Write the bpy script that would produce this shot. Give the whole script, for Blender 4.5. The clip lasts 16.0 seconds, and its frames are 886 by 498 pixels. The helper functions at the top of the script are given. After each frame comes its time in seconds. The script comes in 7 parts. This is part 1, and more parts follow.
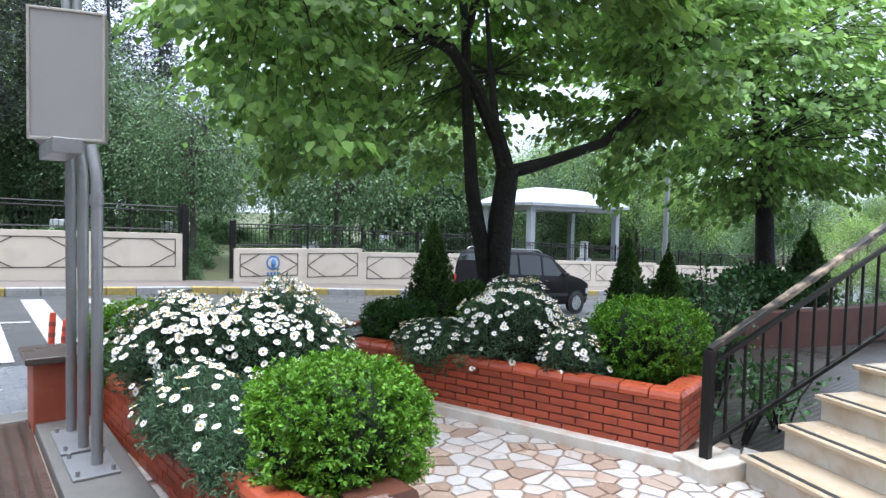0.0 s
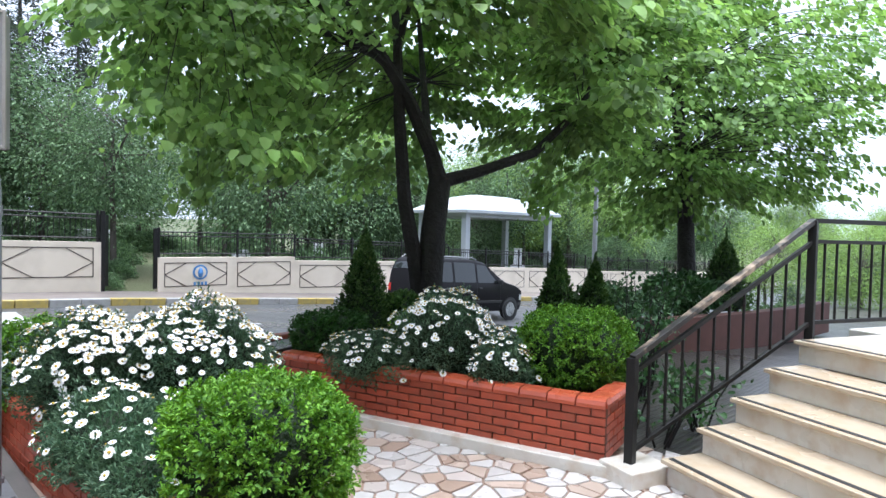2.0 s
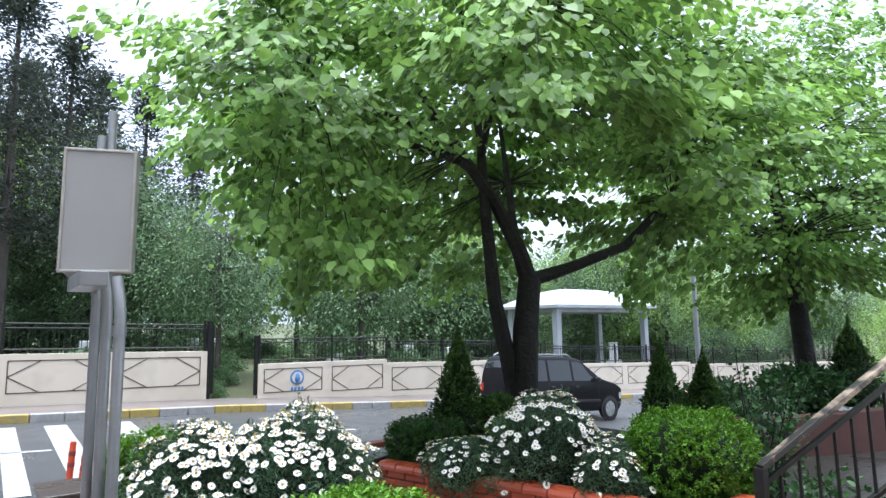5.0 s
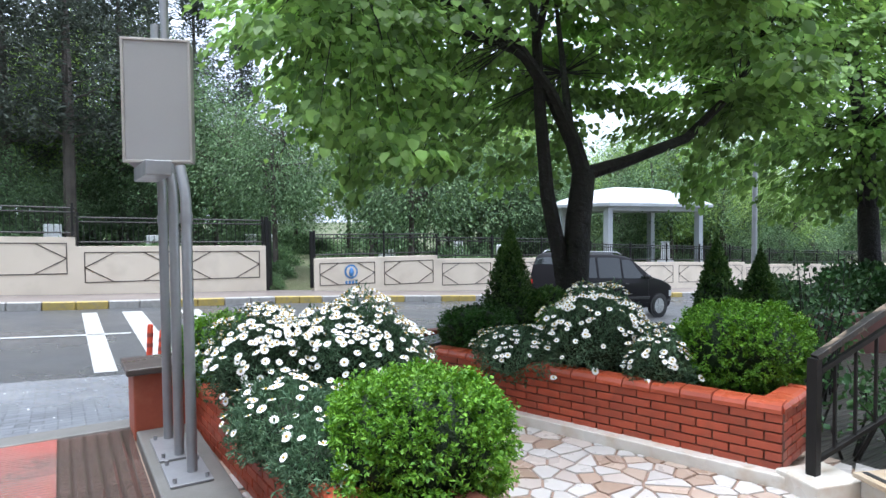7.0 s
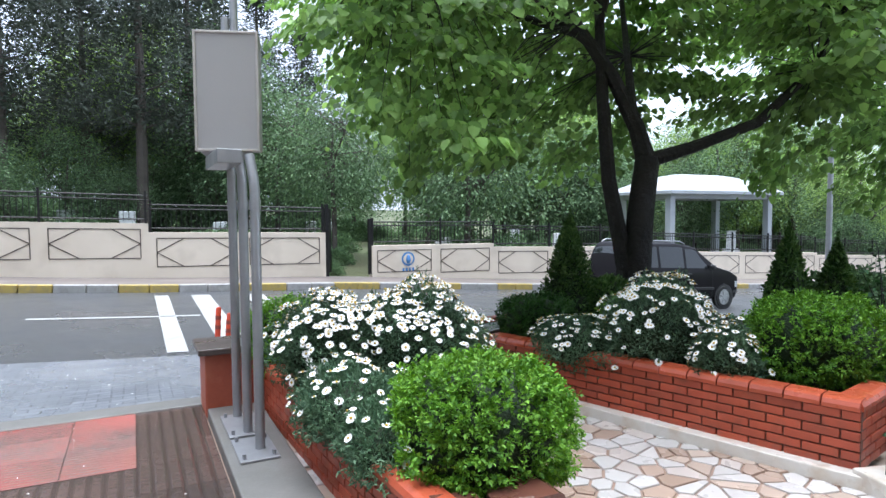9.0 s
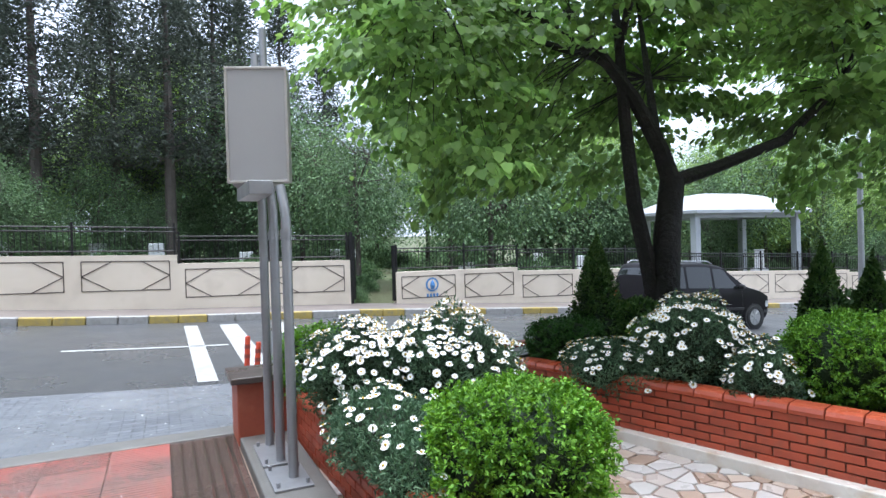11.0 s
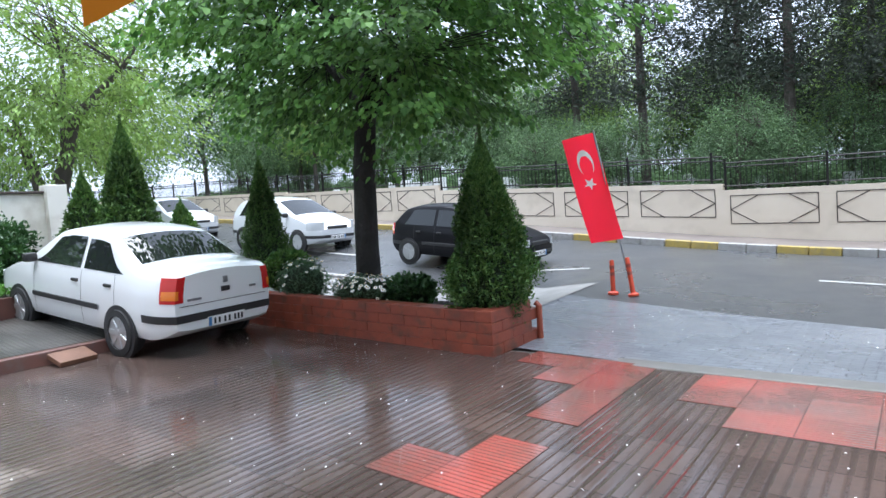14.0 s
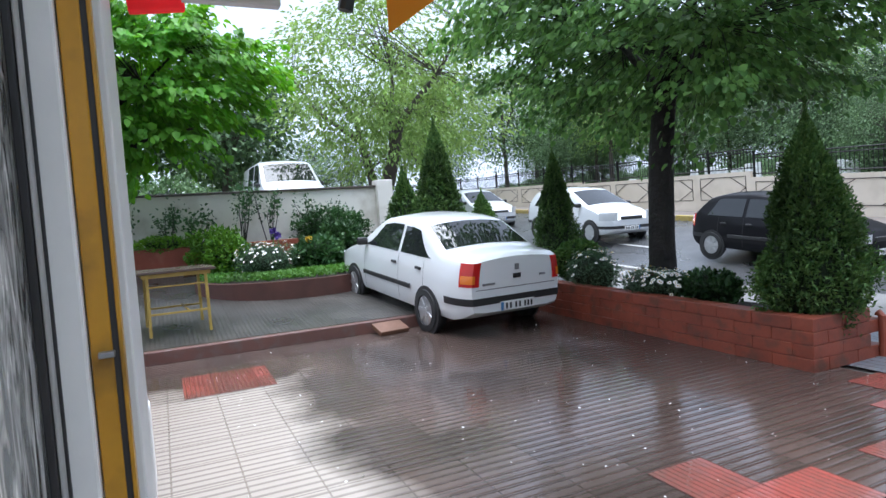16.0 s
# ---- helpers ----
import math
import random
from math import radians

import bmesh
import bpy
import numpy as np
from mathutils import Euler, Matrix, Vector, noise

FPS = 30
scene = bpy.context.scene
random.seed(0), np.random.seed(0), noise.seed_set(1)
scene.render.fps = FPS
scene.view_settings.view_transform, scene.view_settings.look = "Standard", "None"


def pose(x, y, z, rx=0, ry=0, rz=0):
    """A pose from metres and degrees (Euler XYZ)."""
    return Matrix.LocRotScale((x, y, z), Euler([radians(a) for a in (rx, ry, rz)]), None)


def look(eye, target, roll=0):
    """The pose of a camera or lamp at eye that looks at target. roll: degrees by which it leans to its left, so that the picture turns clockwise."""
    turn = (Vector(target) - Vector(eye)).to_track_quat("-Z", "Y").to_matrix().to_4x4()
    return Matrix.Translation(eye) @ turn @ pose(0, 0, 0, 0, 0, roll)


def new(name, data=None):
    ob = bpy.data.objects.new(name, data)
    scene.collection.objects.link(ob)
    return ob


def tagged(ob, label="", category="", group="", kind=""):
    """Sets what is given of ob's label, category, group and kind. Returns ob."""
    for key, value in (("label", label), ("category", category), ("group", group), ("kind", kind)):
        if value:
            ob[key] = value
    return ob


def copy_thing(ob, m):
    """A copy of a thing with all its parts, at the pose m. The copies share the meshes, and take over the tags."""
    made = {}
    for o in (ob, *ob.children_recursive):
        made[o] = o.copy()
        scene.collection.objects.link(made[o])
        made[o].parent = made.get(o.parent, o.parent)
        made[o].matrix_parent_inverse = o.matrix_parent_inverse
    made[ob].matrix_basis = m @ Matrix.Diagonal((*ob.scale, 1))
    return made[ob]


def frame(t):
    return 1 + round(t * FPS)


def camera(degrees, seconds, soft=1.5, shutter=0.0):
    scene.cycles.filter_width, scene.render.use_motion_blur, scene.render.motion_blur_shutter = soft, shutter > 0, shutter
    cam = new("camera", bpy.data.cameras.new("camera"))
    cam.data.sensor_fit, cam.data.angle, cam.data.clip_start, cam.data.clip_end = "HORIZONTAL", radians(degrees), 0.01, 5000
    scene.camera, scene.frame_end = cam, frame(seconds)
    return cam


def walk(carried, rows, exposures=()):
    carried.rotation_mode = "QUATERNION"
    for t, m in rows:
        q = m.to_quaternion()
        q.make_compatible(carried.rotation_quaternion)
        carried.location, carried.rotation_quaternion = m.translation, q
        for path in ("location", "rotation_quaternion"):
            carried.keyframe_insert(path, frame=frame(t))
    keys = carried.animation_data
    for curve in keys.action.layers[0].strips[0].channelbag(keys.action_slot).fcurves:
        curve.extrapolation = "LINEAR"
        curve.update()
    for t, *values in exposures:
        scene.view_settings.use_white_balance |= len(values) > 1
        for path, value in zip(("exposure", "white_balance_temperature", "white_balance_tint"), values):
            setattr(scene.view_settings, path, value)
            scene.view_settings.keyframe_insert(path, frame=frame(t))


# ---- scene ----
cam = camera(71.87, 16.0)
# seconds, eye, yaw, pitch, roll
PATH = [
    (0.0, 0.045, -0.095, 1.565, -38.86, -2.47, -1.36),
    (0.5, 0.053, -0.099, 1.571, -41.03, -3.09, -1.35),
    (1.0, 0.077, -0.101, 1.565, -42.64, -3.29, -1.47),
    (1.5, 0.083, -0.103, 1.567, -43.40, -3.55, -1.34),
    (2.0, 0.103, -0.101, 1.598, -44.80, -1.72, -1.34),
    (2.5, 0.104, -0.089, 1.607, -44.08, 1.94, -0.98),
    (3.0, 0.090, -0.083, 1.628, -41.03, 4.58, -0.16),
    (3.2, 0.081, -0.078, 1.634, -40.03, 5.38, 0.07),
    (5.3, 0.087, -0.059, 1.642, -35.66, 7.24, 1.06),
    (5.5, 0.085, -0.048, 1.637, -34.94, 6.06, 0.95),
    (6.0, 0.080, -0.052, 1.609, -34.15, 1.89, 0.43),
    (6.5, 0.072, -0.045, 1.588, -33.05, -0.72, 0.28),
    (7.0, 0.064, -0.041, 1.583, -31.99, -2.07, 0.47),
    (7.5, 0.055, -0.034, 1.580, -30.33, -2.96, 0.24),
    (8.0, 0.045, -0.026, 1.574, -28.63, -4.00, 0.15),
    (8.5, 0.039, -0.027, 1.576, -27.43, -3.76, 0.20),
    (11.0, -0.018, -0.032, 1.580, -24.78, -0.76, 1.60),
    (11.5, -0.021, 0.053, 1.573, -15.55, -2.14, 2.02),
    (12.0, 0.012, 0.121, 1.570, 0.56, -2.11, 1.23),
    (12.5, 0.025, 0.141, 1.564, 10.65, -3.35, 2.04),
    (13.0, -0.014, 0.117, 1.564, 19.24, -4.19, 2.49),
    (13.5, -0.095, 0.054, 1.571, 28.01, -3.76, 3.85),
    (14.0, -0.172, -0.029, 1.592, 38.06, -3.79, 4.22),
    (14.5, -0.204, 0.012, 1.602, 50.59, -2.38, 3.59),
    (15.0, -0.191, 0.073, 1.587, 58.35, -2.22, 4.46),
    (15.5, -0.201, 0.072, 1.580, 63.69, -1.86, 4.63),
    (16.0, -0.221, 0.075, 1.581, 65.21, -2.66, 4.16),
]
walk(cam, [(t, pose(x, y, z, 90 + pitch, roll, yaw)) for t, x, y, z, yaw, pitch, roll in PATH],
     exposures=((0.0, 1.28, 5840, 10), (5.5, 1.34, 5840, 10), (8.5, 1.26, 5840, 10), (11.0, 1.24, 5840, 10), (12.5, 1.13, 5840, 8), (13.6, 1.18, 5840, 8), (14.4, 1.22, 5800, 10), (15.0, 1.12, 5780, 10), (15.5, 1.0, 5750, 10), (16.0, 0.97, 5750, 10)))

# ---- world and light: a bright rainy overcast ----
world = bpy.data.worlds.new("overcast_sky")
scene.world = world
world.use_nodes = True
wn, wl = world.node_tree.nodes, world.node_tree.links
sky = wn.new("ShaderNodeTexSky")
sky.sky_type, sky.sun_disc = "NISHITA", False
sky.sun_elevation, sky.sun_rotation = radians(86), radians(0)
sky.air_density, sky.dust_density = 1.0, 4.0
veil = wn.new("ShaderNodeMixRGB")
veil.inputs[0].default_value = 0.75
veil.inputs[2].default_value = (8.5, 9.2, 10.7, 1)
wl.new(sky.outputs[0], veil.inputs[1])
wl.new(veil.outputs[0], wn["Background"].inputs[0])
wn["Background"].inputs[1].default_value = 0.086
sun = new("sun", bpy.data.lights.new("sun", "SUN"))
sun.data.energy, sun.data.angle, sun.data.color = 3.5, radians(60), (1.0, 0.99, 0.97)
sun.matrix_world = look((0, 0, 30), (0, -1.5, 0))

# ---- materials ----
def nodes_of(name):
    m = bpy.data.materials.new(name)
    m.use_nodes = True
    n, l = m.node_tree.nodes, m.node_tree.links
    return m, n, l, n["Principled BSDF"]


def math_node(n, l, op, a, b):
    k = n.new("ShaderNodeMath")
    k.operation = op
    for i, v in enumerate((a, b)):
        if isinstance(v, (int, float)):
            k.inputs[i].default_value = v
        else:
            l.new(v, k.inputs[i])
    return k.outputs[0]


def surface(name, col, col2=None, rough=0.7, metal=0.0, grain=30.0, blot=1.5, bump=0.3, dirt=None, dirt_amount=0.5,
            rough_var=0.15, vary=0.0, coat=0.0, dist=0.004):
    """Two scales of noise in colour, roughness and relief; dirt is a third colour in irregular stains."""
    m, n, l, p = nodes_of(name)
    col2 = col2 or tuple(c * 0.75 for c in col)
    co = n.new("ShaderNodeTexCoord")
    big, fine = n.new("ShaderNodeTexNoise"), n.new("ShaderNodeTexNoise")
    big.inputs["Scale"].default_value, big.inputs["Detail"].default_value = blot, 6
    fine.inputs["Scale"].default_value, fine.inputs["Detail"].default_value = grain, 4
    geo = n.new("ShaderNodeNewGeometry")
    for k in (big, fine):
        l.new(geo.outputs["Position"], k.inputs["Vector"])
    mix = n.new("ShaderNodeMixRGB")
    mix.inputs[1].default_value, mix.inputs[2].default_value = (*col, 1), (*col2, 1)
    f = math_node(n, l, "MULTIPLY_ADD", fine.outputs[0], 0.5)
    f.node.inputs[2].default_value = 0.0
    g = math_node(n, l, "MULTIPLY_ADD", big.outputs[0], 1.6)
    g.node.inputs[2].default_value = -0.55
    tot = math_node(n, l, "ADD", f, g)
    tot.node.use_clamp = True
    l.new(tot, mix.inputs[0])
    out = mix.outputs[0]
    if dirt:
        st = n.new("ShaderNodeTexNoise")
        st.inputs["Scale"].default_value, st.inputs["Detail"].default_value = blot * 2.3, 8
        l.new(geo.outputs["Position"], st.inputs["Vector"])
        rp = n.new("ShaderNodeValToRGB")
        rp.color_ramp.elements[0].position, rp.color_ramp.elements[1].position = 0.5, 0.72
        rp.color_ramp.elements[1].color = (dirt_amount,) * 3 + (1,)
        l.new(st.outputs[0], rp.inputs[0])
        mx = n.new("ShaderNodeMixRGB")
        mx.inputs[2].default_value = (*dirt, 1)
        l.new(rp.outputs[0], mx.inputs[0])
        l.new(out, mx.inputs[1])
        out = mx.outputs[0]
    if vary:
        info = n.new("ShaderNodeObjectInfo")
        hs = n.new("ShaderNodeHueSaturation")
        l.new(math_node(n, l, "MULTIPLY_ADD", info.outputs["Random"], vary), hs.inputs["Value"])
        hs.inputs["Value"].links[0].from_node.inputs[2].default_value = 1 - vary / 2
        l.new(out, hs.inputs["Color"])
        out = hs.outputs[0]
    l.new(out, p.inputs["Base Color"])
    r = math_node(n, l, "MULTIPLY_ADD", big.outputs[0], rough_var * 2)
    r.node.inputs[2].default_value = rough - rough_var
    r.node.use_clamp = True
    l.new(r, p.inputs["Roughness"])
    p.inputs["Metallic"].default_value = metal
    p.inputs["Coat Weight"].default_value = coat
    p.inputs["Coat Roughness"].default_value = 0.06
    if bump:
        b = n.new("ShaderNodeBump")
        b.inputs["Strength"].default_value, b.inputs["Distance"].default_value = bump, dist
        l.new(fine.outputs[0], b.inputs["Height"])
        l.new(b.outputs[0], p.inputs["Normal"])
    return m


def leaf_mat(name, col, col2, rough=0.45, trans=0.35, deep=0.55):
    """Leaves: each island has its own tone; part of the light goes through."""
    m, n, l, p = nodes_of(name)
    geo = n.new("ShaderNodeNewGeometry")
    mix = n.new("ShaderNodeMixRGB")
    mix.inputs[1].default_value, mix.inputs[2].default_value = (*col, 1), (*col2, 1)
    l.new(geo.outputs["Random Per Island"], mix.inputs[0])
    hs = n.new("ShaderNodeHueSaturation")
    nz = n.new("ShaderNodeTexNoise")
    nz.inputs["Scale"].default_value = 1.3
    l.new(geo.outputs["Position"], nz.inputs["Vector"])
    v = math_node(n, l, "MULTIPLY_ADD", nz.outputs[0], 3.6 * deep)
    v.node.inputs[2].default_value = 1 - 1.9 * deep
    l.new(v, hs.inputs["Value"])
    l.new(mix.outputs[0], hs.inputs["Color"])
    l.new(hs.outputs[0], p.inputs["Base Color"])
    p.inputs["Roughness"].default_value = rough + 0.1
    p.inputs["Specular IOR Level"].default_value = 0.35
    t = n.new("ShaderNodeBsdfTranslucent")
    hs2 = n.new("ShaderNodeHueSaturation")
    hs2.inputs["Hue"].default_value, hs2.inputs["Saturation"].default_value, hs2.inputs["Value"].default_value = 0.485, 1.1, 1.2
    l.new(hs.outputs[0], hs2.inputs["Color"])
    l.new(hs2.outputs[0], t.inputs[0])
    ms = n.new("ShaderNodeMixShader")
    ms.inputs[0].default_value = trans
    l.new(p.outputs[0], ms.inputs[1])
    l.new(t.outputs[0], ms.inputs[2])
    l.new(ms.outputs[0], n["Material Output"].inputs[0])
    return m


def glass_mat(name, tint=(0.8, 0.85, 0.85), rough=0.02, clear=0.5):
    m, n, l, p = nodes_of(name)
    p.inputs["Base Color"].default_value = (*tuple(c * 0.03 for c in tint), 1)
    p.inputs["Roughness"].default_value = rough
    p.inputs["IOR"].default_value = 1.55
    tr = n.new("ShaderNodeBsdfTransparent")
    tr.inputs[0].default_value = (*tint, 1)
    ms = n.new("ShaderNodeMixShader")
    ms.inputs[0].default_value = clear
    l.new(p.outputs[0], ms.inputs[1])
    l.new(tr.outputs[0], ms.inputs[2])
    l.new(ms.outputs[0], n["Material Output"].inputs[0])
    return m


def ribbed(name, col, col2, pitch=0.05, along="x", rough=0.25, wet=0.6, joint=0.4, pale_patch=None, groove=0.6):
    """Concrete paving slabs with parallel ribs, wet; joints every `joint` metres."""
    m, n, l, p = nodes_of(name)
    geo = n.new("ShaderNodeNewGeometry")
    sep = n.new("ShaderNodeSeparateXYZ")
    l.new(geo.outputs["Position"], sep.inputs[0])
    a = sep.outputs["X" if along == "y" else "Y"]
    ribs = math_node(n, l, "PINGPONG", a, pitch / 2)
    ribs = math_node(n, l, "DIVIDE", ribs, pitch / 2)
    rp = n.new("ShaderNodeValToRGB")
    rp.color_ramp.elements[0].position, rp.color_ramp.elements[1].position = 0.15, 0.5
    l.new(ribs, rp.inputs[0])
    jx = math_node(n, l, "LESS_THAN", math_node(n, l, "PINGPONG", sep.outputs["X"], joint / 2), 0.006)
    jy = math_node(n, l, "LESS_THAN", math_node(n, l, "PINGPONG", sep.outputs["Y"], joint / 2), 0.006)
    jj = math_node(n, l, "MULTIPLY", math_node(n, l, "MAXIMUM", jx, jy), 0.55)
    nz, n2 = n.new("ShaderNodeTexNoise"), n.new("ShaderNodeTexNoise")
    nz.inputs["Scale"].default_value, nz.inputs["Detail"].default_value = 0.8, 6
    n2.inputs["Scale"].default_value, n2.inputs["Detail"].default_value = 25, 5
    for k in (nz, n2):
        l.new(geo.outputs["Position"], k.inputs["Vector"])
    mix = n.new("ShaderNodeMixRGB")
    mix.inputs[1].default_value, mix.inputs[2].default_value = (*col, 1), (*col2, 1)
    g = math_node(n, l, "MULTIPLY_ADD", nz.outputs[0], 2.0)
    g.node.inputs[2].default_value = -0.5
    g2 = math_node(n, l, "MULTIPLY_ADD", n2.outputs[0], 0.5)
    l.new(g, g2.node.inputs[2])
    g2.node.use_clamp = True
    l.new(g2, mix.inputs[0])
    # slab-to-slab tone
    fx = math_node(n, l, "FLOOR", math_node(n, l, "DIVIDE", sep.outputs["X"], joint), 0)
    fy = math_node(n, l, "FLOOR", math_node(n, l, "DIVIDE", sep.outputs["Y"], joint), 0)
    cb = n.new("ShaderNodeCombineXYZ")
    l.new(fx, cb.inputs[0])
    l.new(fy, cb.inputs[1])
    wn_ = n.new("ShaderNodeTexWhiteNoise")
    l.new(cb.outputs[0], wn_.inputs["Vector"])
    hs = n.new("ShaderNodeHueSaturation")
    v = math_node(n, l, "MULTIPLY_ADD", wn_.outputs["Value"], 0.35)
    v.node.inputs[2].default_value = 0.82
    l.new(v, hs.inputs["Value"])
    l.new(mix.outputs[0], hs.inputs["Color"])
    tone, paleness = hs.outputs[0], None
    if pale_patch:
        # paler slabs near the awning: dry ones, plus sky reflection painted into the colour
        x0, x1, y0, y1 = pale_patch
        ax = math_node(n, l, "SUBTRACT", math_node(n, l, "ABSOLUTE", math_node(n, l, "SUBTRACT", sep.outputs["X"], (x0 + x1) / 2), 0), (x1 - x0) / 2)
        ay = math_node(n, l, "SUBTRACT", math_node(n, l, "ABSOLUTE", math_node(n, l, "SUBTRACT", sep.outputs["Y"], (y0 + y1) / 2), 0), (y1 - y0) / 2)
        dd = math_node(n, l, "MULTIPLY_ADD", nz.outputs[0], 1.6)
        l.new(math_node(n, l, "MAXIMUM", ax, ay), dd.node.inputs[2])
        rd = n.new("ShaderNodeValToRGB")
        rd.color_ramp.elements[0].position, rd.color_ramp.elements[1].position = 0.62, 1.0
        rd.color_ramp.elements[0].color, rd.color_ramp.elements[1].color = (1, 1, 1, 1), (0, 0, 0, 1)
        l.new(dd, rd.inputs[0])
        paleness = rd.outputs[0]
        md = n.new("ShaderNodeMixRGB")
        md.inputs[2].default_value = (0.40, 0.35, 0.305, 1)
        l.new(paleness, md.inputs[0])
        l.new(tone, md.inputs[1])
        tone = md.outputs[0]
    dk = n.new("ShaderNodeMixRGB")
    dk.blend_type = "MULTIPLY"
    dk.inputs[2].default_value = (0.35, 0.33, 0.32, 1)
    inv = math_node(n, l, "SUBTRACT", 1.0, rp.outputs[0])
    l.new(math_node(n, l, "MAXIMUM", math_node(n, l, "MULTIPLY", inv, groove), jj), dk.inputs[0])
    l.new(tone, dk.inputs[1])
    l.new(dk.outputs[0], p.inputs["Base Color"])
    r = math_node(n, l, "MULTIPLY_ADD", nz.outputs[0], -wet)
    r.node.inputs[2].default_value = rough + wet * 0.5
    r.node.use_clamp = True
    l.new(r, p.inputs["Roughness"])
    b = n.new("ShaderNodeBump")
    b.inputs["Strength"].default_value, b.inputs["Distance"].default_value = 0.6, 0.006
    h = math_node(n, l, "MULTIPLY_ADD", n2.outputs[0], 0.4)
    l.new(math_node(n, l, "SUBTRACT", rp.outputs[0], jj), h.node.inputs[2])
    l.new(h, b.inputs["Height"])
    l.new(b.outputs[0], p.inputs["Normal"])
    return m


def setts(name, col, col2):
    """Small worn interlocking paving blocks, wet, with puddled shine."""
    m, n, l, p = nodes_of(name)
    geo = n.new("ShaderNodeNewGeometry")
    bt = n.new("ShaderNodeTexBrick")
    bt.inputs["Scale"].default_value = 1.0
    bt.inputs["Brick Width"].default_value, bt.inputs["Row Height"].default_value = 0.2, 0.1
    bt.inputs["Mortar Size"].default_value, bt.inputs["Mortar Smooth"].default_value = 0.008, 0.4
    bt.inputs["Color1"].default_value, bt.inputs["Color2"].default_value = (*col, 1), (*col2, 1)
    bt.inputs["Mortar"].default_value = (*tuple(c * 0.45 for c in col2), 1)
    l.new(geo.outputs["Position"], bt.inputs["Vector"])
    nz, n2 = n.new("ShaderNodeTexNoise"), n.new("ShaderNodeTexNoise")
    nz.inputs["Scale"].default_value, nz.inputs["Detail"].default_value = 0.9, 7
    n2.inputs["Scale"].default_value, n2.inputs["Detail"].default_value = 30, 5
    for k in (nz, n2):
        l.new(geo.outputs["Position"], k.inputs["Vector"])
    mx = n.new("ShaderNodeMixRGB")
    mx.inputs[2].default_value = (0.20, 0.215, 0.24, 1)
    g = math_node(n, l, "MULTIPLY_ADD", nz.outputs[0], 1.8)
    g.node.inputs[2].default_value = -0.45
    g.node.use_clamp = True
    l.new(g, mx.inputs[0])
    l.new(bt.outputs["Color"], mx.inputs[1])
    l.new(mx.outputs[0], p.inputs["Base Color"])
    r = math_node(n, l, "MULTIPLY_ADD", nz.outputs[0], -0.7)
    r.node.inputs[2].default_value = 0.62
    r.node.use_clamp = True
    l.new(r, p.inputs["Roughness"])
    b = n.new("ShaderNodeBump")
    b.inputs["Strength"].default_value, b.inputs["Distance"].default_value = 0.7, 0.008
    h = math_node(n, l, "MULTIPLY_ADD", n2.outputs[0], 0.6)
    l.new(math_node(n, l, "MULTIPLY", bt.outputs["Fac"], -1.0), h.node.inputs[2])
    l.new(h, b.inputs["Height"])
    l.new(b.outputs[0], p.inputs["Normal"])
    return m


ASPHALT = surface("wet_asphalt", (0.075, 0.078, 0.082), (0.05, 0.052, 0.055), rough=0.32, grain=140, blot=0.5, bump=0.5, rough_var=0.3, dist=0.003)
APRON = setts("worn_wet_paving", (0.15, 0.162, 0.185), (0.085, 0.093, 0.107))
PALECONC = surface("pale_concrete", (0.27, 0.265, 0.258), (0.18, 0.178, 0.172), rough=0.45, grain=60, blot=1.2, dirt=(0.18, 0.18, 0.17), rough_var=0.25)
CONCRETE = surface("concrete", (0.16, 0.155, 0.145), (0.095, 0.092, 0.085), rough=0.45, grain=60, blot=2.0, dirt=(0.12, 0.12, 0.10), rough_var=0.25)
PAVE = surface("pavement_slabs", (0.18, 0.155, 0.14), (0.12, 0.10, 0.092), rough=0.4, grain=30, blot=0.8, rough_var=0.25)
SOIL = surface("dark_soil", (0.03, 0.022, 0.016), (0.016, 0.012, 0.009), rough=0.9, grain=40, blot=4, bump=1.0, dist=0.03)
GRASS = surface("park_ground", (0.06, 0.10, 0.03), (0.10, 0.085, 0.05), rough=0.9, grain=14, blot=0.4, bump=1.0, dist=0.05)
CREAM = surface("cream_render", (0.70, 0.62, 0.515), (0.60, 0.52, 0.42), rough=0.75, grain=90, blot=0.8, bump=0.25, dirt=(0.42, 0.36, 0.29), dirt_amount=0.35)
CREAM2 = surface("white_wall_render", (0.82, 0.80, 0.74), (0.72, 0.68, 0.60), rough=0.75, grain=60, blot=0.9, dirt=(0.38, 0.33, 0.25), dirt_amount=0.5)
BRICK = surface("red_brick", (0.42, 0.080, 0.035), (0.30, 0.055, 0.028), rough=0.42, grain=70, blot=5, bump=0.35, vary=0.38, dirt=(0.20, 0.06, 0.035), dirt_amount=0.5, rough_var=0.2)
CAP = surface("red_cap_brick", (0.46, 0.095, 0.042), (0.36, 0.07, 0.035), rough=0.3, grain=60, blot=6, bump=0.25, vary=0.25, rough_var=0.2)
MORTAR = surface("dark_mortar", (0.16, 0.06, 0.04), (0.10, 0.05, 0.035), rough=0.8, grain=90, blot=4)
REDPAINT = surface("faded_red_paint", (0.38, 0.088, 0.042), (0.25, 0.058, 0.034), rough=0.55, grain=40, blot=2.2, bump=0.5, dirt=(0.46, 0.20, 0.12), dirt_amount=0.35, vary=0.15)
REDTILE = surface("red_paint_paving", (0.36, 0.085, 0.06), (0.26, 0.06, 0.045), rough=0.2, grain=40, blot=2.6, bump=0.5, dirt=(0.20, 0.11, 0.09), dirt_amount=0.75, rough_var=0.2, vary=0.3)
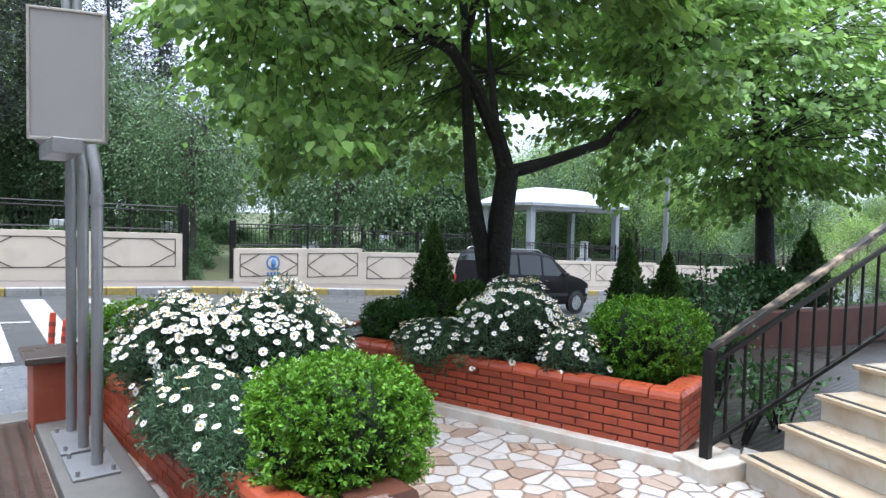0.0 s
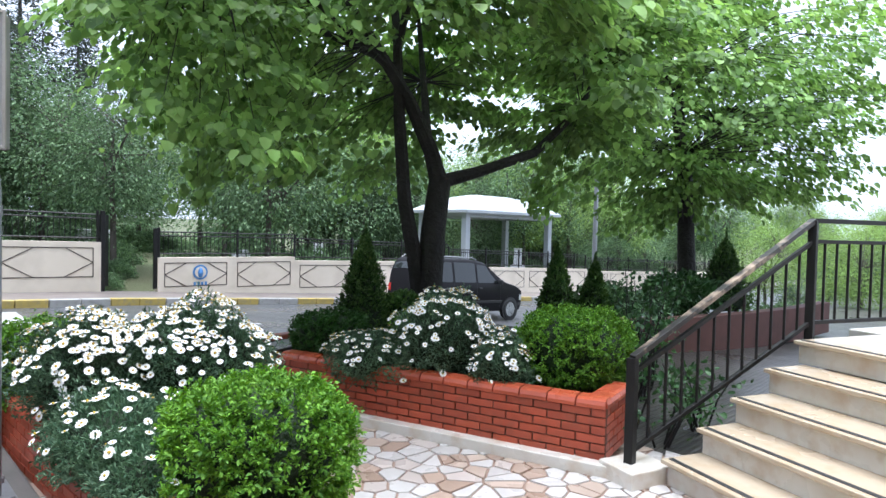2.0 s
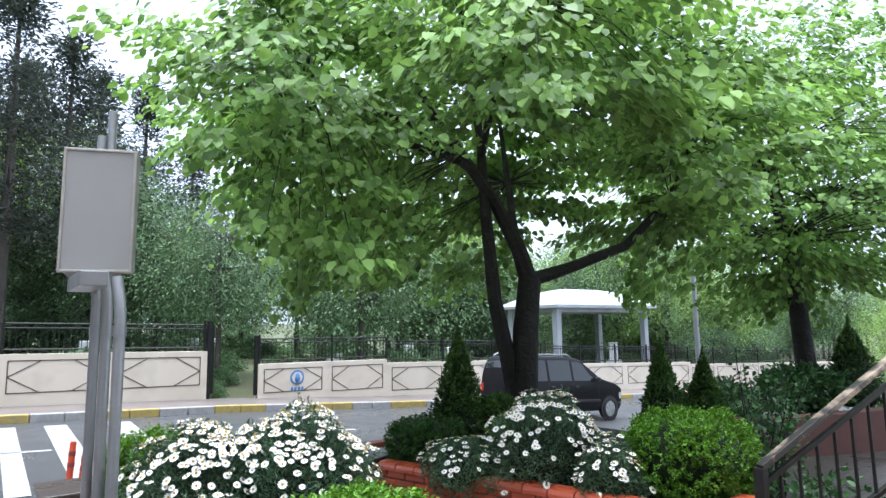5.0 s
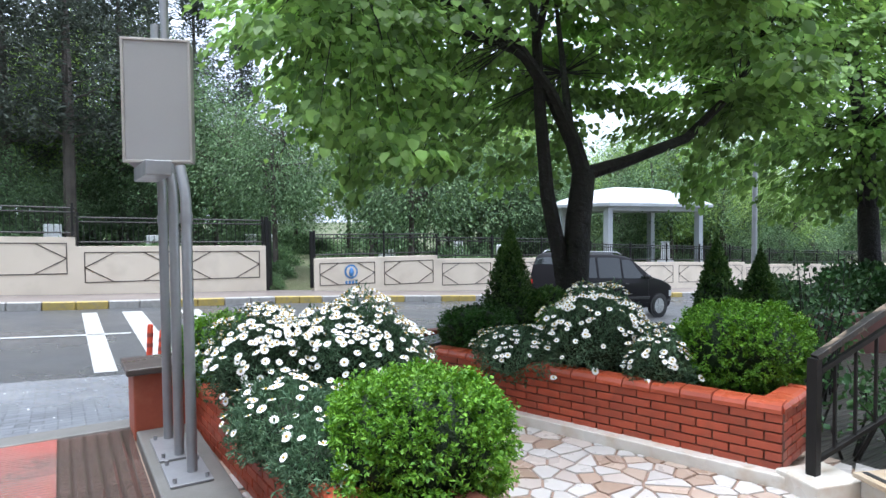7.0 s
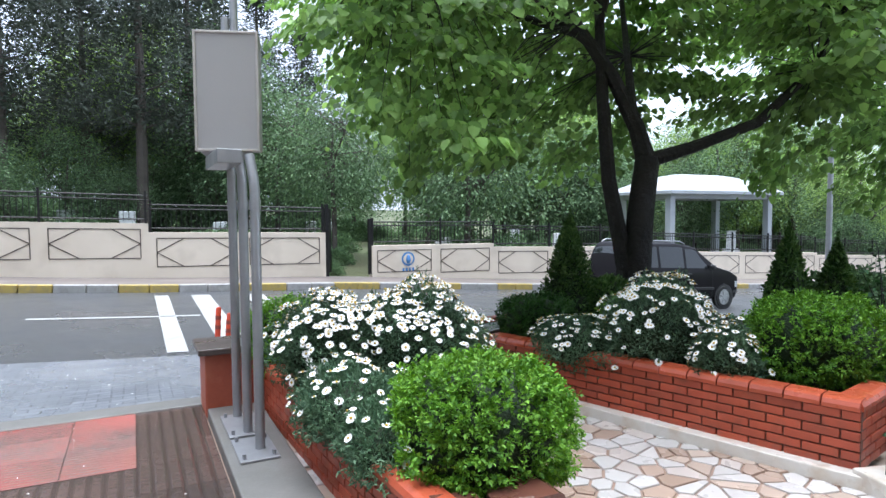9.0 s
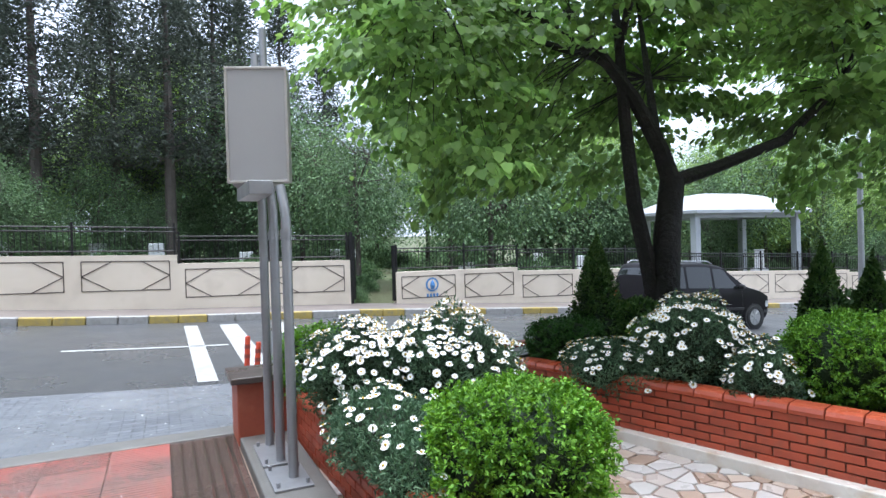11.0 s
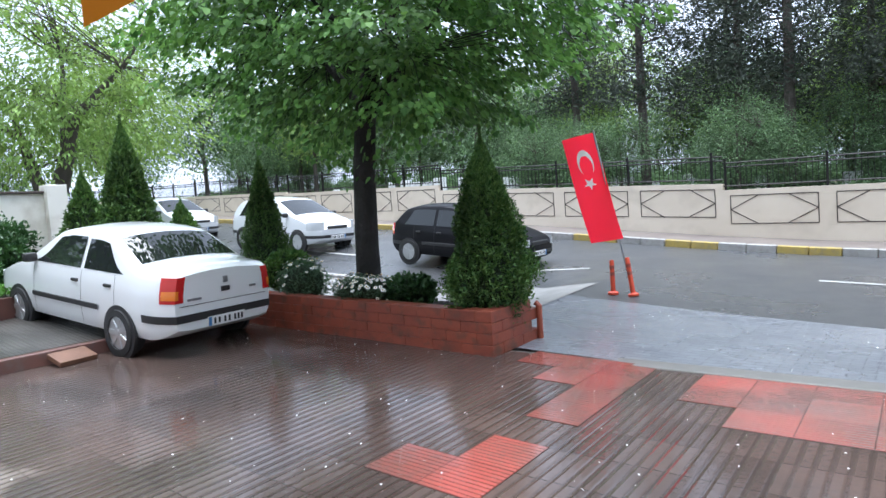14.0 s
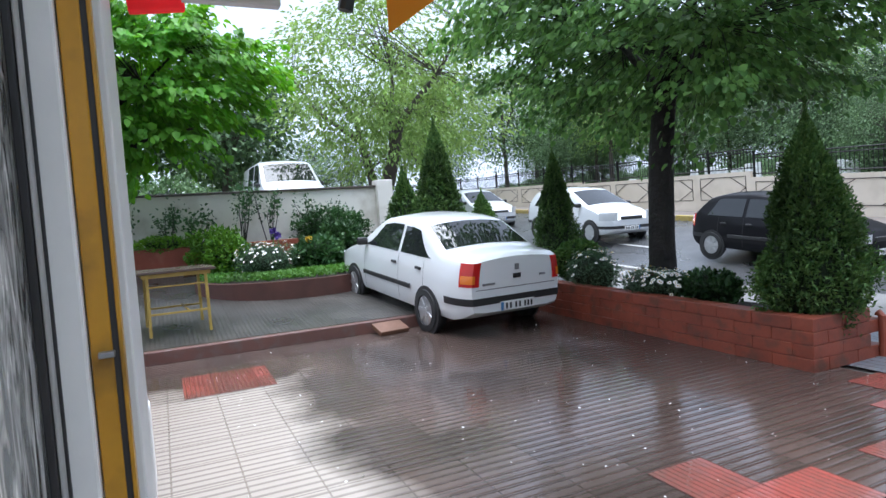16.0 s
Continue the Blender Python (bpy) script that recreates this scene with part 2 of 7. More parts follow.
REDRIB = ribbed("red_ribbed_slabs", (0.43, 0.065, 0.05), (0.13, 0.07, 0.058), pitch=0.042, along="x", rough=0.05, wet=0.45, joint=0.42, groove=0.25)
BLOCKPAINT = surface("weathered_block_paint", (0.30, 0.068, 0.034), (0.17, 0.042, 0.026), rough=0.5, grain=40, blot=3, bump=0.6, dirt=(0.07, 0.045, 0.032), dirt_amount=0.7, vary=0.12)
SLATE = surface("slate_coping", (0.10, 0.075, 0.065), (0.06, 0.05, 0.045), rough=0.3, grain=30, blot=4)
RIB = ribbed("ribbed_slabs", (0.115, 0.074, 0.060), (0.066, 0.050, 0.044), pitch=0.085, along="y", rough=0.11, wet=0.45, joint=0.42, groove=0.45, pale_patch=(-6.4, -1.3, -0.6, 1.05))
RIB2 = ribbed("grey_ribbed_slabs", (0.085, 0.078, 0.070), (0.05, 0.047, 0.043), pitch=0.055, along="x", rough=0.34, wet=0.5, joint=0.42, groove=0.6)
MARBLE = surface("cream_marble", (0.52, 0.44, 0.34), (0.44, 0.34, 0.23), rough=0.25, grain=12, blot=2.5, bump=0.1, dirt=(0.42, 0.27, 0.13), dirt_amount=0.45, rough_var=0.15)
MARBLEW = surface("white_marble_riser", (0.70, 0.68, 0.64), (0.60, 0.55, 0.47), rough=0.3, grain=14, blot=3, bump=0.1, dirt=(0.45, 0.30, 0.16), dirt_amount=0.5)
STONE = [surface("crazy_stone", c, tuple(k * 0.85 for k in c), rough=0.3, grain=25, blot=4, bump=0.25, vary=0.2, rough_var=0.2) for c in
         ((0.56, 0.53, 0.51), (0.42, 0.31, 0.245), (0.49, 0.385, 0.315), (0.36, 0.26, 0.20), (0.53, 0.46, 0.42))]
GROUT = surface("grout", (0.36, 0.25, 0.19), (0.26, 0.18, 0.14), rough=0.6, grain=60, blot=3)
BLACKIRON = surface("black_iron", (0.008, 0.008, 0.009), (0.014, 0.013, 0.012), rough=0.5, grain=80, blot=6, bump=0.2)
FLAKED = surface("flaked_handrail", (0.03, 0.026, 0.024), (0.02, 0.02, 0.02), rough=0.45, grain=60, blot=3.5, bump=0.6, dirt=(0.50, 0.38, 0.28), dirt_amount=1.0)
GALV = surface("galvanised_steel", (0.33, 0.335, 0.35), (0.26, 0.265, 0.28), rough=0.42, metal=0.6, grain=40, blot=5, bump=0.1)
GREYBOX = surface("grey_enamel", (0.31, 0.30, 0.295), (0.28, 0.272, 0.265), rough=0.45, grain=80, blot=1.5, bump=0.05)
BOXRIM = surface("box_rim_steel", (0.44, 0.42, 0.39), (0.32, 0.29, 0.26), rough=0.4, metal=0.3, grain=60, blot=8)
BARK = surface("dark_wet_bark", (0.014, 0.011, 0.010), (0.007, 0.006, 0.005), rough=0.75, grain=22, blot=5, bump=1.0, dist=0.025)
BARK2 = surface("grey_brown_bark", (0.10, 0.085, 0.07), (0.055, 0.045, 0.04), rough=0.85, grain=18, blot=3, bump=1.0, dist=0.03)
ORANGE = surface("orange_plastic", (0.62, 0.075, 0.03), (0.48, 0.06, 0.03), rough=0.4, grain=60, blot=6, bump=0.05)
WHITELINE = surface("road_paint", (0.42, 0.42, 0.41), (0.28, 0.28, 0.27), rough=0.4, grain=90, blot=3, bump=0.3, dirt=(0.22, 0.22, 0.22), dirt_amount=0.5)
YELLOWK = surface("yellow_kerb_paint", (0.46, 0.33, 0.07), (0.30, 0.24, 0.09), rough=0.55, grain=50, blot=5, dirt=(0.2, 0.18, 0.14), dirt_amount=0.6)
GREYK = surface("kerb_stone", (0.38, 0.37, 0.355), (0.26, 0.255, 0.25), rough=0.55, grain=50, blot=5, dirt=(0.2, 0.19, 0.17), dirt_amount=0.5)
FLAGRED = leaf_mat("red_cloth", (0.95, 0.12, 0.115), (0.93, 0.11, 0.11), 0.7, 0.55, 0.0)
WHITE = surface("white_paint", (0.82, 0.82, 0.81), (0.76, 0.76, 0.75), rough=0.5, grain=60, blot=2, bump=0.05)
OFFWHITE = surface("painted_metal_white", (0.72, 0.73, 0.73), (0.60, 0.61, 0.62), rough=0.45, grain=40, blot=1.5, bump=0.05)
YELLOW = surface("yellow_enamel", (0.58, 0.30, 0.015), (0.42, 0.20, 0.012), rough=0.4, grain=40, blot=3, bump=0.1, dirt=(0.06, 0.04, 0.02), dirt_amount=0.6)
YCLOTH = surface("yellow_awning_cloth", (0.75, 0.36, 0.03), (0.66, 0.30, 0.02), rough=0.8, grain=160, blot=2, bump=0.1)
TABLETOP = surface("wet_dark_tabletop", (0.10, 0.07, 0.055), (0.06, 0.045, 0.04), rough=0.2, grain=40, blot=3)
OLDYELLOW = surface("old_yellow_legs", (0.46, 0.33, 0.07), (0.30, 0.22, 0.06), rough=0.5, grain=50, blot=7)
WOOD = surface("raw_wood_block", (0.18, 0.085, 0.05), (0.11, 0.055, 0.033), rough=0.6, grain=60, blot=4)
GRAVE = surface("grave_marble", (0.72, 0.73, 0.74), (0.55, 0.56, 0.56), rough=0.5, grain=30, blot=2, dirt=(0.25, 0.27, 0.24), dirt_amount=0.5)
RUBBER = surface("tyre_rubber", (0.018, 0.018, 0.019), (0.026, 0.026, 0.026), rough=0.7, grain=60, blot=5)
ALLOY = surface("wheel_alloy", (0.55, 0.56, 0.57), (0.45, 0.46, 0.47), rough=0.35, metal=0.7, grain=40, blot=5, bump=0.03)
PLASTIC = surface("black_plastic", (0.022, 0.022, 0.024), (0.03, 0.03, 0.031), rough=0.5, grain=80, blot=5, bump=0.1)
CARWHITE = surface("white_car_paint", (0.80, 0.82, 0.83), (0.77, 0.79, 0.80), rough=0.3, grain=5, blot=1, bump=0, coat=1.0, rough_var=0.04)
CARBLACK = surface("black_car_paint", (0.010, 0.010, 0.012), (0.013, 0.013, 0.015), rough=0.6, grain=5, blot=1, bump=0, coat=0.2, rough_var=0.04)
CARSILVER = surface("silver_white_car_paint", (0.72, 0.74, 0.76), (0.68, 0.70, 0.72), rough=0.3, grain=5, blot=1, bump=0, coat=1.0, rough_var=0.04)
DARKVAN = surface("dark_van_paint", (0.012, 0.011, 0.013), (0.015, 0.014, 0.016), rough=0.6, grain=5, blot=1, bump=0, coat=0.2, rough_var=0.04)
LAMPRED = surface("red_lens", (0.55, 0.02, 0.02), (0.48, 0.015, 0.015), rough=0.15, grain=90, blot=3, bump=0.15, coat=0.8)
LAMPORANGE = surface("orange_lens", (0.8, 0.22, 0.02), (0.7, 0.18, 0.02), rough=0.15, grain=90, blot=3, bump=0.15, coat=0.8)
LAMPCLEAR = surface("clear_lens", (0.62, 0.64, 0.66), (0.5, 0.52, 0.54), rough=0.12, grain=90, blot=3, bump=0.1, coat=0.8)
PLATE = surface("number_plate_white", (0.8, 0.8, 0.8), (0.74, 0.74, 0.74), rough=0.4, grain=90, blot=4, bump=0)
BLUE = surface("blue_paint", (0.06, 0.18, 0.42), (0.08, 0.22, 0.45), rough=0.5, grain=60, blot=5, bump=0)
CARGLASS = glass_mat("car_glass", (0.55, 0.65, 0.66), 0.03, 0.0)

LIME = leaf_mat("lime_leaves", (0.088, 0.175, 0.046), (0.34, 0.55, 0.16), 0.4, 0.38, 0.5)
LIME2 = leaf_mat("shade_tree_leaves", (0.05, 0.13, 0.034), (0.19, 0.37, 0.10), 0.4, 0.33, 0.5)
BOXLEAF = leaf_mat("boxwood_leaves", (0.05, 0.15, 0.014), (0.21, 0.43, 0.045), 0.45, 0.22, 0.3)
BOXDARK = leaf_mat("dark_boxwood_leaves", (0.03, 0.095, 0.02), (0.06, 0.15, 0.03), 0.4, 0.25)
DAISYLEAF = leaf_mat("daisy_leaves", (0.05, 0.11, 0.06), (0.16, 0.26, 0.15), 0.5, 0.2, 0.4)
CONIFER = leaf_mat("thuja_leaves", (0.03, 0.085, 0.02), (0.11, 0.195, 0.05), 0.5, 0.22)
CYPRESS = leaf_mat("cypress_needles", (0.045, 0.058, 0.045), (0.105, 0.125, 0.096), 0.6, 0.12)
WOODA = leaf_mat("woodland_leaves", (0.05, 0.10, 0.045), (0.19, 0.30, 0.14), 0.55, 0.25)
WOODB = leaf_mat("pale_woodland_leaves", (0.17, 0.29, 0.075), (0.27, 0.40, 0.12), 0.5, 0.4)
ROSE = leaf_mat("rose_leaves", (0.03, 0.085, 0.03), (0.06, 0.13, 0.04), 0.35, 0.25)
COVER = leaf_mat("ground_cover_leaves", (0.07, 0.19, 0.03), (0.12, 0.26, 0.05), 0.45, 0.3)
PETAL = surface("white_petals", (0.86, 0.86, 0.84), (0.80, 0.80, 0.80), rough=0.6, grain=60, blot=8, bump=0)
POLLEN = surface("yellow_flower_centre", (0.55, 0.38, 0.04), (0.45, 0.30, 0.03), rough=0.7, grain=300, blot=30, bump=0.3)
SLATE_RED = surface("brown_red_bed_wall", (0.10, 0.036, 0.026), (0.06, 0.028, 0.022), rough=0.75, grain=40, blot=3)
DARKBAND = surface("dull_band", (0.30, 0.06, 0.04), (0.22, 0.05, 0.04), rough=0.5, grain=60, blot=5, bump=0.05)
BRIGHT = leaf_mat("maple_leaves", (0.10, 0.30, 0.03), (0.18, 0.42, 0.05), 0.42, 0.4)


def smeared_glass(name):
    """Dirty shop glass: clear mirror-like panes with dried smears."""
    m, n, l, p = nodes_of(name)
    geo = n.new("ShaderNodeNewGeometry")
    mp = n.new("ShaderNodeMapping")
    mp.inputs["Scale"].default_value = (9, 9, 2.2)
    l.new(geo.outputs["Position"], mp.inputs["Vector"])
    nz = n.new("ShaderNodeTexNoise")
    nz.inputs["Scale"].default_value, nz.inputs["Detail"].default_value, nz.inputs["Distortion"].default_value = 2.2, 7, 1.6
    l.new(mp.outputs[0], nz.inputs["Vector"])
    rp = n.new("ShaderNodeValToRGB")
    rp.color_ramp.elements[0].position, rp.color_ramp.elements[1].position = 0.42, 0.62
    rp.color_ramp.elements[0].color, rp.color_ramp.elements[1].color = (0.10, 0.105, 0.10, 1), (0.62, 0.62, 0.60, 1)
    l.new(nz.outputs[0], rp.inputs[0])
    l.new(rp.outputs[0], p.inputs["Base Color"])
    r = math_node(n, l, "MULTIPLY_ADD", nz.outputs[0], 0.8)
    r.node.inputs[2].default_value = -0.25
    r.node.use_clamp = True
    l.new(r, p.inputs["Roughness"])
    return m


SMEAR = smeared_glass("smeared_shop_glass")
for k, v in ((CARBLACK, 0.05), (DARKVAN, 0.05), (BLACKIRON, 0.3)):
    k.node_tree.nodes["Principled BSDF"].inputs["Specular IOR Level"].default_value = v
EDGERED = surface("dirty_red_edge", (0.17, 0.078, 0.063), (0.11, 0.062, 0.054), rough=0.35, grain=40, blot=3, bump=0.5, dirt=(0.14, 0.11, 0.10), dirt_amount=0.8)
# wet cap brick with the shade on it put into a darker colour
SHADECAP = surface("wet_shaded_cap_brick", (0.13, 0.05, 0.035), (0.08, 0.035, 0.025), rough=0.25, grain=60, blot=6, bump=0.3, vary=0.2)
PAVROOF = surface("grey_white_roof", (0.40, 0.42, 0.44), (0.30, 0.32, 0.34), rough=0.45, grain=30, blot=1.5, bump=0.05)

# ---- building helpers ----
RNG = np.random.default_rng(7)


def bm_box(bm, size, at=(0, 0, 0), bevel=0.0, m=None):
    made = bmesh.ops.create_cube(bm, size=1)["verts"]
    bmesh.ops.scale(bm, vec=size, verts=made)
    if bevel:
        edges = list({e for v in made for e in v.link_edges})
        made = [g for g in bmesh.ops.bevel(bm, geom=edges, offset=bevel, segments=2, profile=0.5, affect="EDGES")["verts"]]
    if m is not None:
        bmesh.ops.transform(bm, matrix=m, verts=made)
    bmesh.ops.translate(bm, vec=at, verts=made)
    return made


def bm_tube(bm, pts, radii, seg=8, caps=True):
    """A tube through points, with a radius at each."""
    pts = [Vector(p) for p in pts]
    rings = []
    for i, p in enumerate(pts):
        d = (pts[min(i + 1, len(pts) - 1)] - pts[max(i - 1, 0)]).normalized()
        a = d.cross(Vector((0.31, 0.95, 0.11))).normalized()
        b = d.cross(a)
        r = radii[i] if hasattr(radii, "__len__") else radii
        rings.append([bm.verts.new(p + a * (r * math.cos(k * 2 * math.pi / seg)) + b * (r * math.sin(k * 2 * math.pi / seg))) for k in range(seg)])
    for q, s in zip(rings, rings[1:]):
        for k in range(seg):
            bm.faces.new((q[k], q[(k + 1) % seg], s[(k + 1) % seg], s[k]))
    if caps:
        bm.faces.new(rings[0][::-1])
        bm.faces.new(rings[-1])


def mesh_of(bm, name, material, smooth=False):
    bmesh.ops.recalc_face_normals(bm, faces=bm.faces)
    me = bpy.data.meshes.new(name)
    bm.to_mesh(me)
    bm.free()
    if smooth:
        me.polygons.foreach_set("use_smooth", [True] * len(me.polygons))
        me.set_sharp_from_angle(angle=radians(42))
    for k in material if isinstance(material, (list, tuple)) else [material]:
        me.materials.append(k)
    return me


def part(name, bm, material, parent=None, label="", smooth=False):
    ob = new(name, mesh_of(bm, name, material, smooth))
    ob.parent = parent
    return tagged(ob, label)


def piece(name, me, parent, m):
    """One of many alike pieces on a shared mesh."""
    ob = new(name, me)
    ob.parent, ob.matrix_basis = parent, m
    return ob


def empty(name, at=(0, 0, 0), rz=0, label="", category="", group="", kind=""):
    ob = new(name)
    ob.matrix_basis = pose(*at, 0, 0, rz)
    return tagged(ob, label, category, group, kind)


def box_part(name, size, at, material, parent, bevel=0.004, label="", m=None):
    bm = bmesh.new()
    bm_box(bm, size, at, bevel, m)
    return part(name, bm, material, parent, label)


def raw_mesh(name, verts, faces, material, smooth=False):
    me = bpy.data.meshes.new(name)
    me.from_pydata(verts, [], faces)
    me.materials.append(material)
    if smooth:
        me.polygons.foreach_set("use_smooth", [True] * len(me.polygons))
    me.update()
    return me


def leaf_cloud(name, centres, ways, size, material, wide=0.5, fold=0.25, rng=RNG, jitter=0.3, sway=0.6):
    """Many small leaves in one mesh: each is a folded blade of two triangles a side, lying along its way."""
    c, w = np.asarray(centres, float), np.asarray(ways, float)
    n = len(c)
    w = w / (np.linalg.norm(w, axis=1, keepdims=True) + 1e-9)
    s = size * (1 + jitter * rng.uniform(-1, 1, (n, 1)))
    up = rng.normal(size=(n, 3)) * sway + np.array([0, 0, 1.0])
    side = np.cross(w, up)
    side /= np.linalg.norm(side, axis=1, keepdims=True) + 1e-9
    nor = np.cross(side, w)
    base, tip = c - w * s * 0.5, c + w * s * 0.5 - nor * s * 0.12
    mid = c + w * s * 0.02
    left, right = mid + side * s * wide * 0.5 + nor * s * fold * 0.4, mid - side * s * wide * 0.5 + nor * s * fold * 0.4
    k = 3
    if wide > 0.5:
        # broad leaves: heart-shaped, widest near the stalk
        lo_, up_ = c - w * s * 0.26, c + w * s * 0.20 - nor * s * 0.03
        e1, e2 = side * s * wide * 0.52 + nor * s * fold * 0.35, side * s * wide * 0.40 + nor * s * fold * 0.25
        e1b, e2b = -side * s * wide * 0.52 + nor * s * fold * 0.35, -side * s * wide * 0.40 + nor * s * fold * 0.25
        v = np.stack([base, lo_ + e1b, up_ + e2b, tip, up_ + e2, lo_ + e1], 1).reshape(-1, 3)
        i = np.arange(n)[:, None] * 6
        f = np.concatenate([i + [0, 1, 2, 3], i + [0, 3, 4, 5]], 1).reshape(-1, 4)
        k = 4
    else:
        v = np.stack([base, right, tip, left], 1).reshape(-1, 3)
        i = np.arange(n)[:, None] * 4
        f = np.concatenate([i + [0, 1, 2], i + [0, 2, 3]], 1).reshape(-1, 3)
    me = bpy.data.meshes.new(name)
    me.vertices.add(len(v))
    me.vertices.foreach_set("co", v.ravel())
    me.loops.add(f.size)
    me.loops.foreach_set("vertex_index", f.ravel())
    me.polygons.add(len(f))
    me.polygons.foreach_set("loop_start", np.arange(0, f.size, k))
    me.materials.append(material)
    me.update(calc_edges=True)
    return me


def in_ball(n, rng=RNG, shell=0.0):
    d = rng.normal(size=(n, 3))
    d /= np.linalg.norm(d, axis=1, keepdims=True)
    return d * rng.uniform(shell ** 3, 1, (n, 1)) ** (1 / 3)


def smooth_noise(p, scale, seed=0.0):
    return np.array([noise.noise(Vector((x * scale + seed, y * scale, z * scale))) for x, y, z in p])


def spray_leaves(tips, ends, per, size, leaf, spread, droop, wide, rng):
    """Leaves on flat, drooping sprays: each spray fans out along the last stretch of its branch, in tiers with gaps between."""
    cs, ws = [], []
    for p in tips:
        p = Vector(p)
        a = min(ends, key=lambda e: (e - p).length + 0.8 * max(0, e.z - p.z))
        d = np.array(p - a)
        d[2] *= 0.35
        d /= np.linalg.norm(d) + 1e-6
        lat = np.cross(d, (0, 0, 1))
        lat /= np.linalg.norm(lat) + 1e-6
        big = rng.uniform(0.65, 1.35)
        n = int(per * big)
        u = rng.uniform(-0.85, 0.55, n) * spread * 2 * big
        v = rng.normal(size=n) * spread * 0.55 * big * (1 - 0.35 * np.clip(u / spread, -1, 1))
        c = np.array(p) + u[:, None] * d + v[:, None] * lat
        c[:, 2] += rng.normal(size=n) * 0.045 - droop * (np.clip(u, 0, 9) ** 2 + 0.6 * v ** 2)
        w = d * 0.6 + np.clip(v / spread, -1, 1)[:, None] * lat * 0.5 + rng.normal(size=(n, 3)) * 0.2
        w[:, 2] -= rng.uniform(0.2, 0.85, n)
        cs.append(c)
        ws.append(w)
    return leaf_cloud("crown", np.concatenate(cs), np.concatenate(ws), size, leaf, wide, 0.2, rng, 0.3, 0.25)


def tree(name, at, trunk_pts, radii, limbs, crown_at, crown_r, leaves, leaf_size, leaf, bark, label, category="tree", clusters=260, droop=0.35,
         spread=0.42, seed=1, wide=0.7, flat=0.55, keep=None, spray=False):
    """Trunk, limbs that branch towards clusters of leaves inside an uneven crown, and the leaves round the twigs."""
    rng = np.random.default_rng(seed)
    root = empty(name, at, 0, label, category)
    bm = bmesh.new()
    bm_tube(bm, trunk_pts, radii, 10)
    part("trunk", bm, bark, root, smooth=True)
    ends = []
    for pts, rad in limbs:
        bm = bmesh.new()
        bm_tube(bm, pts, rad, 8)
        part("limb", bm, bark, root, smooth=True)
        ends += [Vector(p) for p in pts[1:]]
    ends = [e for e in ends if not spray or e.z > 2.86] or [Vector(trunk_pts[-1])]
    q = in_ball(clusters * 2, rng, 0.35)
    q = q * (1 + 0.22 * smooth_noise(q, 2.2, seed)[:, None])
    q = (q * np.array(crown_r) + np.array(crown_at))
    if keep:
        q = q[keep(q)]
    q = q[:clusters]
    bm = bmesh.new()
    for k, p in enumerate(q):
        p = Vector(p)
        a = min(ends, key=lambda e: (e - p).length + 0.8 * max(0, e.z - p.z))
        mid = a.lerp(p, 0.55) + Vector((0, 0, 0.12 * (p - a).length))
        r = (0.003 + 0.0013 * (p - a).length) if spray else 0.004 + 0.002 * (p - a).length
        bm_tube(bm, [a, mid, p], [r * 1.6, r, 0.003], 4, False)
    part("branchwork", bm, bark, root, smooth=True)
    per = leaves // max(len(q), 1)
    if spray:
        me = spray_leaves(q, ends, per, leaf_size, leaf, spread, droop, wide, rng)
        ob = new("crown", me)
        ob.parent = root
        return root
    cen = np.repeat(q, per, 0)
    off = rng.normal(size=cen.shape) * spread * np.array([1, 1, flat])
    off[:, 2] -= droop * (off[:, 0] ** 2 + off[:, 1] ** 2)
    out = cen - np.array(crown_at)
    out /= np.linalg.norm(out, axis=1, keepdims=True) + 1e-6
    way = off * np.array([1, 1, 0.3]) * 1.5 + out * 0.5 + rng.normal(size=cen.shape) * 0.35
    way[:, 2] -= 0.55
    me = leaf_cloud("crown", cen + off, way, leaf_size, leaf, wide, 0.25, rng)
    ob = new("crown", me)
    ob.parent = root
    return root


def bush_mesh(name, r, n, size, leaf, seed=1, lump=0.12, wide=0.55, shell=0.72, outward=0.8, up=0.3, low=-0.85, taper=None):
    """Leaves in the outer shell of a rounded, uneven bush; taper(h) narrows it with height for cone shapes."""
    rng = np.random.default_rng(seed)
    d = rng.normal(size=(int(n * 1.4), 3))
    d /= np.linalg.norm(d, axis=1, keepdims=True)
    d = d[d[:, 2] > low][:n]
    k = 1 + lump * smooth_noise(d, 2.4, seed * 3.1) + lump * 0.7 * smooth_noise(d, 6.5, seed * 5.3)
    rad = rng.uniform(shell ** 3, 1, len(d)) ** (1 / 3) * k
    p = d * rad[:, None] * np.array(r)
    if taper:
        h = np.clip((p[:, 2] / r[2] + 1) / 2, 0, 1)
        s = np.array([taper(x) for x in h])
        dirs = d[:, :2] / (np.linalg.norm(d[:, :2], axis=1, keepdims=True) + 1e-6)
        fill = rng.uniform(0.45, 1, len(d)) ** 0.5 * k
        p[:, :2] = dirs * (s * fill)[:, None] * np.array(r[:2])
    way = d * outward + rng.normal(size=d.shape) * 0.55
    way[:, 2] += up
    return leaf_cloud(name, p, way, size, leaf, wide, 0.3, rng)


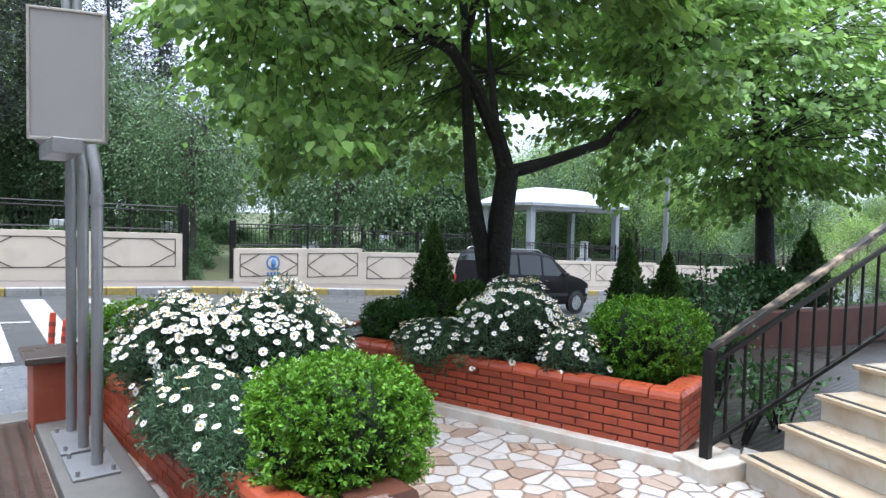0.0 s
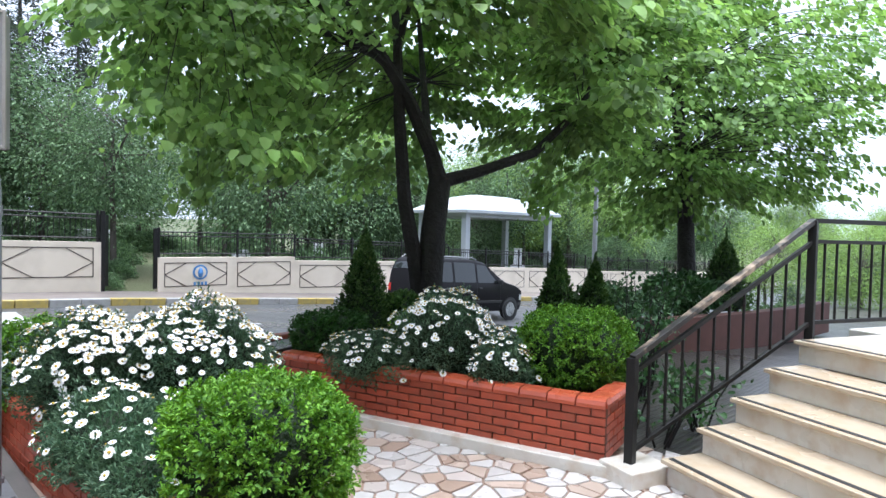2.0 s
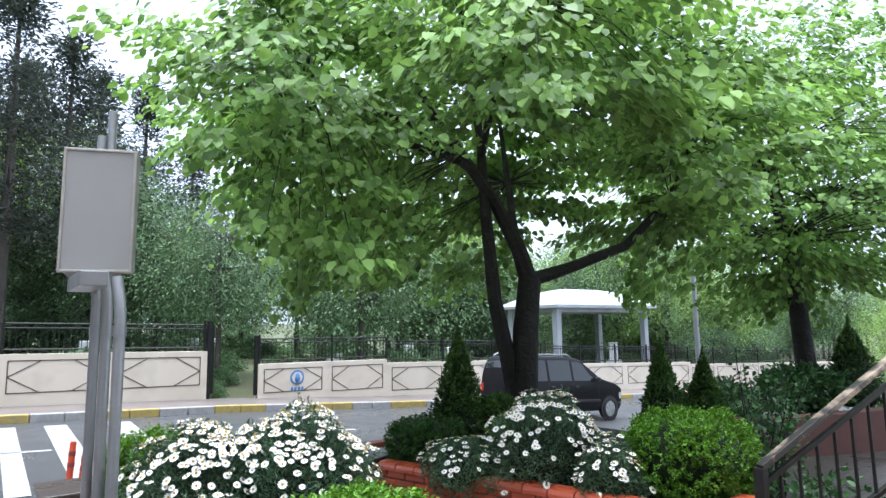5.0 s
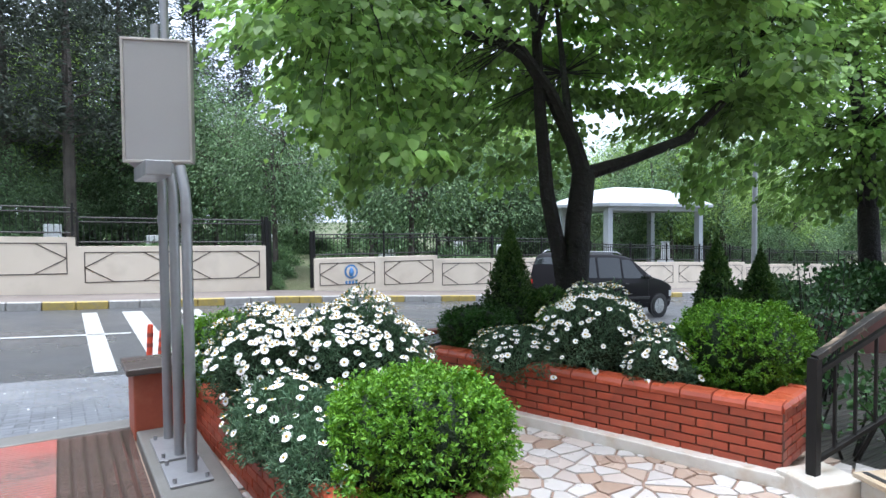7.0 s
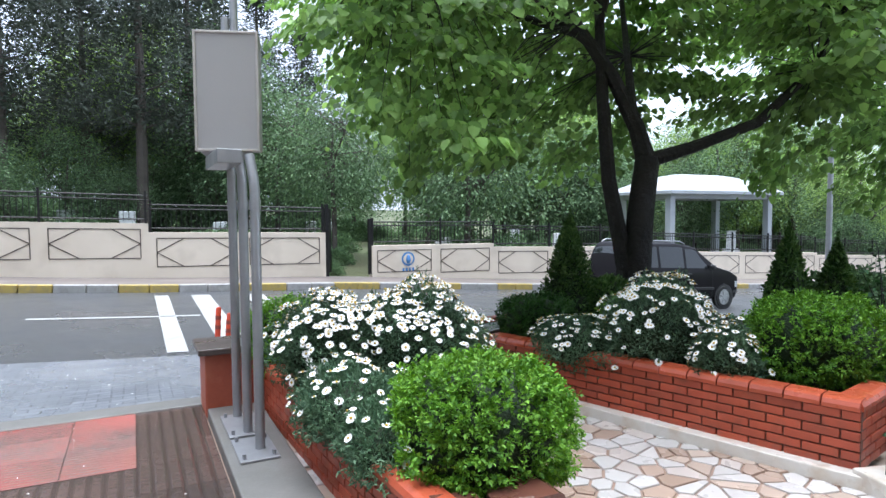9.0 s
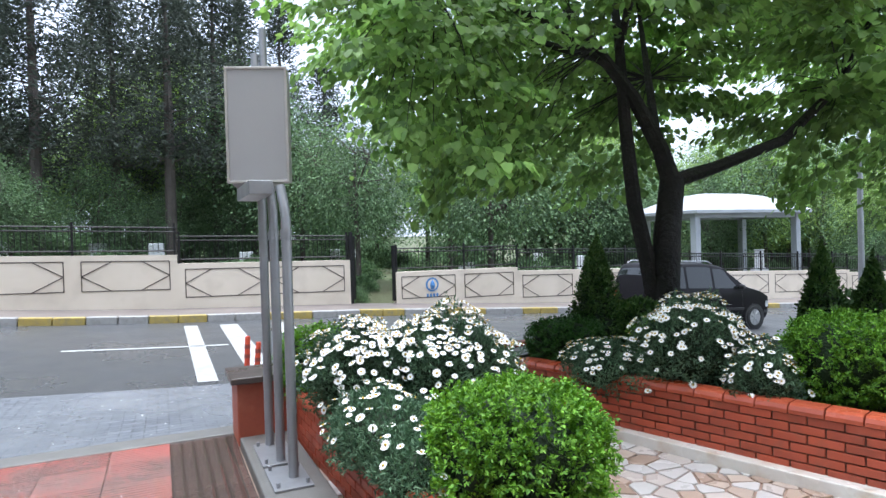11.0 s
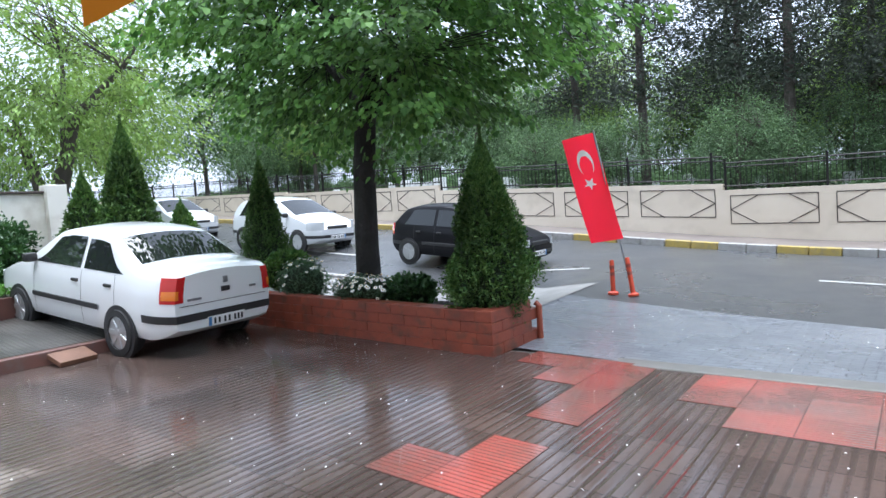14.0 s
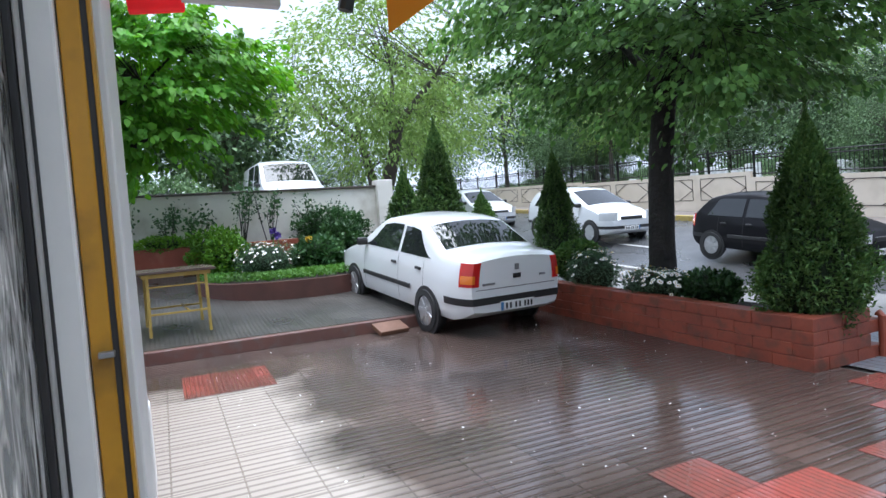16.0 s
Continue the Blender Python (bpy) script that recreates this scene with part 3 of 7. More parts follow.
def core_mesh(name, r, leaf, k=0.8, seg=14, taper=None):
    """A solid body inside a bush; its near-black colour stands for the inner shade."""
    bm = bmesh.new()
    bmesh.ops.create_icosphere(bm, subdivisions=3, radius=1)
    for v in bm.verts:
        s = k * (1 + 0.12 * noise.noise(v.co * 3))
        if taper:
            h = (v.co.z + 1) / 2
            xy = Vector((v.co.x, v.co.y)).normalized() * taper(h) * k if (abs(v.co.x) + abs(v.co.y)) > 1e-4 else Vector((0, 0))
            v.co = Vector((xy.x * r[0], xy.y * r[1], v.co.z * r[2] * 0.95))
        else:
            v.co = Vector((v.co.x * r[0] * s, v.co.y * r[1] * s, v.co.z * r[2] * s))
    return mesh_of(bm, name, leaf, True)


def bush(name, at, r, n, size, leaf, label, category="bush", seed=1, core=0.78, core_mat=None, group="", **kw):
    root = empty(name, at, 0, label, category, group)
    f = new("foliage", bush_mesh("foliage", r, n, size, leaf, seed, **kw))
    f.parent = root
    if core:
        c = new("core", core_mesh("core", r, core_mat or CORESHADE, core, taper=kw.get("taper")))
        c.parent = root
    return root


# near-black green for bush cores: the shade between leaves put into the colour
CORESHADE = surface("shaded_bush_core", (0.018, 0.035, 0.012), (0.01, 0.02, 0.008), rough=0.9, grain=40, blot=8, bump=1.0, dist=0.02)


# ---- levels of the site, which climbs to the west ----
def pv(x):
    return float(np.interp(x, [-90, -40, -16.8, -10, -6.2, -4, -2, 0.3, 4.6, 9.9, 20, 40, 90], [5.5, 2.9, 1.40, 0.94, 0.60, 0.40, 0.25, 0.12, -0.06, -0.39, -0.95, -1.7, -2.6]))


def road_z(x, y):
    fall = 0.026 + 0.11 * min(1.0, max(0.0, (-4.5 - x) / 2.5))
    return pv(x) - 0.14 - (14.2 - y) * fall


def yard_z(x):
    return 0.0 if x > -2 else -(x + 2) * 0.026


def terrace_z(x):
    return 0.30 + max(0, -8.0 - x) * 0.10


def sheet(name, xs, ys, fz, material, label, category, kind="structure", thick=0.0):
    """A walked-on surface over a grid, with its own level."""
    v = [(x, y, fz(x, y)) for y in ys for x in xs]
    nx = len(xs)
    f = [(j * nx + i, j * nx + i + 1, (j + 1) * nx + i + 1, (j + 1) * nx + i) for j in range(len(ys) - 1) for i in range(nx - 1)]
    return tagged(new(name, raw_mesh(name, v, f, material, True)), label, category, "", kind)

# ---- ground, road, pavements ----
XS = [-90, -60, -40, -30, -24, -20, -16.8, -14, -12, -10, -8, -7, -6.2, -5.5, -5, -4.8, -4.5, -4.42, -4, -3, -2, -1, 0.3, 1.5, 3, 4.6, 6, 8, 9.9, 13, 16, 20, 26, 32, 40, 60, 90]


def ground_z(x, y):
    near = min(yard_z(x), road_z(x, 8.3)) if x > -8 else terrace_z(max(x, -16)) - 0.4
    if y < 8:
        return min(near, road_z(x, 8.3)) - 0.45
    if y < 16.4:
        return road_z(x, y) - 0.4
    return pv(x) - 0.3 + min(1, (y - 16.4) / 3) * 0.75 + max(0, y - 20) * 0.012


sheet("ground", [-1500, -400] + XS + [400, 1500], [-1500, -300, -60, -20, 0, 4, 8, 8.4, 14, 16.39, 17, 18, 19.5, 24, 30, 40, 60, 120, 400, 1500],
      ground_z, GRASS, "grassy earth of the site and the wooded park beyond", "ground")
sheet("road", XS, [8.3, 9.5, 11.2, 12.8, 14.2], road_z, ASPHALT, "wet dark asphalt road climbing to the west", "road")
sheet("pavement_far", XS, [14.36, 16.15], lambda x, y: pv(x) + 0.005 * (y - 14.3), PAVE, "wet brownish pavement along the park wall", "pavement")


def apron_z(x, y):
    k = min(1, max(0, (y - 5.5) / 2.8))
    return yard_z(x) * (1 - k) + (road_z(x, 8.3) + 0.006) * k


sheet("driveway", [-4.5, -3.75, -3, -2, -1, 0.3, 0.98], [5.5, 6.2, 7, 7.6, 8.3], apron_z, APRON, "wet blue-grey worn driveway between yard and road", "driveway")
sheet("pavement_near", [-40, -20, -16.8, -14, -12, -10, -8, -7, -6.2, -5.6, -5.4, -5, -4.8, -4.5, -4.42], [6.5, 8.32, 9.32], lambda x, y: road_z(x, 9.3 if x < -5.5 else y) + (0.05 if x < -5.5 else 0.012), PALECONC, "grey pavement behind the parked cars", "pavement")
sheet("pavement_east", [0.98, 2, 3, 4.6, 6, 8, 9.9, 13, 20, 40], [5.2, 6.4, 8.0], lambda x, y: (min(0, road_z(x, 8.3)) + 0.03) if y > 6 else (0.0 if x < 4 else min(0, road_z(x, 8.3)) + 0.04), PAVE, "grey wet pavement before the brick planters", "pavement")
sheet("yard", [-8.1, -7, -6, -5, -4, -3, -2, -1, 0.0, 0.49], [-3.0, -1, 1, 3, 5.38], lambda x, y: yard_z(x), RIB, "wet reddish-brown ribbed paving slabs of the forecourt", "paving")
sheet("terrace", [-16, -15, -14, -12, -10, -8.14], [-3.0, -1, 1, 3, 5.05, 6.5], lambda x, y: terrace_z(x), RIB2, "wet grey ribbed slabs of the upper yard", "paving")
sheet("path_bed", [0.49, 1.5, 2.4, 3.4, 4.4], [-3.0, 0, 2, 4, 5.2], lambda x, y: -0.012, GROUT, "brown grout between the crazy paving stones", "path")
sheet("side_yard", [4.4, 6, 8, 12, 20, 40], [-10, -2, 2, 5.2], lambda x, y: -0.02 - max(0, x - 8) * 0.03, RIB2, "grey paved drive beyond the steps", "paving")

# threshold strip between yard and driveway, red edge strip of the terrace
bm = bmesh.new()
bm_box(bm, (4.9, 0.24, 0.1), (-1.93, 5.5, -0.037), 0.012)
tagged(part("drive_sill", bm, CONCRETE), "worn concrete strip across the driveway", "kerb", "", "structure")
bm = bmesh.new()
bm_box(bm, (0.14, 5.6, 0.22), (-8.07, 2.2, 0.2), 0.015)
tagged(part("terrace_edge", bm, EDGERED), "worn red painted step edge of the upper yard", "kerb", "", "structure")

# kerbs: painted stones on the far side, plain ones on the near side
kerb = empty("kerb_far", (0, 0, 0), 0, "kerb of yellow and whitish painted stones in pairs", "kerb", "", "structure")
bm = bmesh.new()
bm_box(bm, (0.56, 0.16, 0.3), (0, 0, 0), 0.02)
K1 = mesh_of(bm, "kerb_stone", YELLOWK)
K2 = K1.copy()
K2.materials[0] = GREYK
bm = bmesh.new()
bm_box(bm, (0.98, 0.16, 0.3), (0, 0, 0), 0.02)
K3 = mesh_of(bm, "kerb_stone", GREYK)
for k in range(-76, 76):
    x = -2.6 + 0.575 * (k + 0.5)
    a = math.degrees(math.atan2(pv(x + 0.5) - pv(x - 0.5), 1.0))
    piece("kerb_stone", K2 if (k // 2) % 2 else K1, kerb, pose(x, 14.28, pv(x) - 0.13, 0, -a, 0))
kerb2 = empty("kerb_near", (0, 0, 0), 0, "grey kerb before the parked cars", "kerb", "", "structure")
for k in list(range(-30, -5)) + list(range(2, 30)):
    x = k * 1.0
    a = math.degrees(math.atan2(pv(x + 0.5) - pv(x - 0.5), 1.0))
    y = 9.26 if x < 0 else 8.22
    piece("kerb_stone", K3, kerb2, pose(x, y, road_z(x, y) - 0.03, 0, -a, 0))


# road paint
def strip(name, x0, x1, y0, y1, label, parent=None, lift=0.006):
    n = max(2, int(abs(x1 - x0) / 0.8) + 2)
    m = max(2, int(abs(y1 - y0) / 1.2) + 2)
    xs, ys = np.linspace(x0, x1, n), np.linspace(y0, y1, m)
    v = [(x, y, road_z(x, y) + lift) for y in ys for x in xs]
    f = [(j * n + i, j * n + i + 1, (j + 1) * n + i + 1, (j + 1) * n + i) for j in range(m - 1) for i in range(n - 1)]
    ob = new(name, raw_mesh(name, v, f, WHITELINE))
    ob.parent = parent
    return tagged(ob, label)


mk = empty("road_markings", (0, 0, 0), 0, "worn white painted lines on the wet road", "road marking", "", "structure")
for x0, x1 in ((0.36, 0.62), (1.05, 1.42), (2.1, 2.5)):
    strip("stripe", x0, x1, 8.5, 13.7, "", mk)
strip("line", -1.5, 1.0, 11.15, 11.27, "", mk)
for x0 in (-22, -15, -8.4, 3.2, 9.5, 16):
    strip("line", x0, x0 + 3.0, 11.15, 11.27, "", mk)

# ---- park wall with panels and fence ----
SEG = [(-45, -28, 3.75, 3.0), (-28, -20.9, 3.05, 2.75), (-20.9, -12.86, 2.68, 2.38), (-12.86, -4.03, 2.2, 1.69), (-4.03, 0.33, 1.53, 1.42), (0.33, 4.6, 1.21, 1.13), (5.92, 9.87, 0.74, 0.71), (9.87, 16.5, 0.60, 0.42), (16.5, 26, 0.25, -0.1), (26, 45, -0.2, -0.9)]


def quad_prism(bm, x0, x1, y0, y1, zl, zr, bl, br):
    v = [bm.verts.new(p) for p in ((x0, y0, bl), (x1, y0, br), (x1, y1, br), (x0, y1, bl), (x0, y0, zl), (x1, y0, zr), (x1, y1, zr), (x0, y1, zl))]
    for q in ((0, 1, 5, 4), (1, 2, 6, 5), (2, 3, 7, 6), (3, 0, 4, 7), (4, 5, 6, 7), (3, 2, 1, 0)):
        bm.faces.new([v[i] for i in q])


wall_n = empty("wall_north", (0, 0, 0), 0, "cream rendered park wall with sunken rhombus panels", "wall", "", "structure")
fence = empty("fence", (0, 0, 0), 0, "black iron fence on the park wall", "fence")
bar_bm = bmesh.new()
bm_box(bar_bm, (0.014, 0.014, 0.62), (0, 0, 0.31), 0)
BAR = mesh_of(bar_bm, "fence_bar", BLACKIRON)
fill = bmesh.new()
nbar = 0
for x0, x1, zl, zr in SEG:
    bm = bmesh.new()
    n = max(1, int((x1 - x0) / 2.2))
    for i in range(n):
        a, b = x0 + (x1 - x0) * i / n, x0 + (x1 - x0) * (i + 1) / n
        za, zb = zl + (zr - zl) * i / n, zl + (zr - zl) * (i + 1) / n
        quad_prism(bm, a, b, 16.0, 16.25, za, zb, pv(a) - 0.4, pv(b) - 0.4)
    bmesh.ops.remove_doubles(bm, verts=bm.verts, dist=0.0005)
    part("wall_section", bm, CREAM, wall_n)
    # panels: grooves drawn as thin dark channels with a rhombus
    n = max(1, round((x1 - x0) / 2.13))
    for i in range(n):
        a, b = x0 + (x1 - x0) * (i + 0.08) / n, x0 + (x1 - x0) * (i + 0.92) / n
        top = min(zl + (zr - zl) * (a - x0) / (x1 - x0), zl + (zr - zl) * (b - x0) / (x1 - x0)) - 0.13
        h = min(0.68, top - max(pv(a), pv(b)) - 0.14)
        if h < 0.2:
            continue
        sl = (zr - zl) / (x1 - x0)
        tz = lambda x: zl + (zr - zl) * (x - x0) / (x1 - x0) - 0.14
        c = (a + b) / 2
        bm = bmesh.new()
        lines = [((a, tz(a)), (b, tz(b))), ((a, tz(a) - h), (b, tz(b) - h)), ((a, tz(a)), (a, tz(a) - h)), ((b, tz(b)), (b, tz(b) - h)),
                 ((a, tz(a) - h / 2), (a + 0.33 * (b - a), tz(c))), ((a, tz(a) - h / 2), (a + 0.33 * (b - a), tz(c) - h)),
                 ((b, tz(b) - h / 2), (a + 0.67 * (b - a), tz(c))), ((b, tz(b) - h / 2), (a + 0.67 * (b - a), tz(c) - h))]
        for (xa, z1), (xb, z2) in lines:
            L = math.hypot(xb - xa, z2 - z1)
            bm_box(bm, (L, 0.012, 0.022), ((xa + xb) / 2, 15.997, (z1 + z2) / 2), 0, Matrix.Rotation(-math.atan2(z2 - z1, xb - xa), 4, "Y"))
        part("panel_groove", bm, SLATE, wall_n)
    # fence
    n = max(2, int((x1 - x0) / 0.115))
    for i in range(n + 1):
        x = x0 + 0.06 + (x1 - x0 - 0.12) * i / n
        z = zl + (zr - zl) * (x - x0) / (x1 - x0)
        if -14 < x < 12 and nbar < 240:
            piece("fence_bar", BAR, fence, pose(x, 16.12, z + 0.06))
            nbar += 1
        else:
            bm_box(fill, (0.014, 0.014, 0.62), (x, 16.12, z + 0.37), 0)
    for dz in (0.1, 0.56, 0.66):
        bm = bmesh.new()
        bm_tube(bm, [(x0, 16.12, zl + dz), (x1, 16.12, zr + dz)], 0.018, 4)
        part("fence_rail", bm, BLACKIRON, fence)
    for k in range(int((x1 - x0) / 2.1) + 1):
        x = min(x1 - 0.05, x0 + 0.05 + k * 2.13)
        z = zl + (zr - zl) * (x - x0) / (x1 - x0)
        bm = bmesh.new()
        bm_box(bm, (0.05, 0.05, 0.78), (x, 16.12, z + 0.38), 0.004)
        part("fence_post", bm, BLACKIRON, fence)
tagged(part("railing_infill", fill, BLACKIRON, fence), "", "", "", "stuff")

# gate opening with an open gate leaf
gate = empty("park_gate", (4.62, 16.1, pv(4.6)), 0, "open black iron park gate with dense bars", "gate")
for x, h in ((0.04, 1.95), (1.26, 1.55)):
    box_part("gate_post", (0.09, 0.09, h), (x, 0, h / 2), BLACKIRON, gate, 0.006)
leaf = bmesh.new()
for i in range(11):
    bm_box(leaf, (0.016, 0.016, 1.7), (0.1 + 0.03 * i, 0.1 + 0.1 * i, 0.95), 0)
for z in (0.12, 0.95, 1.8):
    bm_tube(leaf, [(0.08, 0.06, z), (0.42, 1.15, z)], 0.02, 4)
part("gate_leaf", leaf, BLACKIRON, gate)
bm = bmesh.new()
bm_box(bm, (0.5, 0.03, 1.8), (0.22, 0.6, 0.95), 0.004, Matrix.Rotation(0.85, 4, "Z"))
part("gate_sheet", bm, BLACKIRON, gate)

# round emblem and plain bars under it, on the wall beside the gate
emb = empty("wall_emblem", (7.0, 15.985, 0.34), 0, "faded round blue emblem painted on the cream wall", "emblem")
bm = bmesh.new()
bmesh.ops.create_circle(bm, cap_ends=True, radius=0.2, segments=28, matrix=Matrix.Rotation(math.pi / 2, 4, "X"))
bmesh.ops.solidify(bm, geom=bm.faces[:], thickness=0.006)
part("ring", bm, BLUE, emb)
bm = bmesh.new()
bmesh.ops.create_circle(bm, cap_ends=True, radius=0.15, segments=28, matrix=Matrix.Translation((0, -0.008, 0)) @ Matrix.Rotation(math.pi / 2, 4, "X"))
bmesh.ops.solidify(bm, geom=bm.faces[:], thickness=0.004)
part("disc", bm, CREAM, emb)
bm = bmesh.new()
bm_tube(bm, [(0, -0.012, -0.13), (0, -0.012, -0.02), (0, -0.012, 0.08), (0, -0.012, 0.13)], [0.05, 0.075, 0.05, 0.01], 10)
part("motif", bm, BLUE, emb)
for i in range(4):
    box_part("bar", (0.06, 0.006, 0.09), (-0.15 + 0.1 * i, -0.003, -0.30), BLUE, emb, 0)

# ---- brick planters ----
BW, BH, BD, JT = 0.20, 0.060, 0.05, 0.010


def brick_mesh(w, h, d, material, r=0.004):
    bm = bmesh.new()
    bm_box(bm, (w, d, h), (0, 0, 0), r)
    return mesh_of(bm, "brick", material)


BRICK_ME, HALF_ME = brick_mesh(BW - JT, BH - JT, BD, BRICK), brick_mesh(BW / 2 - JT, BH - JT, BD, BRICK)
bm = bmesh.new()
prof = [(-0.075, 0), (-0.075, 0.025), (-0.062, 0.05), (-0.035, 0.062), (0.075, 0.062), (0.075, 0)]
a = [bm.verts.new((-0.098, y, z)) for y, z in prof]
b = [bm.verts.new((0.098, y, z)) for y, z in prof]
bm.faces.new(a)
bm.faces.new(b[::-1])
for i in range(len(prof)):
    bm.faces.new((a[i], a[(i + 1) % len(prof)], b[(i + 1) % len(prof)], b[i]))
CAP_ME = mesh_of(bm, "cap_brick", CAP)
# shaded copy of the cap, for the planter's near end and path side
SHADECAP_ME = CAP_ME.copy()
SHADECAP_ME.materials[0] = SHADECAP


def brick_wall(parent, p, q, courses, z0, rng, cap=None):
    """Face bricks from p to q (outer face to the right of the way p to q), a mortar core, rounded caps."""
    p, q = Vector((*p, 0)), Vector((*q, 0))
    d = q - p
    L, ang = d.length, math.atan2(d.y, d.x)
    top = z0 + courses * BH
    m = Matrix.Translation(p) @ Matrix.Rotation(ang, 4, "Z")
    bm = bmesh.new()
    bm_box(bm, (L - 0.004, 0.13, top - z0), (L / 2, 0.075, (top + z0) / 2), 0)
    core = part("mortar", bm, MORTAR, parent)
    core.matrix_basis = m
    n = max(1, round(L / BW))
    bw = L / n
    fit_x = Matrix.Diagonal((bw / BW, 1, 1, 1))
    for c in range(courses):
        for i in range(n + c % 2):
            x, me = bw * (i + 0.5), BRICK_ME
            if c % 2:
                x = bw * i
                if i == 0:
                    x, me = bw / 4, HALF_ME
                elif i == n:
                    x, me = L - bw / 4, HALF_ME
            piece("brick", me, parent, m @ pose(x, 0.019 + rng.uniform(-0.002, 0.002), z0 + BH * (c + 0.5), 0, rng.uniform(-0.4, 0.4), 0) @ fit_x)
    for i in range(max(1, round(L / 0.2))):
        piece("cap_brick", cap or CAP_ME, parent, m @ pose(0.1 + i * L / max(1, round(L / 0.2)), 0.06, top, 0, rng.uniform(-0.5, 0.5), rng.uniform(-0.5, 0.5)))
    return top


RB = np.random.default_rng(3)
pl_l = empty("brick_planter", (0, 0, 0), 0, "long red brick planter with rounded caps beside the path", "planter")
brick_wall(pl_l, (0.92, 5.0), (1.04, 2.1), 6, 0.0, RB)
brick_wall(pl_l, (1.05, 2.07), (1.52, 1.96), 6, 0.0, RB, SHADECAP_ME)
brick_wall(pl_l, (1.60, 1.97), (1.72, 5.0), 6, 0.0, RB, SHADECAP_ME)
bm = bmesh.new()
bm_box(bm, (0.5, 2.85, 0.33), (1.32, 3.6, 0.19), 0)
part("soil", bm, SOIL, pl_l)

pl_r = empty("brick_planter", (0, 0, 0), 0, "red brick planter with rounded caps on a whitewashed base", "planter")
brick_wall(pl_r, (2.92, 4.74), (3.755, 1.985), 6, 0.065, RB)
brick_wall(pl_r, (3.77, 2.0), (4.31, 2.12), 6, 0.065, RB)
bm = bmesh.new()
v = [bm.verts.new(p) for p in ((3.02, 4.72, 0.36), (3.86, 2.12, 0.36), (6.6, 3.2, 0.36), (6.3, 5.9, 0.36), (3.4, 5.9, 0.36))]
bm.faces.new(v)
g = bmesh.ops.extrude_face_region(bm, geom=bm.faces[:])
bmesh.ops.translate(bm, vec=(0, 0, -0.5), verts=[k for k in g["geom"] if isinstance(k, bmesh.types.BMVert)])
part("soil", bm, SOIL, pl_r)
bm = bmesh.new()
ang = math.atan2(2.02 - 4.74, 3.74 - 2.92)
bm_box(bm, (3.1, 0.16, 0.09), (3.33, 3.33, 0.035), 0.008, Matrix.Rotation(ang, 4, "Z"))
part("base", bm, MARBLEW, pl_r, "whitewashed concrete base course")
box_part("base_block", (0.36, 0.3, 0.12), (3.82, 1.80, 0.05), MARBLEW, pl_r, 0.01, "", Matrix.Rotation(-0.3, 4, "Z"))
bm = bmesh.new()
bm_box(bm, (2.4, 0.14, 0.5), (4.2, 5.95, 0.16), 0.01)
part("rear_wall", bm, REDPAINT, pl_r)
# slate-topped pier that ends the left planter, and its twin across the path
pier = empty("gate_pier", (0.72, 5.22, 0), 0, "red painted pier with dark slate coping", "pier")
box_part("shaft", (0.46, 0.42, 0.5), (0, 0, 0.25), REDPAINT, pier, 0.012)
box_part("coping", (0.56, 0.52, 0.05), (0, 0, 0.525), SLATE, pier, 0.01)
bm = bmesh.new()
bm_box(bm, (1.0, 0.3, 0.05), (0, 0, 0), 0.01)
pl2 = empty("gate_pier", (2.98, 5.05, 0), 20, "low red pier with dark slate coping at the path", "pier")
box_part("shaft", (0.42, 0.36, 0.42), (0, 0, 0.21), REDPAINT, pl2, 0.012)
part("coping", bm, SLATE, pl2).matrix_basis = pose(0.2, 0, 0.45)

# painted block planter on the west side of the driveway
pl_w = empty("block_planter", (0, 0, 0), 0, "low planter of red painted concrete blocks", "planter")
bm = bmesh.new()
bm_box(bm, (0.398, 0.2, 0.1165), (0, 0, 0), 0.007)
BLOCK = mesh_of(bm, "block", BLOCKPAINT)
bm = bmesh.new()
bm_box(bm, (4.7, 0.8, 0.42), (-6.25, 5.66, 0.2), 0)
part("soil", bm, SOIL, pl_w)
for c in range(4):
    for i in range(13):
        x = -3.84 - 0.4 * i - (0.2 if c % 2 else 0)
        piece("block", BLOCK, pl_w, pose(x, 5.16 + RB.uniform(-0.004, 0.004), yard_z(x) * 0.9 + 0.055 + 0.118 * c, 0, 0.8 + RB.uniform(-0.3, 0.3), RB.uniform(-0.4, 0.4)))
    for i in range(2):
        piece("block", BLOCK, pl_w, pose(-3.742, 5.462 + 0.4 * i - (0.2 if c % 2 else 0), yard_z(-3.75) * 0.9 + 0.056 + 0.118 * c, 0, 0, 90 + RB.uniform(-0.6, 0.6)))
bm = bmesh.new()
bm_tube(bm, [(-3.62, 6.0, -0.05), (-3.62, 6.0, 0.42), (-3.66, 6.0, 0.45)], 0.035, 10)
tagged(part("drain_pipe", bm, REDPAINT), "short red painted pipe beside the block planter", "pipe")

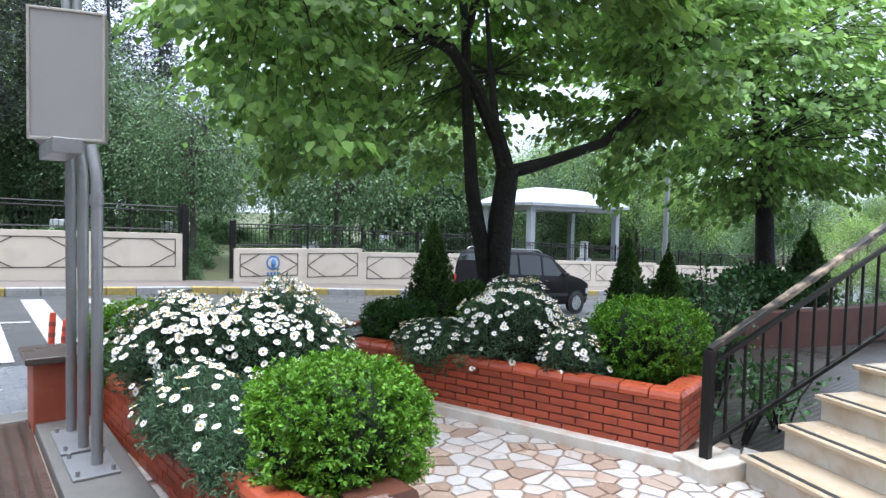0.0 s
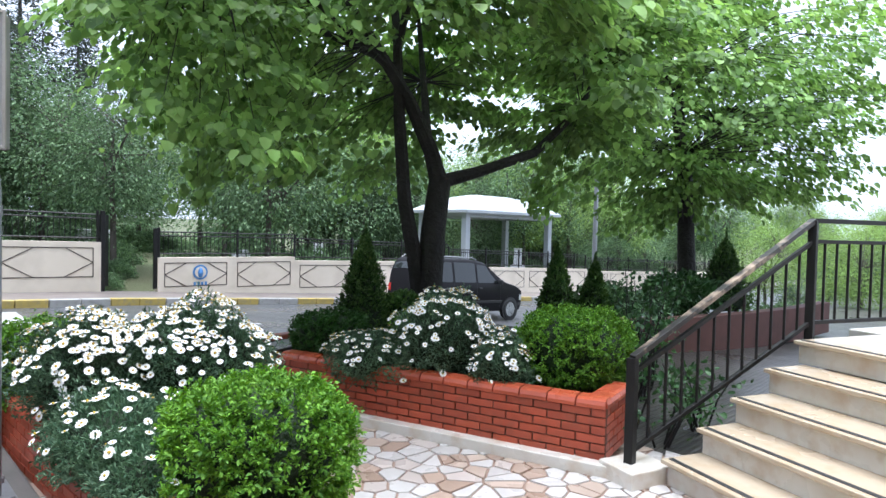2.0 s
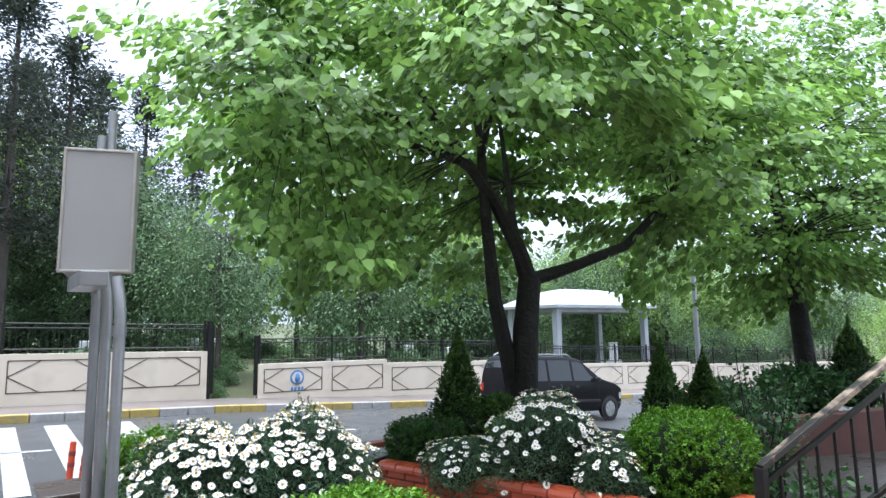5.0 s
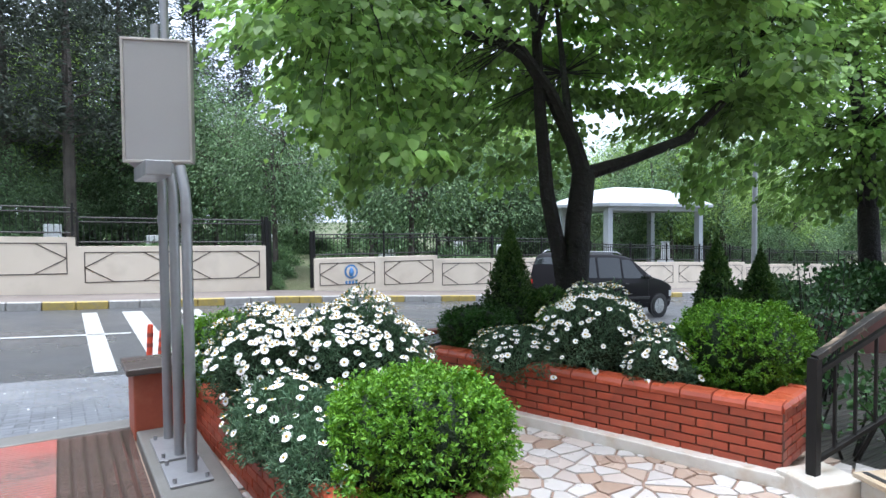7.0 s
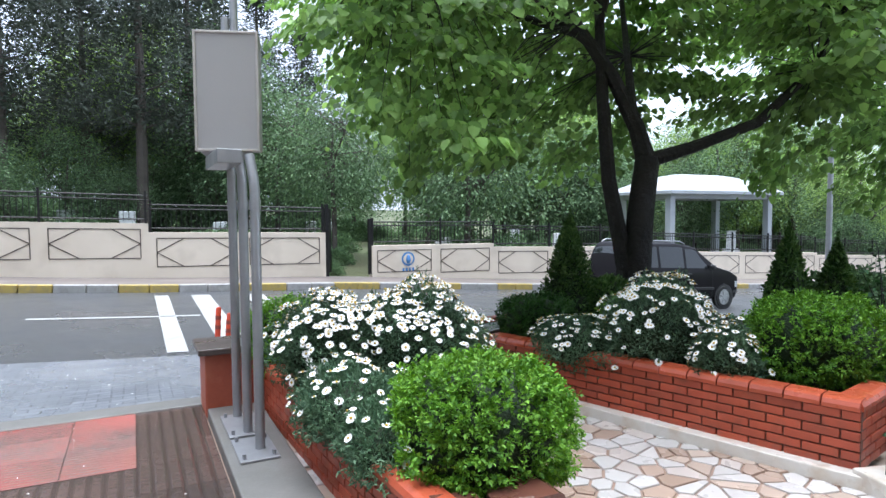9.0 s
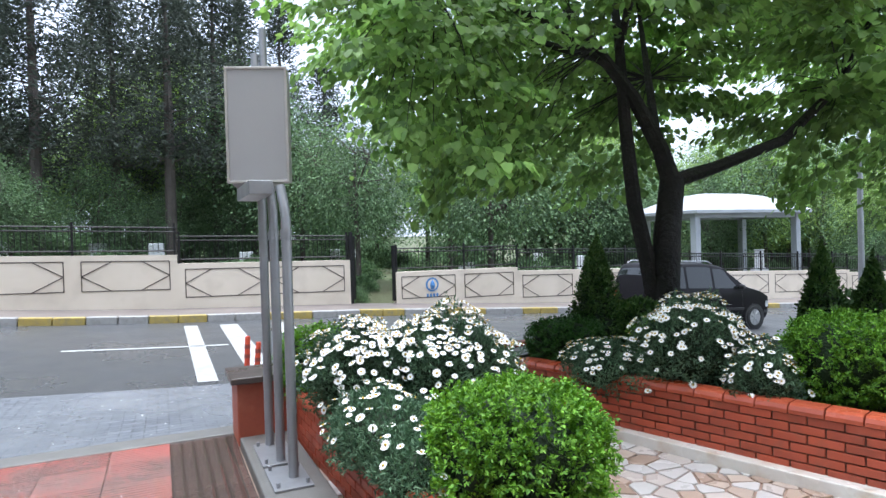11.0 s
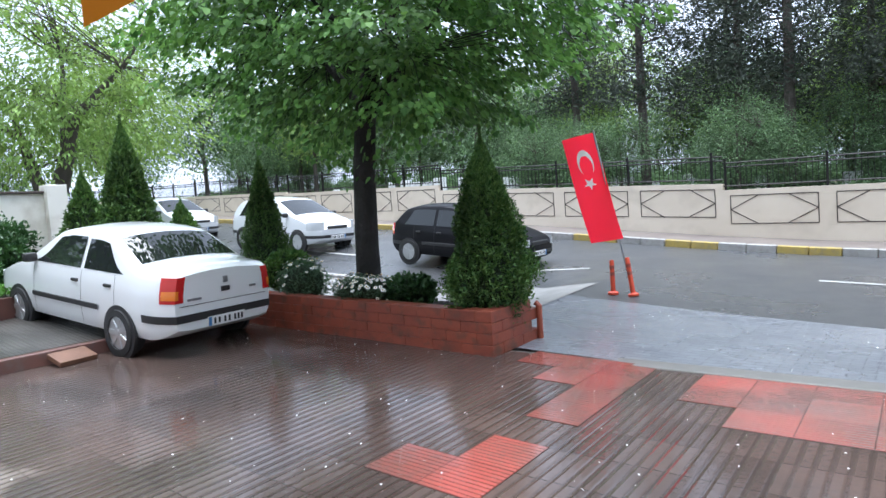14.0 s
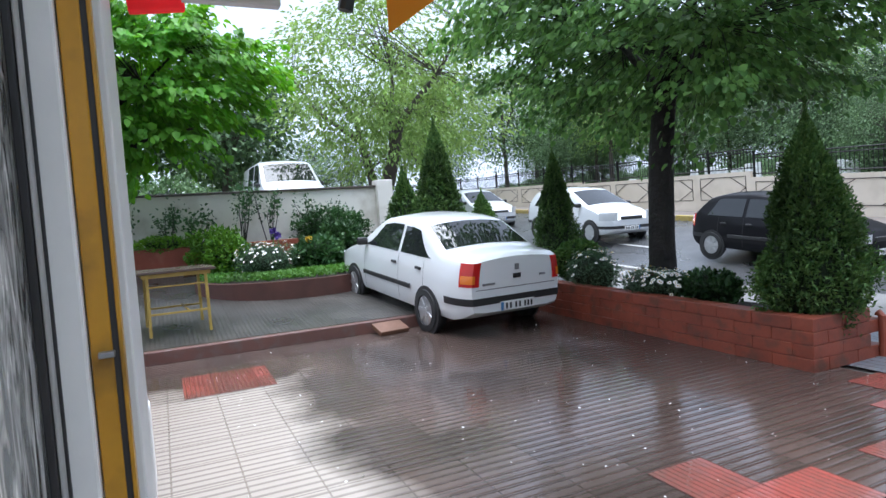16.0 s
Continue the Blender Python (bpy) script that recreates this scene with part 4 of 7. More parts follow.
# ---- steel poles with the grey box, on a concrete plinth ----
bm = bmesh.new()
bm_box(bm, (0.40, 2.9, 0.16), (0.70, 3.55, 0.0), 0.012)
tagged(part("plinth", bm, CONCRETE), "grey concrete plinth along the brick planter", "plinth", "", "structure")
sign = empty("road_sign_back", (0, 0, 0), 0, "back of a grey steel box on three galvanised poles", "sign box")
for x, y in ((0.675, 4.66), (0.69, 4.28), (0.71, 3.93)):
    bm = bmesh.new()
    bm_tube(bm, [(x, y, 0.08), (x, y, 1.86 - 0.15 * (4.66 - y)), (x - 0.004, y + 0.02 * (4.5 - y), 1.93 - 0.15 * (4.66 - y)), (x - 0.02, y + 0.09 * (4.5 - y), 2.05 - 0.12 * (4.66 - y))], 0.032, 14)
    pole = part("pole", bm, GALV, sign, smooth=True)
    bm = bmesh.new()
    bm_tube(bm, [(x, y, 1.62), (x, y, 1.68)], 0.037, 14)
    part("collar", bm, GALV, pole, smooth=True)
for y, l in ((4.46, 0.5), (3.95, 0.42)):
    bm = bmesh.new()
    bm_box(bm, (0.24, l, 0.014), (0.68, y, 0.089), 0.003)
    pl = part("base_plate", bm, GALV, sign)
    for dx in (-0.09, 0.09):
        for dy in (-l / 2 + 0.05, l / 2 - 0.05):
            bm = bmesh.new()
            bm_tube(bm, [(0.68 + dx, y + dy, 0.09), (0.68 + dx, y + dy, 0.125)], 0.012, 6)
            part("bolt", bm, GALV, pl)
boxm = Matrix.Translation((0.655, 4.55, 2.445)) @ Matrix.Rotation(radians(-20), 4, "Z")
bm = bmesh.new()
bm_box(bm, (0.43, 0.14, 0.82), (0, 0, 0), 0.012)
bx = part("box", bm, GREYBOX, sign, "plain grey enamel box")
bx.matrix_basis = boxm
bm = bmesh.new()
for sx in (-0.21, 0.21):
    bm_box(bm, (0.018, 0.03, 0.83), (sx, -0.065, 0), 0.004)
for sz in (-0.405, 0.405):
    bm_box(bm, (0.42, 0.03, 0.018), (0, -0.065, sz), 0.004)
part("rim", bm, BOXRIM, bx)
bm = bmesh.new()
bm_tube(bm, [(-0.02, 0, -0.41), (-0.02, 0, -0.47)], [0.2, 0.13], 4)
bmesh.ops.scale(bm, vec=(1, 0.6, 1), verts=bm.verts)
part("funnel", bm, GREYBOX, bx)
bm = bmesh.new()
bm_box(bm, (0.15, 0.66, 0.09), (0.0, -0.24, -0.49), 0.006, Matrix.Rotation(radians(20), 4, "Z"))
part("bracket", bm, GALV, bx)
for x, h in ((-0.02, 0.55), (0.04, 1.6)):
    bm = bmesh.new()
    bm_tube(bm, [(x, 0.02, 0.40), (x, 0.02, 0.40 + (0.13 if h < 1 else 0.31))], 0.028, 12)
    part("mast", bm, GALV, bx, smooth=True)

# ---- steps with the iron rail ----
st = empty("steps", (0, 0, 0), 0, "cream marble steps with dark nosing strips", "steps", "", "structure")
LEFT = [(3.86, 1.64), (4.13, 1.53), (4.42, 1.43), (4.76, 1.33), (5.14, 1.25)]
DIR = Vector((-0.39, -0.92, 0)).normalized()
PERP = Vector((0.92, -0.39, 0)).normalized()
for i, (x, y) in enumerate(LEFT):
    z = 0.17 * (i + 1)
    run = 0.34 if i < 4 else 2.2
    L = 4.2
    p = Vector((x, y, 0))
    c = p + DIR * (L / 2) + PERP * (run / 2 + 0.02)
    rot = Matrix.Rotation(math.atan2(PERP.y, PERP.x), 4, "Z")
    bm = bmesh.new()
    bm_box(bm, (run + 0.06, L, 0.03), (0, 0, 0), 0.006)
    t_ = part("tread", bm, MARBLE, st)
    t_.matrix_basis = Matrix.Translation((c.x, c.y, z - 0.015)) @ rot
    bm = bmesh.new()
    bm_box(bm, (run + 2.4 - 0.3 * i, L - 0.02, 0.14), (1.2 - 0.15 * i + 0.02, 0.0, 0), 0.002)
    r_ = part("riser", bm, MARBLEW, st)
    r_.matrix_basis = Matrix.Translation((c.x, c.y, z - 0.10)) @ rot
    bm = bmesh.new()
    bm_box(bm, (0.035, L - 0.05, 0.006), (-run / 2 + 0.03, 0, 0.016), 0)
    part("nosing_strip", bm, PLASTIC, t_)

rail = empty("stair_railing", (0, 0, 0), 0, "black iron stair railing with flaking painted handrail", "railing")
A, B = Vector((3.78, 1.82, 0.80)), Vector((5.40, 1.22, 1.74))
C = Vector((8.9, -0.28, 1.74))


def bar(name, p, q, w, h, material, parent, label=""):
    p, q = Vector(p), Vector(q)
    d = q - p
    bm = bmesh.new()
    bm_box(bm, (d.length, w, h), (0, 0, 0), 0.003)
    ob = part(name, bm, material, parent, label)
    ob.matrix_basis = Matrix.Translation((p + q) / 2) @ d.to_track_quat("X", "Z").to_matrix().to_4x4()
    return ob


bar("handrail", A, B, 0.055, 0.035, FLAKED, rail, "flaking black and bare handrail")
bar("handrail", B, C, 0.055, 0.035, BLACKIRON, rail)
bar("lower_rail", A - Vector((0, 0, 0.10)), B - Vector((0, 0, 0.16)), 0.03, 0.03, BLACKIRON, rail)
bar("lower_rail", B - Vector((0, 0, 0.16)), C - Vector((0, 0, 0.16)), 0.03, 0.03, BLACKIRON, rail)
bar("bottom_rail", A - Vector((0, 0, 0.62)), B - Vector((0, 0, 0.78)), 0.03, 0.03, BLACKIRON, rail)
bar("bottom_rail", B - Vector((0, 0, 0.78)), C - Vector((0, 0, 0.78)), 0.03, 0.03, BLACKIRON, rail)
bar("post", (A.x, A.y, 0.05), (A.x, A.y, 0.80), 0.06, 0.06, BLACKIRON, rail)
bar("post", (B.x, B.y, 0.80), (B.x, B.y, 1.74), 0.06, 0.06, BLACKIRON, rail)
for i in range(1, 12):
    k = i / 12
    p = A.lerp(B, k)
    bar("baluster", (p.x, p.y, p.z - 0.62 - 0.16 * k), (p.x, p.y, p.z - 0.10 - 0.06 * k), 0.018, 0.018, BLACKIRON, rail)
for i in range(1, 28):
    p = B.lerp(C, i / 28)
    bar("baluster", (p.x, p.y, 0.96), (p.x, p.y, 1.58), 0.018, 0.018, BLACKIRON, rail)
bm = bmesh.new()
bm_box(bm, (4.4, 2.0, 0.82), (8.1, -0.6, 0.405), 0.01, Matrix.Rotation(-0.4, 4, "Z"))
tagged(part("landing", bm, MARBLEW), "whitish rendered base of the entrance landing", "landing", "", "structure")

# ---- trees of the forecourt ----
tree("lime_tree", (5.15, 5.2, 0.3),
     [(0, 0, -0.2), (0.0, 0, 0.6), (0.03, -0.02, 1.3), (0.10, -0.05, 1.93)], [0.18, 0.16, 0.15, 0.135],
     [([(-0.05, 0.05, 0.3), (-0.16, 0.10, 1.0), (-0.27, 0.17, 1.65), (-0.33, 0.22, 2.6), (-0.36, 0.26, 3.6), (-0.5, 0.4, 5.2)], [0.11, 0.10, 0.09, 0.075, 0.055, 0.02]),
      ([(0.10, -0.05, 1.82), (0.0, 0.02, 2.25), (-0.24, 0.16, 2.83), (-0.58, 0.37, 3.42), (-0.80, 0.6, 3.9), (-1.3, 0.9, 5.0)], [0.12, 0.10, 0.085, 0.065, 0.05, 0.02]),
      ([(0.10, -0.05, 1.88), (0.5, -0.30, 2.02), (1.11, -0.68, 2.29), (1.62, -1.0, 2.88), (1.75, -1.08, 3.25)], [0.09, 0.07, 0.06, 0.045, 0.012]),
      ([(0.0, 0.05, 2.2), (0.3, 0.5, 3.2), (0.6, 1.0, 4.5)], [0.06, 0.045, 0.02]),
      ([(-0.34, 0.24, 3.1), (-1.3, 0.5, 3.75), (-2.5, 0.6, 3.9)], [0.05, 0.035, 0.015]),
      ([(-0.36, 0.26, 3.4), (-0.9, -0.7, 4.0), (-1.4, -1.7, 4.2)], [0.05, 0.035, 0.015]),
      ([(-0.5, 0.35, 3.3), (-1.5, 1.4, 3.9), (-2.3, 2.3, 3.9)], [0.05, 0.035, 0.015])],
     (-0.4, 0.2, 3.75), (3.6, 3.4, 2.3), 46000, 0.102, LIME, BARK, "lime tree with dark wet trunk and fresh green crown", "tree", 490, seed=4, spread=0.36, droop=0.55, wide=0.8, spray=True,
     keep=lambda q: ((np.hypot(q[:, 0], q[:, 1]) > 1.7) & ~((q[:, 0] + q[:, 1] < 0) & (np.abs(q[:, 0] - q[:, 1] - 0.5) < 2.0) & (q[:, 2] < 2.9))) | (q[:, 2] > 3.2))
tree("shade_tree", (-6.1, 5.8, 0.35),
     [(0, 0, -0.2), (0.02, 0, 0.8), (0.08, 0, 1.8), (0.2, 0.0, 2.6), (0.35, 0.1, 3.4)], [0.19, 0.16, 0.15, 0.14, 0.11],
     [([(0.15, 0, 2.4), (0.9, 0.1, 3.2), (1.7, 0.1, 3.8)], [0.08, 0.06, 0.02]), ([(0.2, 0, 2.6), (-0.6, 0.1, 3.4), (-1.5, -0.1, 4.0)], [0.08, 0.05, 0.02]),
      ([(0.35, 0.1, 3.3), (0.3, 0.8, 4.2), (0.3, 1.4, 5.0)], [0.08, 0.05, 0.02]), ([(0.3, 0.0, 3.2), (0.3, -0.9, 3.9), (0.2, -1.7, 4.3)], [0.07, 0.05, 0.02])],
     (0.3, 0.2, 3.95), (3.3, 2.9, 1.9), 40000, 0.085, LIME2, BARK, "street tree with black wet trunk in the block planter", "tree", 500, seed=9, spread=0.32, droop=0.8, wide=0.75, spray=True)
tree("street_tree", (11.55, 4.85, -0.4),
     [(0, 0, -0.2), (0, 0, 1.4), (0.0, 0.05, 2.4), (-0.05, 0.1, 3.4)], [0.2, 0.17, 0.15, 0.12],
     [([(0, 0, 2.2), (-0.9, -0.2, 3.4), (-1.6, -0.3, 4.6)], [0.09, 0.06, 0.02]), ([(0, 0.1, 2.6), (0.9, 0.3, 3.6), (1.8, 0.2, 4.4)], [0.09, 0.05, 0.02]),
      ([(0, 0.1, 3.2), (0.1, 0.3, 4.8), (0.2, 0.4, 6.2)], [0.09, 0.06, 0.02])],
     (0.3, 0, 4.9), (3.8, 3.4, 2.7), 30000, 0.11, LIME, BARK, "street tree with dark trunk and light green crown", "tree", 460, seed=12, spread=0.42, droop=0.4, wide=0.75, spray=True)

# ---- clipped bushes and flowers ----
# boxwood green darkened to near black, painting the shade inside the balls
BOXCORE = surface("shaded_boxwood_core", (0.012, 0.035, 0.006), (0.006, 0.018, 0.003), rough=0.7, grain=60, blot=12, bump=1.0, dist=0.02)
def shoot_ball(at, r, shoots, per, size, leaf, label, seed, square=0.78, reach=0.055):
    """A clipped box ball: many short shoots over a flattened ball, each a tuft of small oval leaves."""
    rng = np.random.default_rng(seed)
    root = empty("boxwood_bush", at, 0, label, "bush")
    k = np.arange(shoots) + 0.5
    z = 1 - 1.88 * k / shoots
    a = k * 2.399963 + rng.uniform(-0.2, 0.2, shoots)
    d = np.stack([np.sqrt(np.clip(1 - z * z, 0, 1)) * np.cos(a), np.sqrt(np.clip(1 - z * z, 0, 1)) * np.sin(a), z], 1)
    d += rng.normal(size=d.shape) * 0.05
    d /= np.linalg.norm(d, axis=1, keepdims=True)
    shape = np.sign(d) * np.abs(d) ** square
    lumps = 0.93 + 0.10 * smooth_noise(d, 2.3, seed * 3.1) + 0.10 * smooth_noise(d, 5.5, seed * 5.3)
    base = shape * lumps[:, None] * np.array(r)
    axis = d * 0.9 + np.array([0, 0, 0.45]) + rng.normal(size=d.shape) * 0.28
    axis /= np.linalg.norm(axis, axis=1, keepdims=True)
    length = rng.uniform(0.35, 1.25, shoots)
    c, w = np.repeat(base, per, 0), np.repeat(axis, per, 0)
    h = rng.uniform(-0.9, 1, len(c)) * reach * np.repeat(length, per)
    fan = rng.normal(size=c.shape)
    fan -= (fan * w).sum(1, keepdims=True) * w
    fan /= np.linalg.norm(fan, axis=1, keepdims=True) + 1e-6
    f = new("foliage", leaf_cloud("foliage", c + w * h[:, None] + fan * size * 0.5, fan * 0.9 + w * rng.uniform(0.3, 1.2, (len(c), 1)), size, leaf, 0.5, 0.3, rng))
    f.parent = root
    # solid inner ball, coloured as the shade behind the shoots
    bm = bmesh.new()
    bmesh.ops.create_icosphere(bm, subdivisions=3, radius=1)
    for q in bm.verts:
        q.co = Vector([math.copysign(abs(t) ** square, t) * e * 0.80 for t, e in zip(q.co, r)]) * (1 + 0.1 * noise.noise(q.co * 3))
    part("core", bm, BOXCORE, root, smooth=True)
    return root


shoot_ball((1.50, 2.49, 0.56), (0.43, 0.40, 0.335), 1500, 19, 0.025, BOXLEAF, "bright green clipped boxwood ball in the brick planter", 2)
shoot_ball((4.32, 2.60, 0.675), (0.43, 0.43, 0.335), 1500, 15, 0.025, BOXLEAF, "bright green clipped boxwood ball in the brick planter", 3)
shoot_ball((1.12, 5.02, 0.60), (0.32, 0.30, 0.30), 600, 14, 0.03, BOXLEAF, "bright green boxwood ball at the planter's end", 5)
shoot_ball((3.42, 4.72, 0.60), (0.36, 0.30, 0.22), 600, 14, 0.03, BOXDARK, "dark green clipped boxwood ball at the planter's corner", 6)
shoot_ball((4.05, 4.15, 0.58), (0.26, 0.26, 0.26), 300, 12, 0.035, BOXLEAF, "small bright boxwood ball behind the daisies", 7)

# one daisy: a disc of petals and a yellow eye
bm = bmesh.new()
cv = bm.verts.new((0, 0, 0.0))
ring = []
for k in range(22):
    r = 0.026 if k % 2 else 0.019
    ring.append(bm.verts.new((r * math.cos(k * math.pi / 11), r * math.sin(k * math.pi / 11), 0.004 if k % 2 else 0.002)))
for k in range(22):
    bm.faces.new((cv, ring[k], ring[(k + 1) % 22]))
eye = bmesh.ops.create_icosphere(bm, subdivisions=1, radius=0.0075, matrix=Matrix.Translation((0, 0, 0.004)))["verts"]
for f in {f for v in eye for f in v.link_faces}:
    f.material_index = 1
DAISY = mesh_of(bm, "daisy_flower", [PETAL, POLLEN])


def daisy_bush(at, r, n_leaf, n_flower, label, seed, scale=1.0, trail=0.0, leaf=0.043):
    """A feathery marguerite bush with open white flowers on its sunlit side."""
    root = bush("daisy_bush", at, r, n_leaf, leaf, DAISYLEAF, label, "flower bush", seed, 0.72, lump=0.32, wide=0.26, shell=0.62, outward=0.7, up=0.5, low=-0.95)
    rng = np.random.default_rng(seed + 50)
    d = rng.normal(size=(n_flower * 5, 3))
    d /= np.linalg.norm(d, axis=1, keepdims=True)
    d = d[d[:, 2] > -0.55 - trail]
    w = np.clip(0.15 + 1.1 * d[:, 2] + 0.5 * smooth_noise(d, 2.6, seed), 0.06, 1)
    d = d[rng.uniform(size=len(d)) < w][:n_flower]
    k = 1.06 + 0.28 * smooth_noise(d, 2.4, seed * 3.1)
    for i in range(len(d)):
        p = Vector(d[i] * k[i] * np.array(r))
        nrm = (Vector(d[i]) * 0.75 + Vector((0, -0.15, 0.75)) + Vector(rng.normal(size=3) * 0.28)).normalized()
        s = scale * rng.uniform(0.75, 1.2)
        piece("flower", DAISY, root, Matrix.Translation(p) @ nrm.to_track_quat("Z", "Y").to_matrix().to_4x4() @ Matrix.Diagonal((s, s, s, 1)))
    return root


daisy_bush((1.25, 4.08, 0.66), (0.42, 0.46, 0.36), 13000, 330, "white daisy bush in full flower in the brick planter", 21, leaf=0.036)
daisy_bush((1.78, 3.82, 0.68), (0.46, 0.46, 0.39), 15000, 400, "white daisy bush in full flower in the brick planter", 22, leaf=0.036)
daisy_bush((1.15, 3.40, 0.46), (0.33, 0.62, 0.25), 12000, 80, "low straggling daisy bush over the brick cap", 23, trail=0.4, leaf=0.036)
daisy_bush((1.13, 2.84, 0.41), (0.23, 0.42, 0.19), 6500, 26, "low daisy clump over the brick cap", 24, trail=0.4, leaf=0.036)
daisy_bush((3.76, 3.52, 0.63), (0.48, 0.46, 0.42), 15000, 300, "white daisy bush spilling over the brick planter", 25, 1.05, 0.3, leaf=0.036)
daisy_bush((3.31, 4.02, 0.49), (0.32, 0.42, 0.24), 7500, 95, "low white daisy bush in the brick planter", 26, 1.0, 0.3, leaf=0.036)
daisy_bush((3.75, 2.88, 0.47), (0.24, 0.24, 0.33), 6500, 100, "white daisy clump hanging over the brick cap", 27, 1.05, 0.5, leaf=0.036)


def cone_taper(h):
    return 1.15 * (1 - h) ** 0.85 * min(1, 0.55 + 2.5 * h) if h < 1 else 0.0


def thuja(at, r, h, n, label, seed, size=0.06, leaf=None):
    return bush("thuja", (at[0], at[1], at[2] + h / 2), (r, r, h / 2), n, size, leaf or CONIFER, label, "conifer", seed, 0.74, lump=0.36, taper=cone_taper, wide=0.42, up=0.7, outward=0.6, low=-1.1)


thuja((4.05, 5.02, 0.30), 0.34, 1.30, 8000, "dark green cone-shaped thuja in the planter", 31, 0.045)
bush("thuja", (4.45, 4.86, 0.62), (0.30, 0.28, 0.34), 2600, 0.055, CONIFER, "dark rounded thuja beside the cone", "conifer", 35, 0.8)
thuja((5.75, 3.78, 0.34), 0.30, 1.10, 3200, "dark green cone-shaped thuja in the planter", 32)
thuja((6.15, 3.55, 0.34), 0.26, 0.98, 2800, "dark green cone-shaped thuja in the planter", 33)
thuja((-4.02, 5.64, 0.34), 0.56, 2.0, 24000, "broad green thuja cone in the block planter", 34, 0.05)
thuja((-8.75, 6.1, 0.5), 0.46, 2.1, 11000, "dark green thuja cone in the block planter", 36, 0.052)
bush("thuja", (-8.0, 5.95, 0.8), (0.42, 0.4, 0.34), 2600, 0.07, CONIFER, "low dark thuja beside the cone", "conifer", 37, 0.8)
daisy_bush((-7.0, 5.42, 0.70), (0.46, 0.32, 0.32), 3600, 60, "greyish daisy bush over the block planter", 28, 1.1, 0.2)
daisy_bush((-5.85, 5.42, 0.60), (0.52, 0.28, 0.22), 3600, 130, "white daisy clump in the block planter", 29, 1.1, 0.2)
bush("low_bush", (-5.2, 5.6, 0.60), (0.4, 0.3, 0.22), 1800, 0.06, ROSE, "dark low shrub with reddish twigs in the planter", "bush", 38, 0.7, lump=0.3)

# ---- park trees behind the wall ----
def stock(name, seed, h, r, trunk_r, leaves, leaf_size, leaf, bark, label, low=0.35, clusters=150):
    t = tree(name, (0, 0, -60), [(0, 0, -0.5), (0.05, 0, h * 0.25), (-0.05, 0.1, h * 0.5), (0.1, 0, h * 0.72)], [trunk_r, trunk_r * 0.8, trunk_r * 0.6, trunk_r * 0.35],
             [([(0, 0, h * 0.3), (r * 0.35, 0.1, h * 0.45), (r * 0.65, 0.2, h * 0.55)], [trunk_r * 0.45, trunk_r * 0.3, 0.03]),
              ([(-0.05, 0.1, h * 0.4), (-r * 0.4, 0, h * 0.55), (-r * 0.6, -0.3, h * 0.66)], [trunk_r * 0.45, trunk_r * 0.3, 0.03])],
             (0, 0, h * (1 + low) / 2), (r, r, h * (1 - low) / 2), leaves, leaf_size, leaf, bark, label, "tree", clusters, seed=seed, spread=0.55, flat=0.7, wide=0.5)
    return t


def cypress_stock(seed, h, r, label):
    rng = np.random.default_rng(seed)
    root = empty("cypress", (0, 0, -60), 0, label, "conifer")
    bm = bmesh.new()
    bm_tube(bm, [(0, 0, -0.5), (0.05, 0, h * 0.4), (0, 0, h * 0.95)], [0.2, 0.15, 0.03], 8)
    part("trunk", bm, BARK2, root, smooth=True)
    for k in range(9):
        a, z0 = rng.uniform(0, 2 * math.pi), h * rng.uniform(0.25, 0.5)
        bm = bmesh.new()
        q = rng.uniform(0.7, 1.5)
        bm_tube(bm, [(0, 0, z0), (q * 0.5 * math.cos(a), q * 0.5 * math.sin(a), z0 + 0.15), (q * math.cos(a), q * math.sin(a), z0 + 0.45)], [0.045, 0.03, 0.012], 5)
        part("bough", bm, BARK2, root)
    m = 175
    zc = rng.uniform(0.25, 1.0, m) ** 0.9
    ac = rng.uniform(0, 2 * math.pi, m)
    rc = r * np.clip((1.04 - zc) * 1.9, 0.08, 1) * rng.uniform(0.15, 1.0, m)
    hub = np.stack([rc * np.cos(ac), rc * np.sin(ac), zc * h], 1)
    cen = np.repeat(hub, 42, 0)
    n = len(cen)
    off = rng.normal(size=(n, 3)) * np.array([0.30, 0.30, 0.24])
    p = cen + off
    way = off * np.array([1.2, 1.2, 0.5]) + np.array([0, 0, 0.15]) + rng.normal(size=(n, 3)) * 0.2
    c = new("crown", leaf_cloud("crown", p, way, 0.2, CYPRESS, 0.3, 0.3, rng))
    c.parent = root
    return root


RP = np.random.default_rng(11)
stocks_a = [stock("park_tree", 41, 7.5, 2.4, 0.13, 10500, 0.135, WOODA, BARK2, "slender green deciduous tree in the park", 0.22),
            stock("park_tree", 42, 6.0, 2.2, 0.11, 10000, 0.13, WOODA, BARK2, "young green deciduous tree in the park", 0.15),
            stock("park_tree", 43, 8.5, 2.8, 0.15, 10500, 0.14, WOODB, BARK2, "pale green deciduous tree in the park", 0.3)]
stocks_c = [cypress_stock(51, 12.5, 1.9, "tall dark cypress in the park"), cypress_stock(52, 10.5, 2.3, "tall dark shaggy conifer in the park")]
shrub = empty("park_shrub", (0, 0, -60), 0, "leafy green shrub in the park", "bush")
ob = new("foliage", bush_mesh("foliage", (1.1, 1.1, 0.9), 5000, 0.11, WOODA, 61, lump=0.35, shell=0.45, wide=0.5))
ob.parent = shrub


